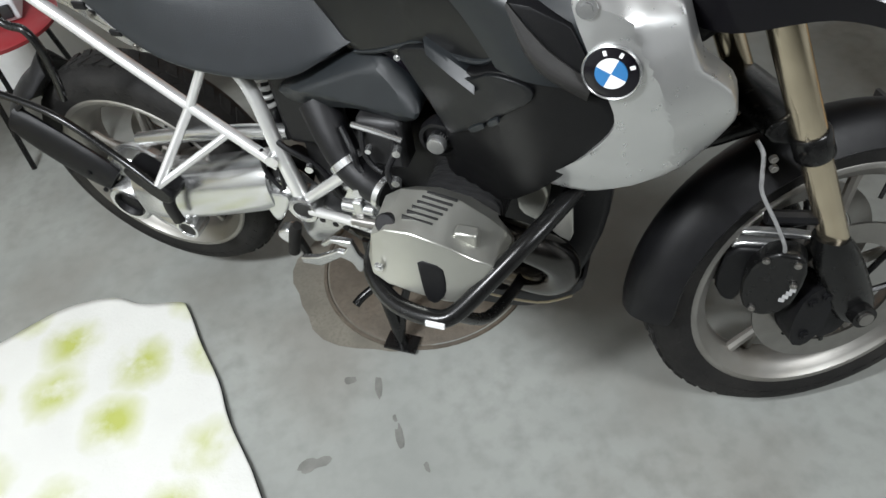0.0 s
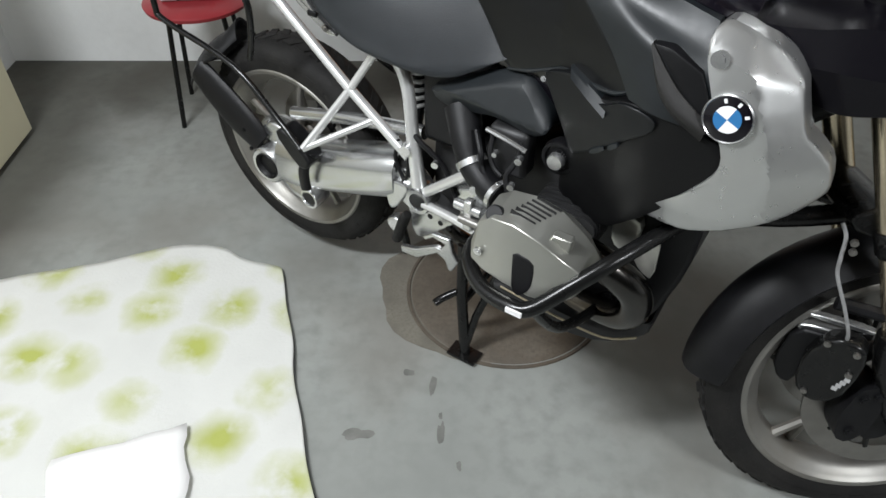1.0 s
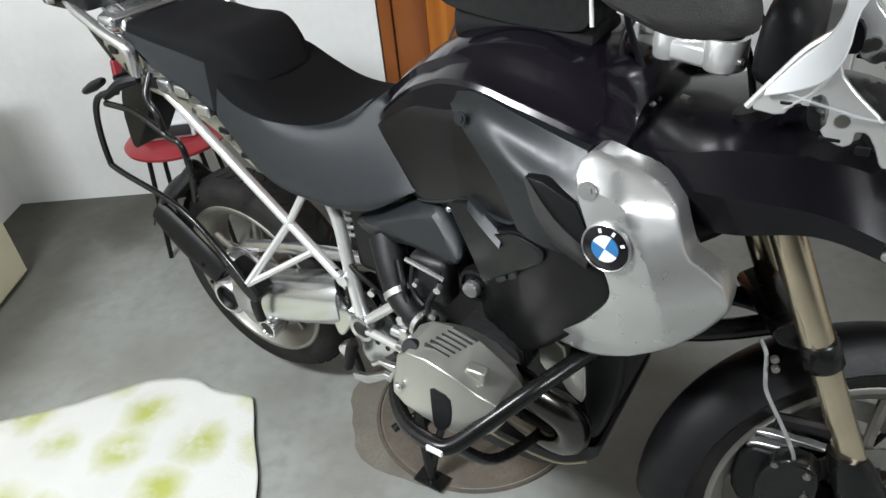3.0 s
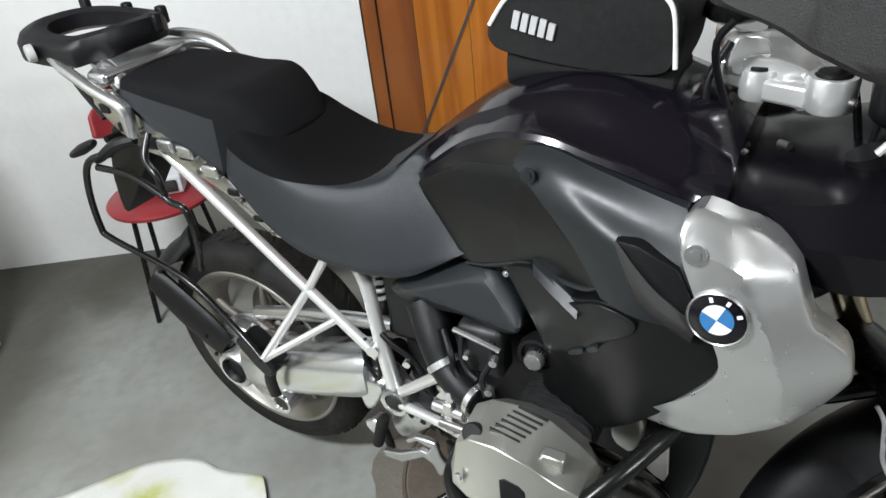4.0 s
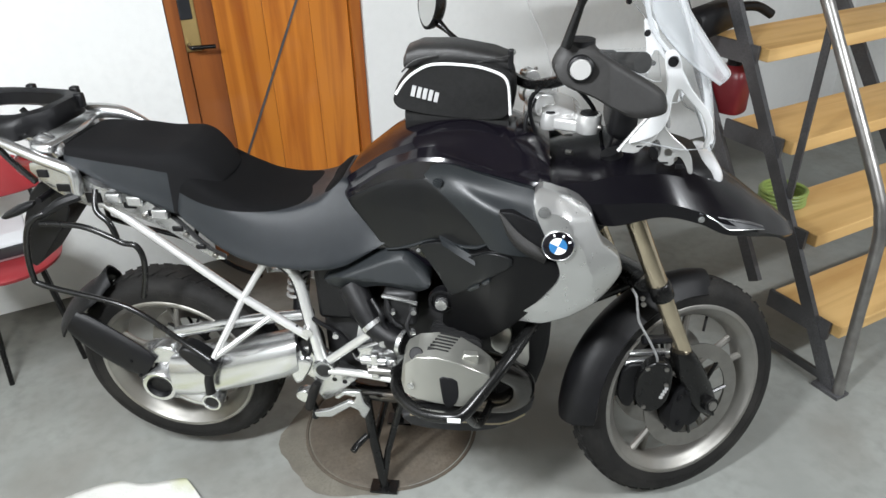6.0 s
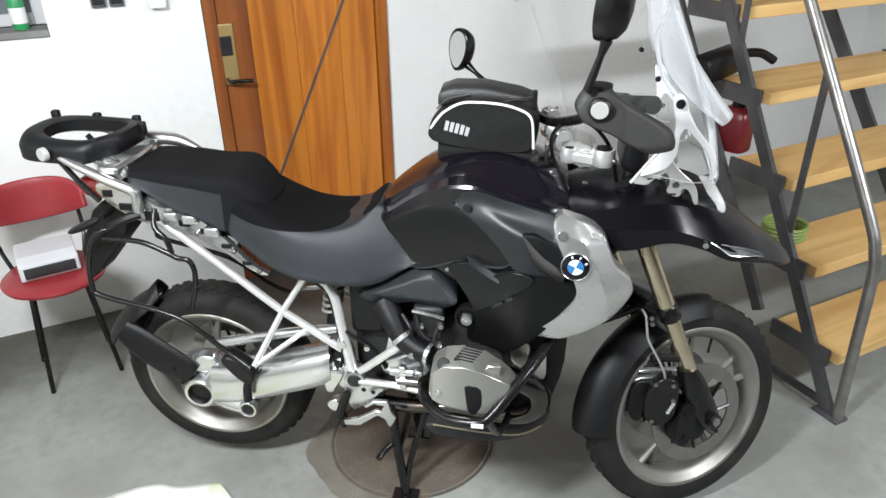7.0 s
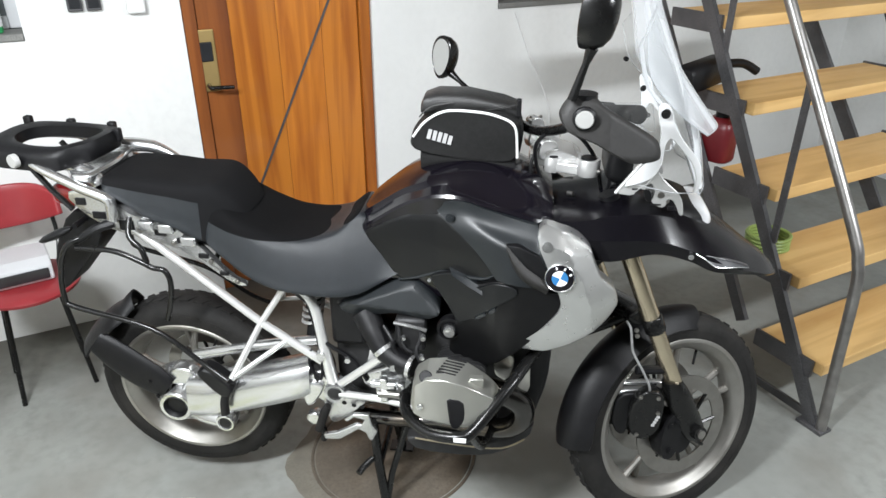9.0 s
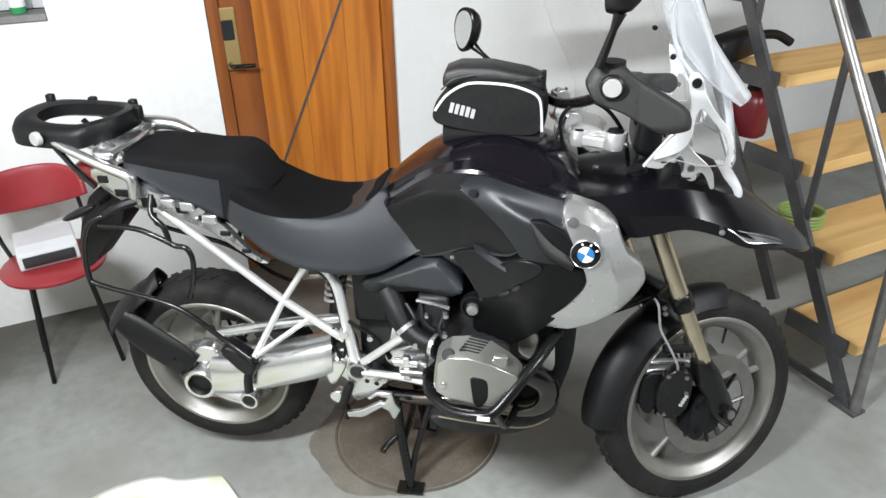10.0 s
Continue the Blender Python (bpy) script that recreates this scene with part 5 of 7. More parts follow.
def air_panel():
    def face(x, z):
        bevel = max(0.0, (z - 0.812) - 0.42 * (x - 0.72)) + max(0.0, (x - 0.745) * 0.60 + (z - 0.812) * 0.70)
        return -0.150 - 0.35 * (0.831 - z) - 0.15 * (x - 0.738) + 1.0 * bevel + 0.8 * max(0.0, 0.755 - z)
    return pillow([(0.530, 0.742), (0.58, 0.768), (0.630, 0.793), (0.697, 0.829), (0.742, 0.834), (0.772, 0.812), (0.797, 0.790), (0.811, 0.766), (0.803, 0.750), (0.774, 0.731), (0.722, 0.741), (0.685, 0.741), (0.632, 0.722), (0.58, 0.705), (0.54, 0.712)], face, 0.06, 0.005, 1, centre=(0.70, 0.77), rings=16)


both("tank_flank", tank_flank, M["flank_satin"], label="semi-gloss black tank flank")
both("flank_lip", flank_lip, M["grey_satin"])
both("side_cowl", side_cowl, M["grey_satin"], label="satin dark grey side cowl")
both("side_scoop", scoop, M["black_plastic"], label="air scoop mouth, a flush plate painted black as its shade")
both("scoop_lip", scoop_lip, M["guard_plastic"], label="black rolled lip of the air scoop, its brownish reflection painted in")
both("lower_cowl", lower_cowl, M["black_satin"], label="black lower side cowl")
both("fairing_bevel", fairing_bevel, M["grey_satin"], label="bright bevelled edge of the fairing")
both("cowl_tab", lambda: pillow([(0.931, 0.808), (0.950, 0.825), (0.954, 0.817), (0.936, 0.800)], lambda x, z: COWLY(x, z) - 0.010, 0.01, 0.002, 1), M["grey_satin"])
both("cowl_tab", lambda: pillow([(0.898, 0.780), (0.925, 0.803), (0.930, 0.796), (0.903, 0.772)], lambda x, z: COWLY(x, z) - 0.010, 0.01, 0.002, 1), M["grey_satin"])
both("middle_fairing", mid_panel, M["cowl_dark"], label="dark satin middle fairing")
sp, _ = both("side_panel", silver_panel, M["silver"], label="silver painted side panel", angle=20)
both("air_duct_cover", air_panel, M["grey_satin"], label="grey moulded air duct cover", angle=24)
for nm, p, r, mt in (("panel_bolt", (0.833, -0.184, 1.030), 0.0105, M["grey_satin"]), ("panel_screw", (1.063, SILY(1.063, 0.998) - 0.001, 0.998), 0.0125, M["alu"]), ("panel_screw", (0.780, -0.160, 0.845), 0.005, M["alu"])):
    bm = bmesh.new()
    bolt(bm, p, (0, -1, 0.15), r, 0.004, 16)
    obj(nm, bm, mt, bike)

# round emblem with blue and white quarters
LC = (1.096, -0.262, 0.926)
LM = Matrix.Translation(LC) @ Matrix.Rotation(radians(-4), 4, "Z") @ Matrix.Rotation(radians(-5), 4, "X") @ Matrix.Rotation(radians(22), 4, "Y") @ Matrix.Scale(0.88, 4)
emblem = obj("emblem", lathe([(0.0, -0.001), (0.036, -0.001), (0.038, 0.0), (0.038, 0.016), (0, 0.016)], 48, LM), M["black_gloss"], bike, "round black emblem with blue and white quarters")
obj("emblem_ring", lathe([(0.0365, -0.0015), (0.038, -0.003), (0.0398, -0.0015), (0.0398, 0.004), (0.0365, 0.004)], 48, LM, closed=True), M["alu"], emblem)
for k in range(4):
    bm = bmesh.new()
    pts = [Vector((0, -0.0035, 0))] + [Vector((0.0215 * math.cos(a), -0.0035, 0.0215 * math.sin(a))) for a in (math.pi / 2 * (k + j / 8) for j in range(9))]
    skin(bm, [[LM @ v for v in pts], [LM @ (v + Vector((0, 0.003, 0))) for v in pts]])
    obj("emblem_quarter", bm, M["white"] if k % 2 else M["blue"], emblem, smooth=False)
for k in range(3):
    a = math.pi / 2 + (k - 1) * 0.75
    bm = bmesh.new()
    box(bm, -0.0023, 0.0023, -0.003, -0.0015, -0.0034, 0.0034, LM @ Matrix.Rotation(-(a - math.pi / 2), 4, "Y") @ Matrix.Translation((0, 0, 0.0295)))
    obj("emblem_mark", bm, M["white"], emblem, smooth=False)

# -- beak and nose --
def beak_sec(x, w, zb, zc, we, ze, zt):
    """Lower edge, side fold, top edge and crown of the beak at one station."""
    half = [(0.0, zt), (we * 0.55, zt - 0.25 * (zt - ze)), (we, ze), (we + (w - we) * 0.5, ze - (ze - zc) * 0.42), (w * 1.01, zc), (w * 0.94, zb + 0.004), (w * 0.9, zb), (w * 0.7, zb + 0.012), (0.0, zb + 0.02)]
    return [Vector((x, -a, b)) for a, b in half] + [Vector((x, a, b)) for a, b in half[-2:0:-1]]


bm = bmesh.new()
rings = [beak_sec(*q) for q in ((1.03, 0.150, 0.945, 0.965, 0.130, 1.010, 1.030), (1.09, 0.160, 0.935, 0.968, 0.146, 1.015, 1.038), (1.15, 0.164, 0.930, 0.978, 0.152, 1.024, 1.044), (1.22, 0.172, 0.920, 0.985, 0.154, 1.042, 1.060), (1.32, 0.178, 0.949, 0.992, 0.146, 1.044, 1.068), (1.40, 0.178, 0.936, 0.972, 0.126, 1.018, 1.042),
                                (1.46, 0.172, 0.909, 0.945, 0.106, 0.985, 1.004), (1.52, 0.152, 0.896, 0.918, 0.084, 0.950, 0.964), (1.57, 0.120, 0.882, 0.897, 0.062, 0.916, 0.928), (1.62, 0.080, 0.862, 0.872, 0.040, 0.886, 0.893), (1.655, 0.030, 0.846, 0.851, 0.018, 0.857, 0.860))]
cols = [spline([r[i] for r in rings], 5) for i in range(len(rings[0]))]
skin(bm, [[c[k] for c in cols] for k in range(len(cols[0]))])
obj("beak", bm, M["beak_black"], bike, "gloss black beak fender over the front wheel", angle=24)


def beak_trim():
    return shell([[(1.394, -0.176, 0.970), (1.428, -0.172, 0.960), (1.478, -0.163, 0.947), (1.517, -0.151, 0.934), (1.545, -0.140, 0.921)], [(1.420, -0.178, 0.960), (1.459, -0.176, 0.935), (1.494, -0.167, 0.930), (1.525, -0.152, 0.925), (1.548, -0.140, 0.918)]], 4, 3, 0.012)


both("beak_trim", beak_trim, M["trim_grey"], label="grey metallic blade on the side of the beak")
# Thin bright tubes paint the glint along the blade's two edges.
both("beak_edge", lambda: tubed([(1.410, -0.180, 0.966), (1.430, -0.180, 0.955), (1.459, -0.178, 0.934), (1.494, -0.169, 0.929), (1.525, -0.154, 0.924), (1.548, -0.141, 0.917)], [0.0008, 0.0012, 0.0016, 0.0014, 0.0012, 0.0006], 6, 5), M["alu"])
both("beak_edge", lambda: tubed([(1.394, -0.178, 0.971), (1.428, -0.174, 0.961), (1.478, -0.165, 0.948), (1.517, -0.153, 0.935), (1.545, -0.141, 0.922)], 0.0015, 6, 5), M["trim_grey"])


def chin():
    return pillow([(1.163, 0.967), (1.192, 0.985), (1.262, 0.963), (1.219, 0.942), (1.168, 0.921)], lambda x, z: -0.150, 0.012, 0.002, 0)


both("nose_lining", chin, M["grey_satin"])
bm = bmesh.new()
bolt(bm, (1.400, -0.176, 0.956), (0, -1, 0), 0.007, 0.004)
obj("beak_screw", bm, M["alu"], bike)
obj("nose_core", loft_x([(1.02, 0.86, 1.005, 0.10), (1.10, 0.80, 1.01, 0.12), (1.18, 0.84, 1.02, 0.12), (1.24, 0.90, 1.04, 0.11), (1.30, 0.95, 1.05, 0.1)], 24, 3), M["black_plastic"], bike)
obj("headlight", loft_x([(1.25, 0.98, 1.06, 0.10), (1.33, 0.96, 1.065, 0.12), (1.40, 0.95, 1.05, 0.11), (1.44, 0.96, 1.03, 0.08)], 28, 3), M["black_plastic"], bike, "headlight housing behind the screen")
obj("instrument_panel", loft_x([(1.20, 1.10, 1.15, 0.07), (1.21, 1.09, 1.20, 0.085), (1.24, 1.08, 1.205, 0.085), (1.26, 1.09, 1.18, 0.07)], 24, 4), M["black_plastic"], bike)

obj("headlight_lens", loft_x([(1.395, 0.985, 1.026, 0.05), (1.412, 0.978, 1.046, 0.07), (1.438, 0.974, 1.044, 0.080), (1.453, 0.978, 1.030, 0.076), (1.463, 0.985, 1.012, 0.06)], 24, 4.0), M["frost"], bike, "pale clear headlight lens")


def nose_bracket():
    return prism([(1.213, 1.093), (1.243, 1.138), (1.263, 1.166), (1.279, 1.182), (1.300, 1.190), (1.304, 1.150), (1.324, 1.128), (1.358, 1.100), (1.369, 1.080), (1.376, 1.045), (1.366, 1.044), (1.357, 1.066), (1.345, 1.084), (1.332, 1.082), (1.334, 1.068), (1.323, 1.061), (1.299, 1.072), (1.291, 1.104), (1.264, 1.106), (1.256, 1.088)], -0.143, -0.135, 1)


both("nose_bracket", nose_bracket, M["tube_silver"], label="bright cast nose and lamp bracket", bevel=0.003)
both("bracket_clip", lambda: pillow([(1.278, 1.118), (1.294, 1.128), (1.305, 1.108), (1.304, 1.078), (1.284, 1.076)], lambda x, z: -0.143, 0.02, 0.003, 1), M["black_plastic"])
both("bracket_bolt", lambda: lathe([(0, -0.158), (0.008, -0.158), (0.009, -0.155), (0.009, -0.14), (0, -0.14)], 14, Matrix.Translation((1.318, 0.014, 1.094))), M["disc"])
both("bracket_bolt", lambda: lathe([(0, -0.154), (0.006, -0.154), (0.007, -0.152), (0.007, -0.14), (0, -0.14)], 14, Matrix.Translation((1.333, 0.014, 1.078))), M["disc"])


for s in (-1, 1):
    obj("bracket_rim", tubed([(1.215, 0.140 * s, 1.094), (1.244, 0.141 * s, 1.137), (1.264, 0.142 * s, 1.166), (1.282, 0.142 * s, 1.184), (1.304, 0.142 * s, 1.202)], 0.0045, 8, 5), M["tube_silver"], bike)
    obj("bracket_rim", tubed([(1.255, 0.140 * s, 1.098), (1.282, 0.141 * s, 1.122), (1.298, 0.141 * s, 1.150)], 0.0035, 8, 5), M["tube_silver"], bike)
    obj("screen_arm", prism([(1.227, 1.113), (1.262, 1.162), (1.285, 1.187), (1.296, 1.215), (1.295, 1.245), (1.286, 1.280), (1.282, 1.306), (1.300, 1.312), (1.314, 1.296), (1.325, 1.257), (1.353, 1.222), (1.392, 1.180), (1.401, 1.135), (1.392, 1.106), (1.384, 1.108), (1.388, 1.138), (1.376, 1.174), (1.340, 1.212), (1.318, 1.236), (1.309, 1.215), (1.309, 1.175), (1.300, 1.150), (1.286, 1.134), (1.255, 1.120)], min(0.147 * s, 0.154 * s), max(0.147 * s, 0.154 * s), 1), M["frost"], bike, "arm framing the side of the screen, its edge glare painted white", bevel=0.003)
    obj("screen_rim", tubed([(1.250, 0.150 * s, 1.122), (1.30, 0.152 * s, 1.112), (1.345, 0.151 * s, 1.104), (1.386, 0.149 * s, 1.106)], [0.001, 0.0018, 0.0018, 0.001], 8, 5), M["milky"], bike, "pale lower rim of the screen")
    # Small black blocks paint the dark gaps of the bracket.
    for dx, dz, w, h in ((1.345, 1.062, 0.008, 0.006), (1.310, 1.070, 0.012, 0.003), (1.262, 1.106, 0.012, 0.003)):
        obj("bracket_slot", boxed(dx - w, dx + w, 0.1415 * s - 0.002, 0.1415 * s + 0.002, dz - h, dz + h), M["black_plastic"], bike, bevel=0.002)


# -- screen --
def screen_bm(c0, e0, half, n=18, steps=5):
    """A wrapped sheet from its centre line and its edge line, both (x, z) going up."""
    c = spline([(*q, 0) for q in c0], steps)
    e = spline([(*q, 0) for q in e0], steps)
    rows = []
    for i, (a, b) in enumerate(zip(c, e)):
        f = i / (len(c) - 1)
        w = half[0] + (half[1] - half[0]) * f
        rows.append([Vector((a.x + (b.x - a.x) * abs(g) ** 2.2, w * g, a.y + (b.y - a.y) * abs(g) ** 2.2)) for g in (j / n * 2 - 1 for j in range(n + 1))])
    bm = bmesh.new()
    skin(bm, rows, cap=False, closed=False)
    return bm


scr = obj("windscreen", screen_bm([(1.435, 1.10), (1.415, 1.20), (1.375, 1.30), (1.325, 1.41), (1.275, 1.52)], [(1.402, 1.100), (1.350, 1.210), (1.302, 1.289), (1.252, 1.350), (1.228, 1.430)], (0.148, 0.155)), M["screen"], bike, "clear curved plastic windscreen")
sol = scr.modifiers.new("solidify", "SOLIDIFY")
sol.thickness = 0.004
spoiler = obj("screen_spoiler", screen_bm([(1.450, 1.232), (1.405, 1.285), (1.348, 1.360), (1.312, 1.425), (1.285, 1.500), (1.262, 1.590), (1.245, 1.650)], [(1.412, 1.226), (1.345, 1.272), (1.284, 1.331), (1.259, 1.378), (1.247, 1.446), (1.224, 1.550), (1.206, 1.620)], (0.100, 0.125)), M["milky"], scr, "clear front spoiler of the screen, its reflection painted milky")
sol = spoiler.modifiers.new("solidify", "SOLIDIFY")
sol.thickness = 0.004
for s in (-1, 1):
    bm = bmesh.new()
    bolt(bm, (1.301, 0.153 * s, 1.289), (-0.3, s, 0), 0.010, 0.010, 14)
    obj("screen_bolt", bm, M["black_plastic"], scr)
    bm = bmesh.new()
    bolt(bm, (1.246, 0.150 * s, 1.342), (-0.3, s, 0), 0.006, 0.008, 12)
    obj("screen_bolt", bm, M["black_plastic"], scr)

# -- seats --
def seat_ring(x, zb, zt, wb, wt, n=10):
    """A section with flared, nearly flat flanks and a soft crown."""
    right = []
    h = zt - zb
    pts = [(0.0, zb + 0.02), (wb * 0.8, zb + 0.012), (wb, zb), (wb * 1.0 - (wb - wt) * 0.15, zb + h * 0.2), (wb - (wb - wt) * 0.6, zb + h * 0.6), (wt, zt - h * 0.14), (wt * 0.84, zt - h * 0.025), (wt * 0.5, zt), (0.0, zt - h * 0.01)]
    right = spline([(a, b, 0) for a, b in pts], 4)
    ring = [Vector((x, -v.x, v.y)) for v in right] + [Vector((x, v.x, v.y)) for v in right[-2:0:-1]]
    return ring


def seat_loft(secs, steps=6, bulge=0.0):
    rings = [seat_ring(*s) for s in secs]
    cols = [spline([r[i] for r in rings], steps) for i in range(len(rings[0]))]
    bm = bmesh.new()
    rows = [[c[k] for c in cols] for k in range(len(cols[0]))]
    for row in rows:
        for v in row:
            v.x += bulge * min(1.0, max(0.0, (v.x - 0.10) / 0.10)) * max(0.0, 1 - (v.y / 0.165) ** 2)
    skin(bm, rows)
    return bm


obj("rider_seat", seat_loft([(0.182, 0.93, 0.955, 0.10, 0.085), (0.192, 0.902, 0.985, 0.132, 0.110), (0.235, 0.868, 0.992, 0.145, 0.124), (0.30, 0.824, 0.957, 0.160, 0.134), (0.37, 0.797, 0.928, 0.170, 0.138), (0.45, 0.785, 0.922, 0.172, 0.134), (0.53, 0.781, 0.941, 0.168, 0.120), (0.59, 0.788, 0.985, 0.158, 0.095), (0.64, 0.812, 0.945, 0.146, 0.10), (0.695, 0.846, 0.872, 0.136, 0.10)]), M["rider_cover"], bike, "black fabric rider seat with grey vinyl sides")
obj("passenger_seat", seat_loft([(-0.088, 1.045, 1.055, 0.09, 0.08), (-0.076, 1.030, 1.062, 0.112, 0.100), (-0.03, 1.003, 1.062, 0.121, 0.108), (0.04, 0.962, 1.060, 0.127, 0.113), (0.11, 0.936, 1.053, 0.129, 0.114), (0.160, 0.908, 1.054, 0.128, 0.116), (0.185, 0.902, 1.052, 0.126, 0.113), (0.212, 0.900, 1.036, 0.120, 0.104), (0.240, 0.910, 1.005, 0.108, 0.090), (0.262, 0.925, 0.965, 0.090, 0.070)], bulge=0.03), M["pillion_cover"], bike, "black passenger seat with grey sides")

# -- rear frame --
def main_rail():
    return tubed([(-0.075, -0.098, 0.955), (0.016, -0.100, 0.885), (0.298, -0.104, 0.647), (0.472, -0.130, 0.548)], 0.0118, 14, 0)


PEGPOINT = (0.240, -0.215, 0.530)              # where the outward struts meet


def cross_one():
    return tubed([(0.366, -0.094, 0.748), (0.298, -0.106, 0.647), PEGPOINT], 0.0095, 12, 0)


def cross_two():
    return tubed([(0.372, -0.118, 0.602), PEGPOINT], 0.0078, 12, 0)


def arch():
    return tubed([(0.356, -0.094, 0.735), (0.374, -0.096, 0.757), (0.412, -0.100, 0.760), (0.445, -0.106, 0.735), (0.462, -0.112, 0.690), (0.474, -0.120, 0.620), (0.485, -0.126, 0.556), (0.502, -0.132, 0.460)], [0.009, 0.010, 0.0125, 0.0145, 0.014, 0.0145, 0.016, 0.018], 12, 5)


for nm, fn in (("frame_rail", main_rail), ("frame_strut", cross_one), ("frame_strut", cross_two), ("frame_arch", arch)):
    both(nm, fn, M["tube_silver"], label="silver painted frame tube")


def grab_rail():
    bm = bmesh.new()
    tube(bm, [(-0.27, -0.112, 1.100), (-0.209, -0.128, 1.078), (-0.13, -0.130, 1.041), (-0.066, -0.130, 1.017), (-0.054, -0.130, 1.008), (-0.053, -0.129, 0.995), (-0.060, -0.127, 0.950)], [0.010, 0.012, 0.0135, 0.0145, 0.015, 0.015, 0.014], 12, 0)
    return bm


both("grab_rail", grab_rail, M["alu"], label="silver cast grab rail")


def tail_side():
    bm = pillow([(-0.195, 1.011), (-0.132, 1.034), (-0.07, 1.0), (-0.018, 0.958), (0.03, 0.956), (0.088, 0.937), (0.15, 0.889), (0.234, 0.787), (0.282, 0.763), (0.245, 0.762), (0.157, 0.833), (0.09, 0.868), (0.016, 0.894), (-0.078, 0.910), (-0.15, 0.955)], lambda x, z: -0.108, 0.02, 0.005, 1, centre=(0.03, 0.925))
    return bm


both("tail_frame", tail_side, M["alu"], label="silver cast tail frame")
for k, (x, z) in enumerate(((0.028, 0.938), (0.082, 0.932), (0.138, 0.898))):
    bm = bmesh.new()
    box(bm, x - 0.022, x + 0.020, -0.130, -0.106, z - 0.014, z + 0.014, None)
    ob = obj("case_mount", bm, M["alu"], bike, bevel=0.005)
    flipped(ob)
# Black blocks stand proud as the shade inside the frame's slots.
for x, z, w, h in ((0.055, 0.912, 0.016, 0.008), (0.112, 0.892, 0.014, 0.008), (0.165, 0.850, 0.014, 0.007), (0.215, 0.800, 0.012, 0.006), (-0.035, 0.930, 0.020, 0.014), (-0.10, 0.955, 0.024, 0.010), (-0.15, 0.992, 0.014, 0.010)):
    both("frame_slot", lambda: boxed(x - w, x + w, -0.1115, -0.105, z - h, z + h), M["black_plastic"], bevel=0.002)
for x, z in ((0.0, 0.918), (0.088, 0.885), (0.185, 0.836), (-0.06, 0.952), (0.25, 0.778)):
    bm = bmesh.new()
    bolt(bm, (x, -0.108, z), (0, -1, 0), 0.0075, 0.006)
    obj("frame_bolt", bm, M["disc"], bike)
both("tail_hook", lambda: tubed([(-0.055, -0.13, 0.945), (-0.095, -0.15, 0.935), (-0.145, -0.16, 0.905), (-0.165, -0.16, 0.893)], [0.012, 0.013, 0.010, 0.006], 8, 4), M["black_plastic"])
obj("tail_core", loft_x([(-0.17, 0.96, 1.03, 0.05), (-0.10, 0.93, 1.05, 0.09), (0.10, 0.88, 1.0, 0.10), (0.30, 0.78, 0.95, 0.10), (0.42, 0.68, 0.85, 0.09)], 24, 3), M["black_plastic"], bike)
obj("tail_light", loft_x([(-0.285, 0.965, 0.995, 0.030), (-0.270, 0.948, 1.005, 0.044), (-0.225, 0.940, 1.010, 0.050), (-0.20, 0.945, 1.005, 0.046)], 20, 3.5), M["tail"], bike, "red tail light")
obj("plate_holder", prism([(-0.235, 0.94), (-0.16, 0.93), (-0.155, 0.85), (-0.235, 0.76), (-0.305, 0.68), (-0.325, 0.69), (-0.312, 0.80)], -0.05, 0.05, 1), M["black_plastic"], bike, bevel=0.004)



def indicator():
    bm = bmesh.new()
    tube(bm, [(-0.19, -0.04, 0.915), (-0.185, -0.11, 0.918)], 0.008, 8, 0)
    rings = [[Vector((-0.165 - 0.10 * f, -0.15 - 0.018 * math.cos(a) * h, 0.932 - 0.043 * f + 0.012 * h * math.sin(a))) for a in (2 * math.pi * j / 14 for j in range(14))] for f, h in ((0.0, 0.4), (0.15, 0.9), (0.5, 1.1), (0.85, 0.8), (1.0, 0.25))]
    skin(bm, rings)
    return bm


both("indicator", indicator, M["black_plastic"])

# -- luggage rack --
bm = bmesh.new()
out = round_outline([(-0.36, -0.07), (-0.33, -0.115), (-0.22, -0.12), (-0.145, -0.118), (-0.118, -0.085), (-0.07, -0.06), (-0.058, 0.03), (-0.075, 0.07), (-0.12, 0.105), (-0.22, 0.12), (-0.33, 0.115), (-0.36, 0.07)], 2)
out = [Vector((-0.073 + (v.x + 0.035) * 0.98, v.y * 1.06, 0)) for v in out]
hole = [Vector((-0.240 + 0.108 * math.copysign(abs(math.cos(a)) ** 0.8, math.cos(a)), 0.08 * math.copysign(abs(math.sin(a)) ** 0.8, math.sin(a)), 0)) for a in [math.atan2(v.y, v.x + 0.235) for v in out]]


def zr(v):
    return 1.128 + 0.01 * math.cos(v.y * 12) + 0.03 * max(0.0, v.x + 0.15) + 0.03 * max(0.0, -0.21 - v.x) + 0.10 * min(0.0, v.y + 0.04)


loops = [[Vector((v.x, v.y, zr(v) - d)) for v in src] for src, d in ((hole, 0.03), (hole, 0.0), ([a.lerp(b, 0.35) for a, b in zip(hole, out)], -0.008), ([a.lerp(b, 0.85) for a, b in zip(hole, out)], -0.004), (out, 0.010), (out, 0.042), ([a.lerp(b, 0.9) for a, b in zip(hole, out)], 0.045))]
ls = skin(bm, loops, cap=False)
for i in range(len(out)):
    j = (i + 1) % len(out)
    bm.faces.new((ls[-1][i], ls[-1][j], ls[0][j], ls[0][i]))
rack = obj("luggage_rack", bm, M["black_plastic"], bike, "black plastic luggage rack plate", angle=50)
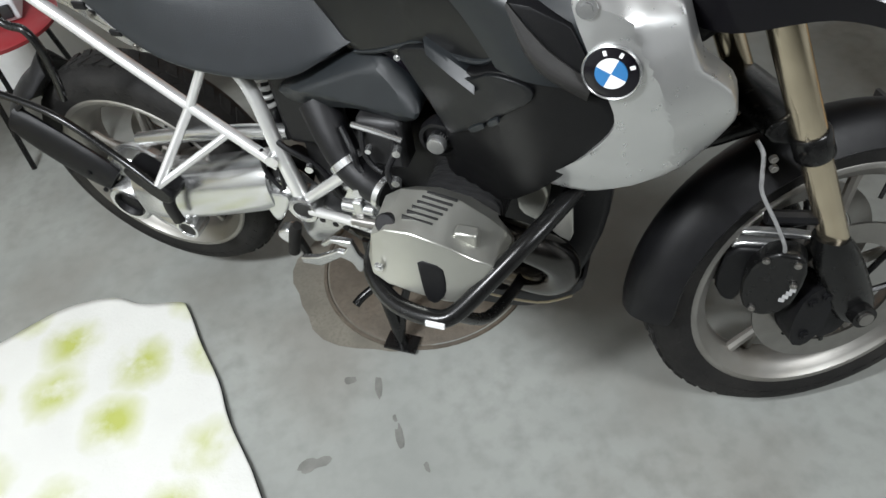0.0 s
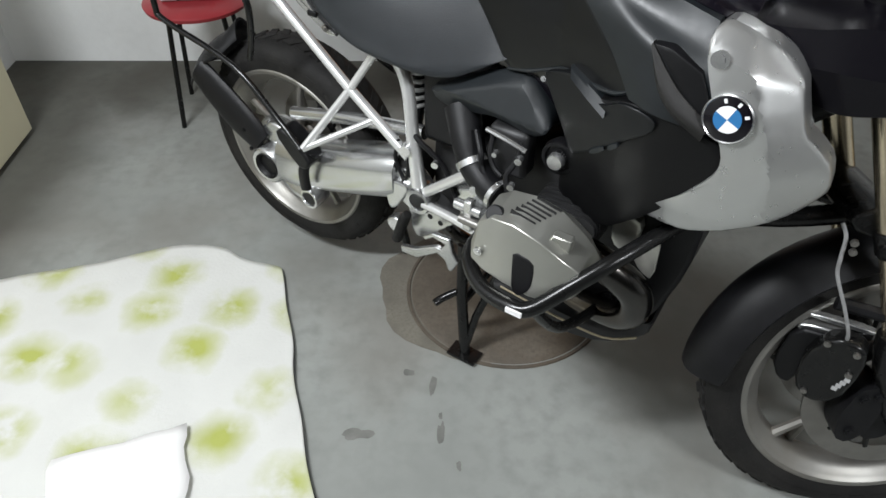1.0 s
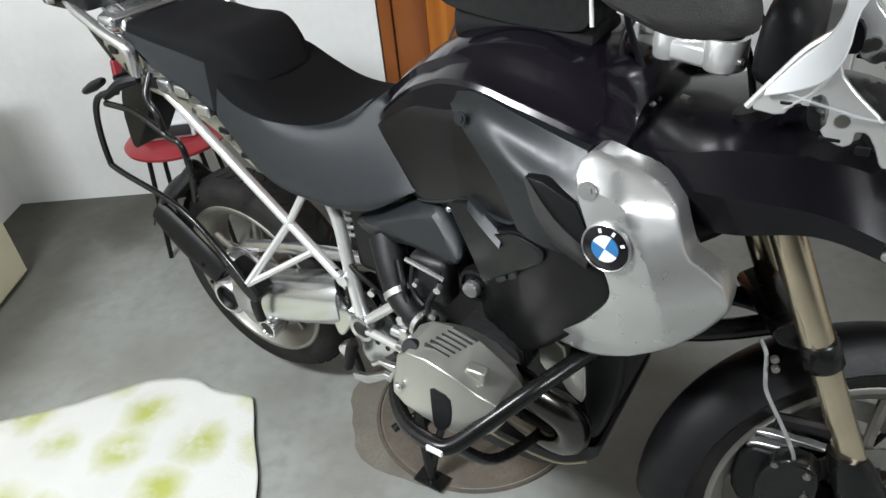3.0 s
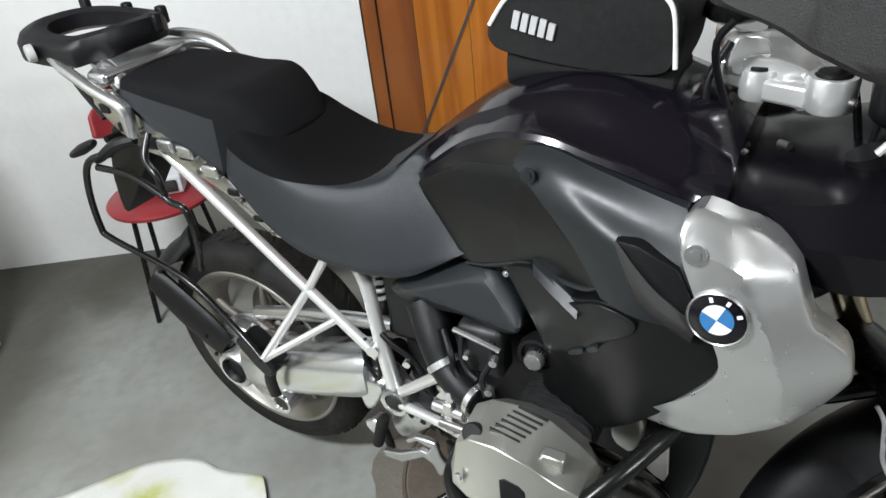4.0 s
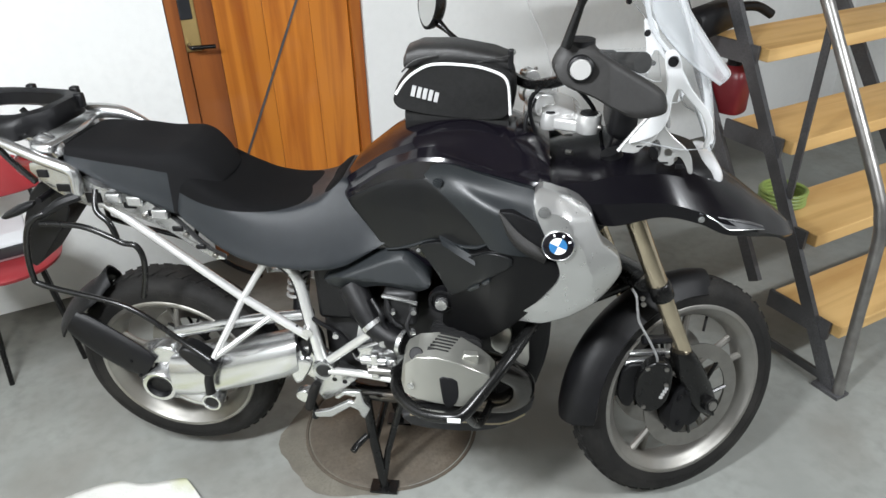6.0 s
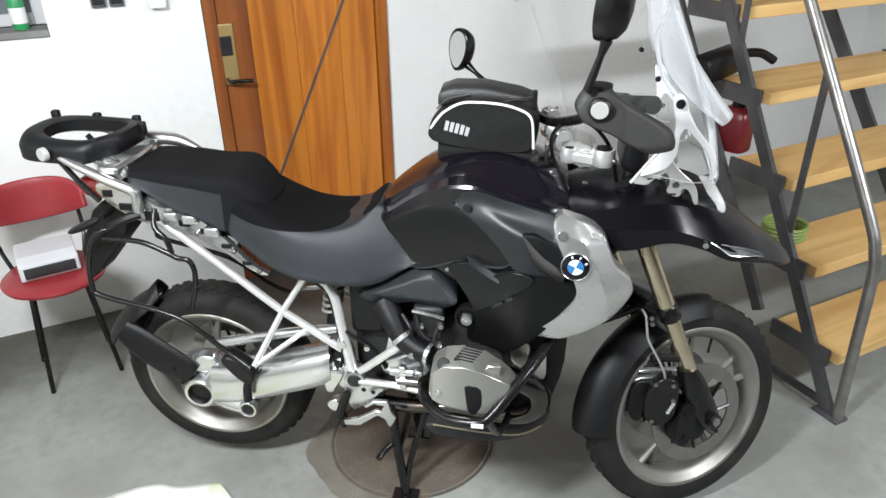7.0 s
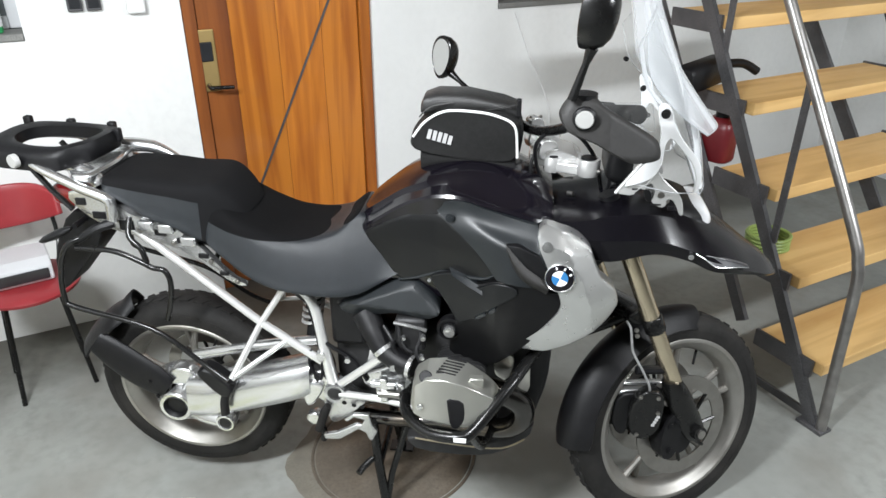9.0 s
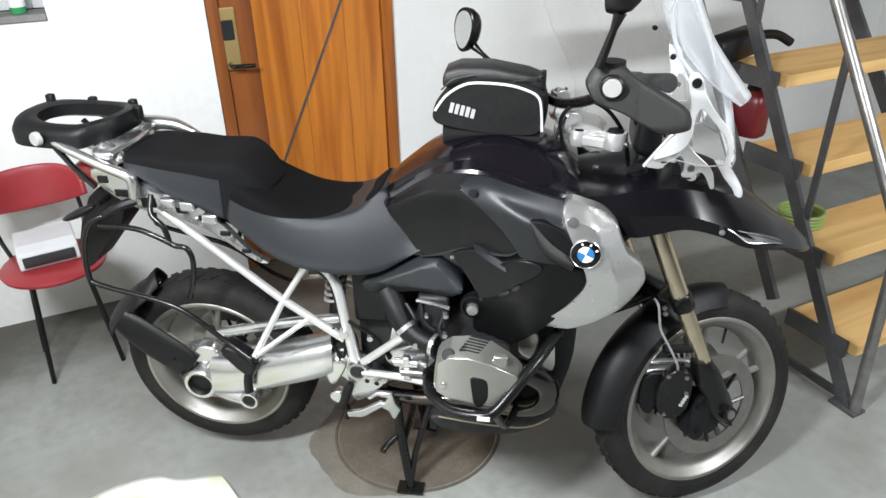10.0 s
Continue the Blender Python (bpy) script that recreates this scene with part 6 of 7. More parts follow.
obj("rack_cap", lathe([(0, -0.004), (0.016, -0.004), (0.018, 0.0), (0.018, 0.01), (0, 0.01)], 24, Matrix.Translation((-0.285, -0.141, 1.108)) @ Matrix.Rotation(radians(-20), 4, "Z")), M["badge_pale"], rack, "pale round cap")
for x, y in ((-0.385, 0.085), (-0.275, 0.110), (-0.145, 0.095), (-0.10, 0.04)):
    obj("rack_stud", boxed(x - 0.011, x + 0.011, y - 0.010, y + 0.010, 1.11, 1.160 if x < -0.3 else 1.148), M["black_plastic"], rack, bevel=0.005)
for s in (-1, 1):
    obj("rack_leg", tubed([(-0.30, 0.08 * s, 1.09), (-0.24, 0.085 * s, 1.01), (-0.19, 0.09 * s, 0.96)], 0.008, 8, 0), M["black_metal"], rack)
    obj("rack_mount", tubed([(-0.25, 0.08, 1.050), (-0.19, 0.095, 1.066), (-0.13, 0.11, 1.076), (-0.047, 0.12, 1.070), (0.022, 0.12, 1.040)] if s > 0 else [(-0.22, -0.05, 1.08), (-0.16, -0.07, 1.07), (-0.115, -0.08, 1.05), (-0.10, -0.085, 1.03)], [0.016, 0.020, 0.022, 0.018, 0.009][:5 if s > 0 else 4], 10, 5), M["alu"], rack, "bright aluminium rack arm")


bm = bmesh.new()
skin(bm, [[Vector((x, y, z)) for x, y in ((-0.24, 0.0), (-0.215, 0.09), (-0.10, 0.10), (-0.092, 0.0), (-0.10, -0.120), (-0.15, -0.122), (-0.20, -0.06))] for z in (1.046, 1.072)])
obj("rack_bridge", bm, M["alu"], rack, "bright aluminium bridge under the rack", bevel=0.008)


# -- side case carrier (black tube) --
def carrier():
    bm = bmesh.new()
    tube(bm, [(-0.12, -0.15, 0.912), (-0.166, -0.175, 0.900), (-0.199, -0.18, 0.838), (-0.215, -0.18, 0.738), (-0.187, -0.18, 0.708), (0.017, -0.18, 0.654), (0.147, -0.188, 0.558), (0.222, -0.205, 0.515)], 0.0075, 10, 5)
    tube(bm, [(-0.152, -0.17, 0.886), (-0.049, -0.17, 0.883), (0.023, -0.17, 0.854), (0.051, -0.17, 0.839), (0.081, -0.17, 0.833), (0.092, -0.17, 0.800), (0.080, -0.165, 0.740), (0.057, -0.16, 0.674)], 0.0075, 10, 5)
    tube(bm, [(-0.013, -0.125, 0.961), (-0.006, -0.155, 0.921), (0.026, -0.165, 0.891), (0.036, -0.168, 0.852)], 0.0075, 10, 5)
    return bm


both("case_carrier", carrier, M["black_metal"], label="bent black tube side case carrier")

# -- swing arm, final drive --
bm = bmesh.new()
rings = []
for x, y, z, hy, hz in ((0.05, -0.085, 0.366, 0.05, 0.070), (0.12, -0.092, 0.378, 0.052, 0.068), (0.22, -0.096, 0.408, 0.052, 0.066), (0.32, -0.096, 0.440, 0.054, 0.065), (0.40, -0.094, 0.465, 0.055, 0.062), (0.432, -0.092, 0.474, 0.052, 0.058)):
    rings.append([Vector((x, y + hy * math.copysign(abs(math.cos(a)) ** 0.62, math.cos(a)), z + hz * math.copysign(abs(math.sin(a)) ** 0.72, math.sin(a)))) for a in (2 * math.pi * j / 24 for j in range(24))])
cols = [spline([r[i] for r in rings], 4) for i in range(24)]
skin(bm, [[c[k] for c in cols] for k in range(len(cols[0]))])
obj("swing_arm", bm, M["alu"], bike, "cast silver shaft-drive swing arm")
obj("rubber_boot", tubed([(0.425, -0.08, 0.478), (0.437, -0.08, 0.482), (0.449, -0.08, 0.486), (0.461, -0.08, 0.49), (0.475, -0.08, 0.494)], [0.052, 0.045, 0.051, 0.044, 0.05], 20, 0), M["rubber"], bike, "ribbed black rubber boot of the drive shaft")
fd = obj("final_drive", lathe([(0, -0.075), (0.03, -0.075), (0.034, -0.115), (0.047, -0.117), (0.052, -0.112), (0.056, -0.09), (0.066, -0.07), (0.10, -0.05), (0.108, -0.03), (0.10, -0.01), (0.0, -0.01)], 40, Matrix.Translation((0.003, -0.012, 0.338))), M["alu"], bike, "cast silver final drive housing")
obj("hub_plug", lathe([(0, -0.104), (0.030, -0.104), (0.034, -0.1165), (0.0365, -0.1185), (0.037, -0.08), (0, -0.08)], 28, Matrix.Translation((0.003, -0.012, 0.338))), M["black_plastic"], fd)
obj("drive_neck", tubed([(0.03, -0.06, 0.36), (0.08, -0.07, 0.376), (0.16, -0.082, 0.40)], [0.060, 0.062, 0.058], 20, 5, None, 0.7), M["alu"], fd)
obj("drive_web", tubed([(0.05, -0.085, 0.32), (0.095, -0.105, 0.308), (0.160, -0.118, 0.305)], [0.042, 0.032, 0.028], 16, 5, None, 0.5), M["alu"], fd)
obj("pivot_boss", lathe([(0, -0.105), (0.02, -0.105), (0.022, -0.11), (0.027, -0.11), (0.029, -0.105), (0.029, -0.06), (0, -0.06)], 28, Matrix.Translation((0.160, -0.036, 0.306))), M["alu"], fd)
obj("pivot_plug", lathe([(0, -0.107), (0.018, -0.107), (0.02, -0.104), (0, -0.1)], 24, Matrix.Translation((0.160, -0.036, 0.306))), M["black_plastic"], fd)
obj("drive_lug", prism([(-0.02, 0.40), (0.03, 0.40), (0.075, 0.425), (0.06, 0.455), (0.02, 0.465), (-0.02, 0.44)], -0.10, -0.06, 1), M["alu"], fd, bevel=0.005)
obj("torque_arm", tubed([(0.05, -0.045, 0.475), (0.26, -0.05, 0.53), (0.46, -0.05, 0.565)], 0.017, 12, 4), M["alu"], bike)
obj("black_cover", prism([(0.115, 0.515), (0.15, 0.535), (0.225, 0.470), (0.205, 0.435), (0.175, 0.442)], -0.185, -0.13, 1), M["black_plastic"], bike, bevel=0.006)
obj("rubber_strap", tubed([(0.215, -0.165, 0.475), (0.190, -0.175, 0.430), (0.178, -0.165, 0.360)], 0.013, 8, 4, None, 0.5), M["black_plastic"], bike)

# -- rear splash guard --
for a0 in (35, 80, 125, 170, 215, 260):
    bm = bmesh.new()
    ca, sa = math.cos(radians(a0)), math.sin(radians(a0))
    bolt(bm, (0.003 + 0.078 * ca, -0.076, 0.338 + 0.078 * sa), (0, -1, 0), 0.006, 0.006)
    obj("drive_bolt", bm, M["disc"], fd)
for a0 in (20, 65, 110, 155, 200):
    ca, sa = math.cos(radians(a0)), math.sin(radians(a0))
    obj("drive_fin", tubed([(0.003 + 0.052 * ca, -0.102, 0.338 + 0.052 * sa), (0.003 + 0.10 * ca, -0.057, 0.338 + 0.10 * sa)], [0.010, 0.006], 8, 0, None, 0.6), M["alu"], fd)
bm = bmesh.new()
rings = []
for x, z, h in ((-0.020, 0.390, 0.040), (-0.06, 0.420, 0.052), (-0.12, 0.464, 0.056), (-0.18, 0.515, 0.050), (-0.212, 0.545, 0.040)):
    rings.append([Vector((x + 0.6 * h * math.sin(a) , -0.105 + 0.02 * math.cos(a), z + 0.8 * h * math.sin(a))) for a in (2 * math.pi * j / 16 for j in range(16))])
cols = [spline([r[i] for r in rings], 4) for i in range(16)]
skin(bm, [[c[k] for c in cols] for k in range(len(cols[0]))])
for x, z in ((-0.062, 0.425), (-0.045, 0.375)):
    bolt(bm, (x, -0.124, z), (0, -1, 0), 0.006, 0.004)
obj("splash_guard_arm", bm, M["black_plastic"], bike, "black plastic arm of the rear splash guard")
bm = bmesh.new()
rings = []
for i in range(17):
    f = i / 16
    a = radians(110 + 40 * f)
    ring = []
    wd = 0.085 * (0.35 + 0.65 * math.sin(min(1, f * 2.2) * math.pi / 2))
    for sgn, dr in ((1, 0.0), (-1, -0.006)):
        for j in range(11):
            g = (j / 10 * 2 - 1) * sgn
            rr = 0.342 + dr - 0.04 * abs(g) ** 2.2 + 0.02 * max(0, 0.2 - f) * 5
            ring.append(Vector((0.005 + rr * math.cos(a), -0.025 + wd * g, 0.338 + rr * math.sin(a))))
    rings.append(ring)
skin(bm, rings)
obj("splash_guard", bm, M["black_plastic"], bike, "curved black splash guard behind the rear tyre")

# -- shock absorber --
bm = bmesh.new()
coil = [(0.415 + 0.027 * math.cos(a) + 0.03 * f, -0.02 + 0.027 * math.sin(a), 0.60 + 0.17 * f) for f, a in ((i / 96, i / 96 * 2 * math.pi * 8) for i in range(97))]
tube(bm, coil, 0.005, 8, 0)
shock = obj("shock_spring", bm, M["spring_grey"], bike, "pale coil spring of the rear shock")
obj("shock_body", tubed([(0.41, -0.02, 0.54), (0.452, -0.02, 0.80)], 0.017, 14, 0), M["black_plastic"], bike)

# -- engine --
obj("engine_block", loft_x([(0.50, 0.42, 0.60, 0.07), (0.56, 0.38, 0.62, 0.085), (0.68, 0.34, 0.64, 0.10), (0.80, 0.32, 0.70, 0.13), (0.92, 0.34, 0.74, 0.135), (1.0, 0.42, 0.76, 0.12), (1.04, 0.5, 0.72, 0.09)], 32, 4), M["engine"], bike, "dark cast engine block")
obj("gearbox_cover", pillow([(0.578, 0.509), (0.60, 0.525), (0.621, 0.533), (0.675, 0.557), (0.727, 0.529), (0.728, 0.462), (0.654, 0.456), (0.588, 0.473)], lambda x, z: -0.135, 0.05, 0.012, 1), M["alu"], bike)


def head_cover():
    """Flat ribbed top, a fold, and a face that leans outwards; stations along x."""
    bm = bmesh.new()
    rings = []
    for x, zt, zc, zo, yc, yo in ((0.755, 0.640, 0.620, 0.600, -0.318, -0.338), (0.764, 0.660, 0.643, 0.577, -0.330, -0.353), (0.792, 0.680, 0.668, 0.567, -0.338, -0.361), (0.835, 0.686, 0.674, 0.562, -0.342, -0.365), (0.888, 0.675, 0.663, 0.557, -0.345, -0.366), (0.932, 0.645, 0.643, 0.563, -0.344, -0.362), (0.956, 0.622, 0.622, 0.578, -0.332, -0.350), (0.967, 0.606, 0.606, 0.592, -0.316, -0.334)):
        rings.append([Vector((x, -0.205, zt - 0.05)), Vector((x, -0.258, zt - 0.004)), Vector((x, yc, zc)), Vector((x, yo, zo)), Vector((x, yo + 0.012, zo - 0.012)), Vector((x, -0.205, zo - 0.016))])
    skin(bm, rings)
    return bm


def cyl_barrel():
    """A black barrel with shallow fins between the crankcase and the head cover."""
    bm = bmesh.new()
    rings = []
    for k in range(8):
        y0 = -0.12 - 0.0118 * k
        for dy, s in ((0.0, 0.9), (-0.001, 1.0), (-0.005, 1.0), (-0.006, 0.9)):
            rings.append([Vector((0.865 + v.y, y0 + dy, 0.585 + v.z)) for v in superring(0, 0, -0.045 * s, 0.045 * s, 0.068 * s, 28, 4)])
    skin(bm, rings)
    return bm


hc, hc2 = both("cylinder_head_cover", head_cover, M["alu_cover"], label="grey cast cylinder head cover", bevel=0.005, angle=24)
both("cylinder", cyl_barrel, M["engine"])
# Thin dark inlays paint the shade of the grooves; nothing is cut.
for k in range(6):
    gy, gz = -0.262 - 0.0105 * k, 0.6785 - 0.0013 * k
    obj("cover_groove", boxed(0.838 - 0.0045 * k, 0.886 - 0.0045 * k, gy - 0.0014, gy + 0.0014, gz - 0.012, gz + 0.0012, Matrix.Translation((0.862, 0, gz)) @ Matrix.Rotation(radians(11), 4, "Y") @ Matrix.Translation((-0.862, 0, -gz))), M["engine"], hc, smooth=False)
obj("cover_boss", boxed(0.896, 0.932, -0.322, -0.300, 0.640, 0.668), M["alu_cover"], hc, bevel=0.004)
obj("cover_plug", lathe([(0, -0.003), (0.014, -0.003), (0.016, -0.001), (0.016, 0.012), (0, 0.012)], 24, Matrix.Translation((0.791, -0.325, 0.668)) @ Matrix.Rotation(radians(-40), 4, "X")), M["black_plastic"], hc)
obj("cover_clip", pillow([(0.844, 0.631), (0.886, 0.625), (0.890, 0.60), (0.889, 0.572), (0.873, 0.550), (0.856, 0.556), (0.848, 0.60)], lambda x, z: -0.3535 - 0.24 * (0.625 - z), 0.02, 0.003, 1), M["black_plastic"], hc, "black rubber cover clip")
for x, z in ((0.780, 0.600), (0.937, 0.578)):
    bm = bmesh.new()
    bolt(bm, (x, -0.354, z), (0, -1, 0), 0.008, 0.005)
    obj("cover_bolt", bm, M["alu"], hc)

both("intake_pipe", lambda: tubed([(0.600, -0.125, 0.715), (0.615, -0.140, 0.695), (0.636, -0.160, 0.668), (0.663, -0.180, 0.636), (0.705, -0.200, 0.616), (0.746, -0.215, 0.612)], [0.036, 0.035, 0.033, 0.031, 0.029, 0.028], 16, 5), M["black_plastic"])
both("intake_clamp", lambda: tubed([(0.658, -0.177, 0.642), (0.666, -0.182, 0.634)], 0.0345, 18, 0), M["alu"])
both("intake_clamp", lambda: tubed([(0.734, -0.211, 0.612), (0.744, -0.215, 0.611)], 0.0325, 18, 0), M["alu"])
both("throttle_body", lambda: boxed(0.69, 0.77, -0.18, -0.13, 0.635, 0.735), M["engine"], bevel=0.01)
both("fuel_rail", lambda: tubed([(0.69, -0.185, 0.727), (0.735, -0.19, 0.722), (0.775, -0.19, 0.712)], 0.005, 8, 4), M["alu"])
both("injector_cap", lambda: lathe([(0, -0.225), (0.014, -0.225), (0.016, -0.222), (0.016, -0.212), (0.024, -0.212), (0.026, -0.218), (0.032, -0.218), (0.034, -0.205), (0.03, -0.19), (0, -0.19)], 24, Matrix.Translation((0.834, 0.035, 0.715))), M["black_plastic"])
both("plug_cap", lambda: lathe([(0, -0.234), (0.014, -0.234), (0.016, -0.230), (0.016, -0.215), (0, -0.215)], 20, Matrix.Translation((0.834, 0.035, 0.715))), M["alu"])

# exhaust headers
both("exhaust_header", lambda: tubed([(0.92, -0.235, 0.585), (0.975, -0.228, 0.562), (1.026, -0.21, 0.515), (1.032, -0.195, 0.455), (0.995, -0.175, 0.402), (0.92, -0.145, 0.368), (0.80, -0.11, 0.35), (0.62, -0.09, 0.33), (0.45, 0.0, 0.31)], [0.029, 0.031, 0.032, 0.031, 0.028, 0.025, 0.022, 0.0215, 0.0215], 14, 6), M["exhaust"], label="stainless exhaust header stained by heat")
obj("skid_plate", pillow([(0.70, 0.31), (0.74, 0.325), (0.95, 0.318), (1.03, 0.345), (1.07, 0.41), (1.06, 0.35), (0.98, 0.285), (0.90, 0.265), (0.74, 0.27)], lambda x, z: -0.155, 0.3, 0.01, 1), M["engine"], bike)
obj("skid_edge", tubed([(0.735, -0.162, 0.325), (0.87, -0.165, 0.314), (0.98, -0.165, 0.315), (1.045, -0.16, 0.350)], 0.0025, 8, 4), M["brass_pale"], bike, "thin brass-coloured edge of the skid plate")
obj("front_casing", prism([(0.985, 0.77), (1.08, 0.77), (1.100, 0.66), (1.096, 0.545), (1.064, 0.420), (1.040, 0.390), (1.034, 0.488), (1.0, 0.53), (0.985, 0.62)], -0.15, 0.15, 1), M["black_plastic"], bike, bevel=0.01)
both("cooler_plate", lambda: prism([(0.997, 0.583), (1.030, 0.640), (1.045, 0.636), (1.049, 0.536), (1.021, 0.547)], -0.190, -0.184, 1), M["alu_cover"], bevel=0.002)
both("oil_bracket", lambda: pillow([(0.944, 0.645), (0.998, 0.642), (1.006, 0.614), (0.988, 0.553), (0.955, 0.570), (0.950, 0.61)], lambda x, z: -0.172, 0.03, 0.004, 1), M["alu_cover"])

# crash bars
def crash_bar():
    bm = bmesh.new()
    tube(bm, [(0.735, -0.15, 0.50), (0.725, -0.24, 0.53), (0.745, -0.325, 0.546), (0.80, -0.374, 0.540), (0.868, -0.393, 0.546), (0.905, -0.386, 0.554), (0.95, -0.345, 0.594), (1.0, -0.285, 0.636), (1.035, -0.22, 0.653), (1.06, -0.165, 0.658)], 0.0145, 14, 6)
    tube(bm, [(0.905, -0.380, 0.548), (0.93, -0.31, 0.45), (0.95, -0.20, 0.40), (0.96, -0.12, 0.39)], 0.0105, 12, 5)
    return bm


cb, _ = both("crash_bar", crash_bar, M["black_metal"], label="black tubular crash bar")
bm = bmesh.new()
box(bm, 0.868, 0.898, -0.410, -0.4055, 0.546, 0.556, None)
obj("bar_sticker", bm, M["white"], cb, "small white sticker", smooth=False)
both("bar_end", lambda: tubed([(0.727, -0.235, 0.53), (0.723, -0.225, 0.527)], 0.019, 14, 0), M["black_metal"])

# -- foot rests and controls --
peg = obj("peg_hub", lathe([(0, -0.13), (0.02, -0.13), (0.022, -0.135), (0.03, -0.137), (0.033, -0.13), (0.033, -0.09), (0, -0.09)], 28, Matrix.Translation((0.507, -0.018, 0.454))), M["alu"], bike)
obj("peg_hub_centre", lathe([(0, -0.1345), (0.018, -0.1345), (0.021, -0.1315), (0, -0.13)], 24, Matrix.Translation((0.507, -0.018, 0.454))), M["engine"], peg)
obj("frame_node", prism([(0.44, 0.505), (0.475, 0.515), (0.50, 0.49), (0.53, 0.455), (0.585, 0.422), (0.590, 0.409), (0.555, 0.376), (0.514, 0.338), (0.487, 0.324), (0.471, 0.354), (0.469, 0.40), (0.44, 0.42), (0.425, 0.48)], -0.128, -0.09, 1), M["alu"], bike, "cast silver frame node", bevel=0.005)
obj("heel_guard", pillow([(0.407, 0.475), (0.469, 0.477), (0.470, 0.451), (0.437, 0.398), (0.417, 0.388), (0.406, 0.437)], lambda x, z: -0.14, 0.02, 0.006, 1), M["alu"], bike)
obj("peg_lug", prism([(0.415, 0.365), (0.445, 0.379), (0.462, 0.358), (0.440, 0.328), (0.416, 0.345)], -0.150, -0.12, 1), M["alu"], bike, bevel=0.004)
obj("lower_strut", tubed([(0.520, -0.145, 0.450), (0.617, -0.160, 0.457), (0.745, -0.190, 0.462)], 0.0105, 10, 3), M["tube_silver"], bike)
obj("diagonal_strut", tubed([(0.520, -0.138, 0.478), (0.575, -0.150, 0.530), (0.650, -0.165, 0.600)], 0.012, 10, 3), M["tube_silver"], bike)
obj("brake_pedal", prism([(0.469, 0.320), (0.512, 0.331), (0.568, 0.366), (0.582, 0.364), (0.594, 0.384), (0.563, 0.390), (0.541, 0.372), (0.532, 0.380), (0.560, 0.401), (0.606, 0.403), (0.613, 0.366), (0.628, 0.345), (0.612, 0.310), (0.602, 0.312), (0.594, 0.337), (0.573, 0.348), (0.517, 0.305), (0.472, 0.303)], -0.172, -0.158, 0), M["alu"], bike, "cast aluminium brake pedal frame", bevel=0.003)
# Black discs in place of the shaded holes of the node.
for dx in (0.0, 0.028, 0.05):
    obj("node_hole", lathe([(0, -0.1285), (0.007, -0.1285), (0.007, -0.12), (0, -0.12)], 14, Matrix.Translation((0.525 + dx, 0, 0.405 - 0.25 * dx))), M["black_plastic"], bike)
for pts, r in (([(0.66, -0.17, 0.705), (0.685, -0.195, 0.68), (0.69, -0.20, 0.655), (0.70, -0.205, 0.64)], 0.006), ([(0.70, -0.17, 0.73), (0.705, -0.195, 0.69), (0.72, -0.205, 0.665), (0.74, -0.21, 0.655)], 0.005), ([(0.755, -0.17, 0.73), (0.76, -0.195, 0.69), (0.752, -0.215, 0.665), (0.762, -0.225, 0.64)], 0.0055), ([(0.46, -0.115, 0.62), (0.50, -0.13, 0.60), (0.56, -0.13, 0.56), (0.60, -0.14, 0.50)], 0.006)):
    obj("engine_hose", tubed(pts, r, 8, 5), M["black_plastic"], bike)
for p, r, ln in (((0.765, -0.19, 0.695), 0.007, 0.016), ((0.715, -0.19, 0.69), 0.005, 0.014), ((0.765, -0.215, 0.650), 0.007, 0.012), ((0.690, -0.215, 0.612), 0.010, 0.012), ((0.47, -0.13, 0.575), 0.013, 0.02), ((0.545, -0.13, 0.565), 0.008, 0.016)):
    obj("hose_fitting", tubed([p, (p[0] + 0.2 * ln, p[1] - ln, p[2])], r, 10, 0), M["alu"], bike)
obj("bright_bracket", prism([(0.60, 0.555), (0.61, 0.60), (0.655, 0.60), (0.655, 0.59), (0.625, 0.585), (0.615, 0.55)], -0.135, -0.12, 0), M["tube_silver"], bike, bevel=0.002)
obj("starter_cap", tubed([(0.62, -0.17, 0.515), (0.685, -0.175, 0.518)], 0.0125, 12, 0), M["alu"], bike)
obj("starter_lug", boxed(0.645, 0.665, -0.185, -0.165, 0.465, 0.54), M["alu"], bike, bevel=0.003)
bm = bmesh.new()
bolt(bm, (0.677, -0.150, 0.487), (0, -1, 0), 0.009, 0.012)
obj("starter_bolt", bm, M["disc"], bike)
obj("starter_lug", boxed(0.69, 0.71, -0.175, -0.155, 0.48, 0.52), M["alu"], bike, bevel=0.003)
obj("foot_peg", tubed([(0.489, -0.165, 0.420), (0.478, -0.165, 0.400), (0.455, -0.165, 0.331)], [0.010, 0.0135, 0.0125], 12, 3), M["rubber"], bike, "black ribbed rubber foot peg, folded down")
obj("gear_linkage", tubed([(0.44, -0.13, 0.36), (0.46, -0.135, 0.30), (0.455, -0.13, 0.265)], 0.010, 8, 3), M["black_metal"], bike)
obj("brake_cylinder", boxed(0.63, 0.70, -0.175, -0.14, 0.478, 0.505), M["alu"], bike, bevel=0.006)
obj("cylinder_bolt", tubed([(0.64, -0.187, 0.495), (0.70, -0.19, 0.497)], 0.010, 10, 0), M["disc"], bike)
obj("brake_line", tubed([(0.44, -0.125, 0.58), (0.435, -0.13, 0.53), (0.465, -0.135, 0.49), (0.47, -0.13, 0.56), (0.45, -0.11, 0.66), (0.43, -0.10, 0.74)], 0.0045, 8, 6), M["black_plastic"], bike)

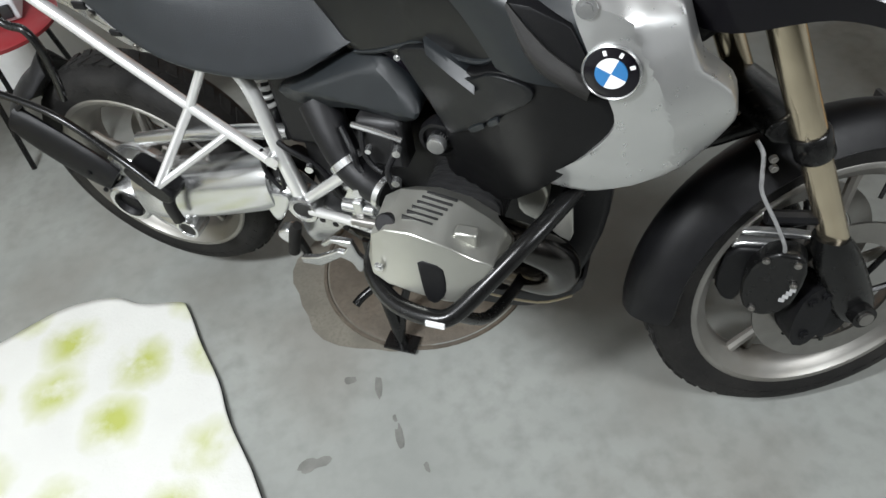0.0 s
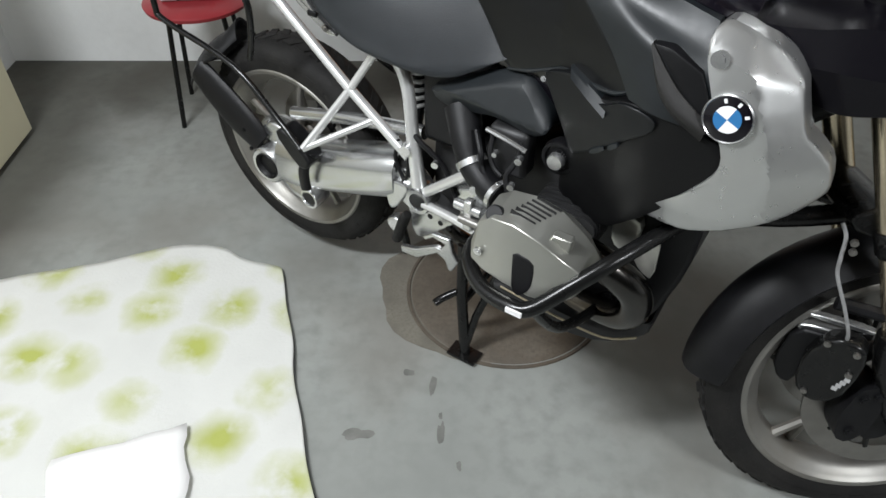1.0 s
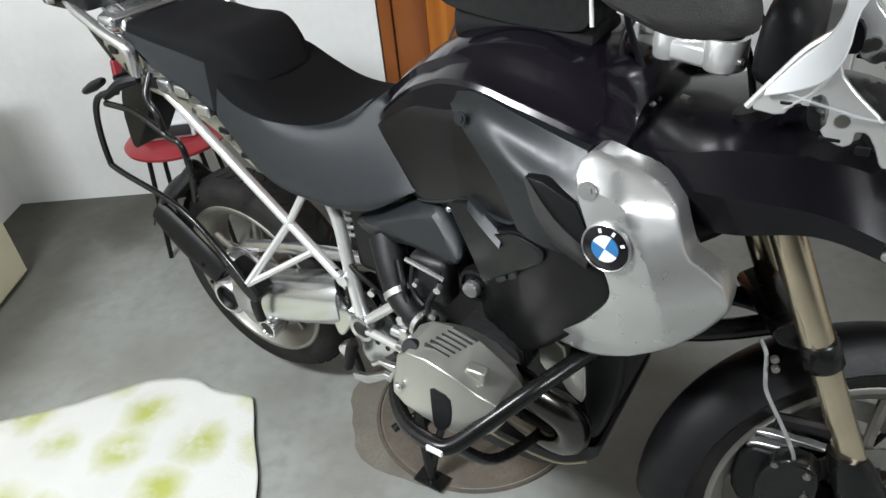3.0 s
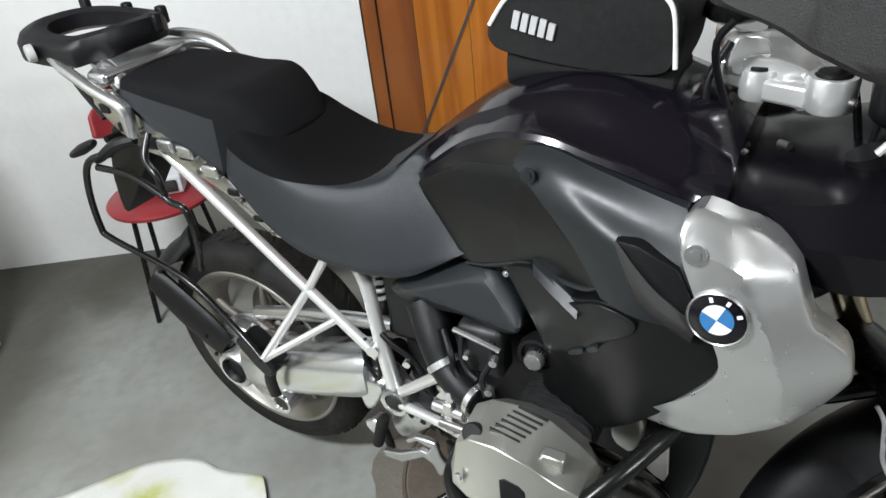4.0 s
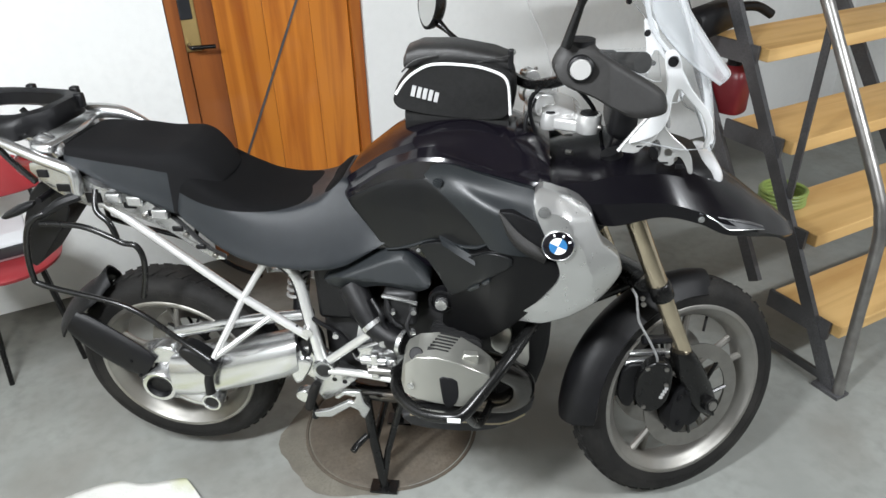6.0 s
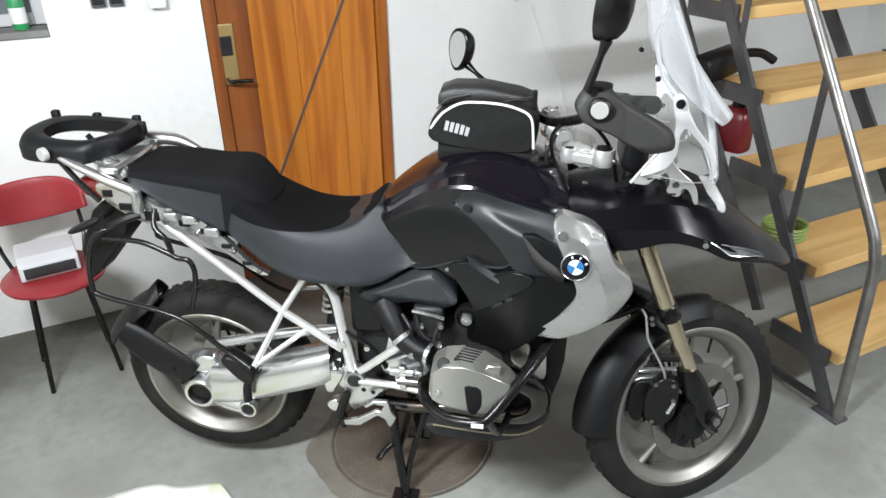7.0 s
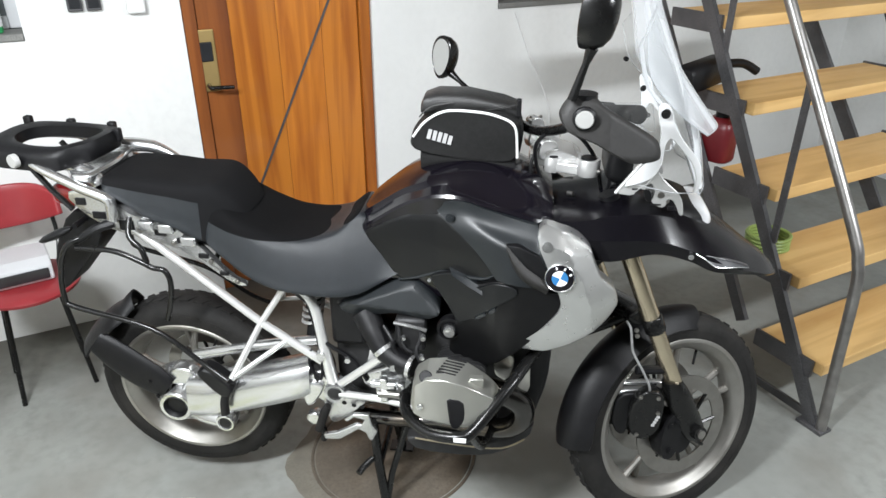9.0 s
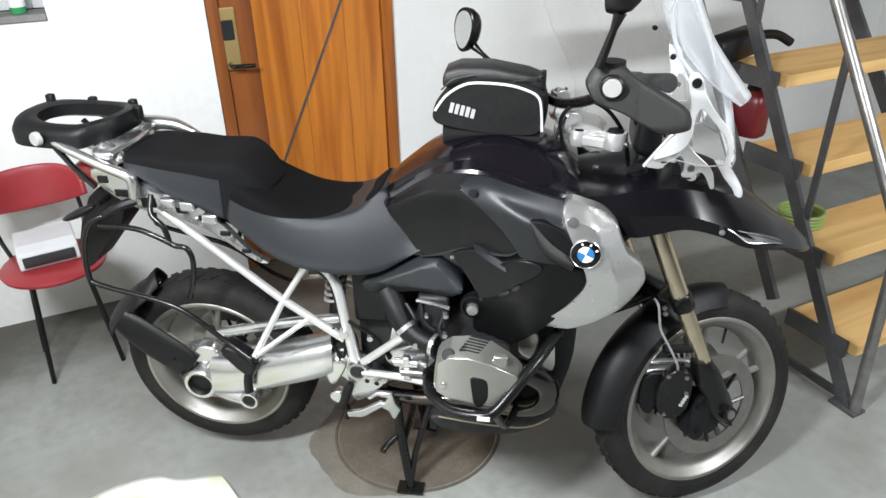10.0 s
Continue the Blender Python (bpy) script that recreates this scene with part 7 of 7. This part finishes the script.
# -- centre stand --
def stand_leg():
    bm = bmesh.new()
    tube(bm, [(0.60, -0.10, 0.335), (0.615, -0.125, 0.20), (0.638, -0.14, 0.035), (0.640, -0.14, 0.012)], 0.014, 12, 0)
    tube(bm, [(0.70, -0.09, 0.31), (0.655, -0.12, 0.14), (0.642, -0.135, 0.05)], 0.010, 10, 0)
    box(bm, 0.60, 0.68, -0.165, -0.118, 0.0065, 0.014, None)
    return bm


stand, _ = both("centre_stand_leg", stand_leg, M["black_metal"], label="black steel centre stand leg")
obj("stand_pedal", tubed([(0.60, -0.125, 0.20), (0.575, -0.15, 0.185), (0.565, -0.17, 0.178)], 0.010, 10, 3), M["black_metal"], bike)
obj("stand_bar", tubed([(0.62, -0.12, 0.18), (0.62, 0.12, 0.18)], 0.011, 10, 0), M["black_metal"], bike)

# -- filler parts between the frame and the engine --
obj("battery_cover", boxed(0.50, 0.60, -0.12, 0.12, 0.60, 0.79), M["black_plastic"], bike, bevel=0.015)
obj("airbox", boxed(0.60, 0.80, -0.115, 0.115, 0.72, 0.82), M["black_plastic"], bike, bevel=0.02)
obj("telelever_arm", tubed([(1.02, -0.06, 0.60), (1.20, -0.05, 0.66), (1.33, 0.0, 0.70)], 0.018, 10, 4), M["black_metal"], bike)
obj("telelever_arm", tubed([(1.02, 0.08, 0.60), (1.20, 0.06, 0.66), (1.33, 0.0, 0.70)], 0.018, 10, 4), M["black_metal"], bike)
obj("fork_bridge", prism([(1.255, 0.715), (1.30, 0.74), (1.36, 0.72), (1.345, 0.685), (1.28, 0.685)], -0.10, 0.10, 1, STEER), M["black_metal"], bike, bevel=0.006)
obj("front_shock", tubed([(1.16, 0.0, 0.66), (1.06, 0.0, 1.0)], 0.028, 12, 0), M["black_metal"], bike)


# ---- tank bag ----
bag = thing("tank_bag", BIKE, "black nylon tank bag with white piping, strapped on the fuel tank", "bag")
side_out = [(0.721, 1.168), (0.726, 1.192), (0.745, 1.215), (0.775, 1.243), (0.825, 1.259), (0.90, 1.262), (0.955, 1.252), (0.986, 1.232), (0.994, 1.19), (0.985, 1.135), (0.94, 1.128), (0.84, 1.134), (0.738, 1.150)]
bm = bmesh.new()
p = round_outline(side_out, 2)
cx, cz = 0.86, 1.20
loops = []
for y, f in ((-0.065, 0.6), (-0.067, 0.95), (-0.060, 1.0), (-0.03, 1.02), (0.0, 1.03), (0.03, 1.02), (0.060, 1.0), (0.067, 0.95), (0.065, 0.6)):
    loops.append([Vector((cx + (v.x - cx) * f, y, cz + (v.y - cz) * f)) for v in p])
skin(bm, loops)
obj("bag_body", bm, M["bag"], bag)
bm = bmesh.new()
skin(bm, [superring(x, 0, zb, zt, w, 28, 3) for x, zb, zt, w in ((0.745, 1.235, 1.262, 0.035), (0.753, 1.232, 1.280, 0.045), (0.785, 1.235, 1.292, 0.050), (0.86, 1.24, 1.292, 0.052), (0.945, 1.235, 1.276, 0.050), (0.985, 1.225, 1.262, 0.045))])
obj("top_pocket", bm, M["bag_top"], bag, "shiny black top pocket")
pipe = [(0.730, 1.188), (0.758, 1.225), (0.798, 1.250), (0.837, 1.256), (0.903, 1.252), (0.948, 1.240), (0.971, 1.226), (0.980, 1.202), (0.984, 1.144)]
obj("piping", tubed([(x, -0.0675, z) for x, z in pipe], 0.0032, 8, 5), M["white"], bag, "white reflective piping")
for px in (0.745, 0.9):
    obj("seam", tubed([(px, -0.06, 1.236 + 0.02 * (px > 0.8)), (px + 0.03, -0.062, 1.262), (px + 0.08, -0.058, 1.272)], 0.002, 6, 4), M["bag_top"], bag)
LOGO = Matrix.Translation((0.795, 0, 1.190)) @ Matrix.Rotation(radians(14), 4, "Y")
for k in range(5):
    obj("badge_bar", boxed(-0.030 + 0.013 * k, -0.021 + 0.013 * k, -0.0695, -0.066, -0.012, 0.012 - 0.002 * (k == 4), LOGO), M["badge_grey"], bag, "pale grey bar of a badge", smooth=False)
for x, z in ((0.982, 1.262),):
    obj("buckle", boxed(x - 0.006, x + 0.006, -0.055, -0.042, z - 0.022, z + 0.022), M["black_plastic"], bag, bevel=0.003, smooth=False)
obj("bag_base", loft_x([(0.745, 1.085, 1.155, 0.050), (0.775, 1.10, 1.155, 0.058), (0.86, 1.11, 1.15, 0.064), (0.95, 1.095, 1.14, 0.064), (0.98, 1.08, 1.135, 0.055)], 24, 3), M["bag"], bag, "padded black base of the bag")
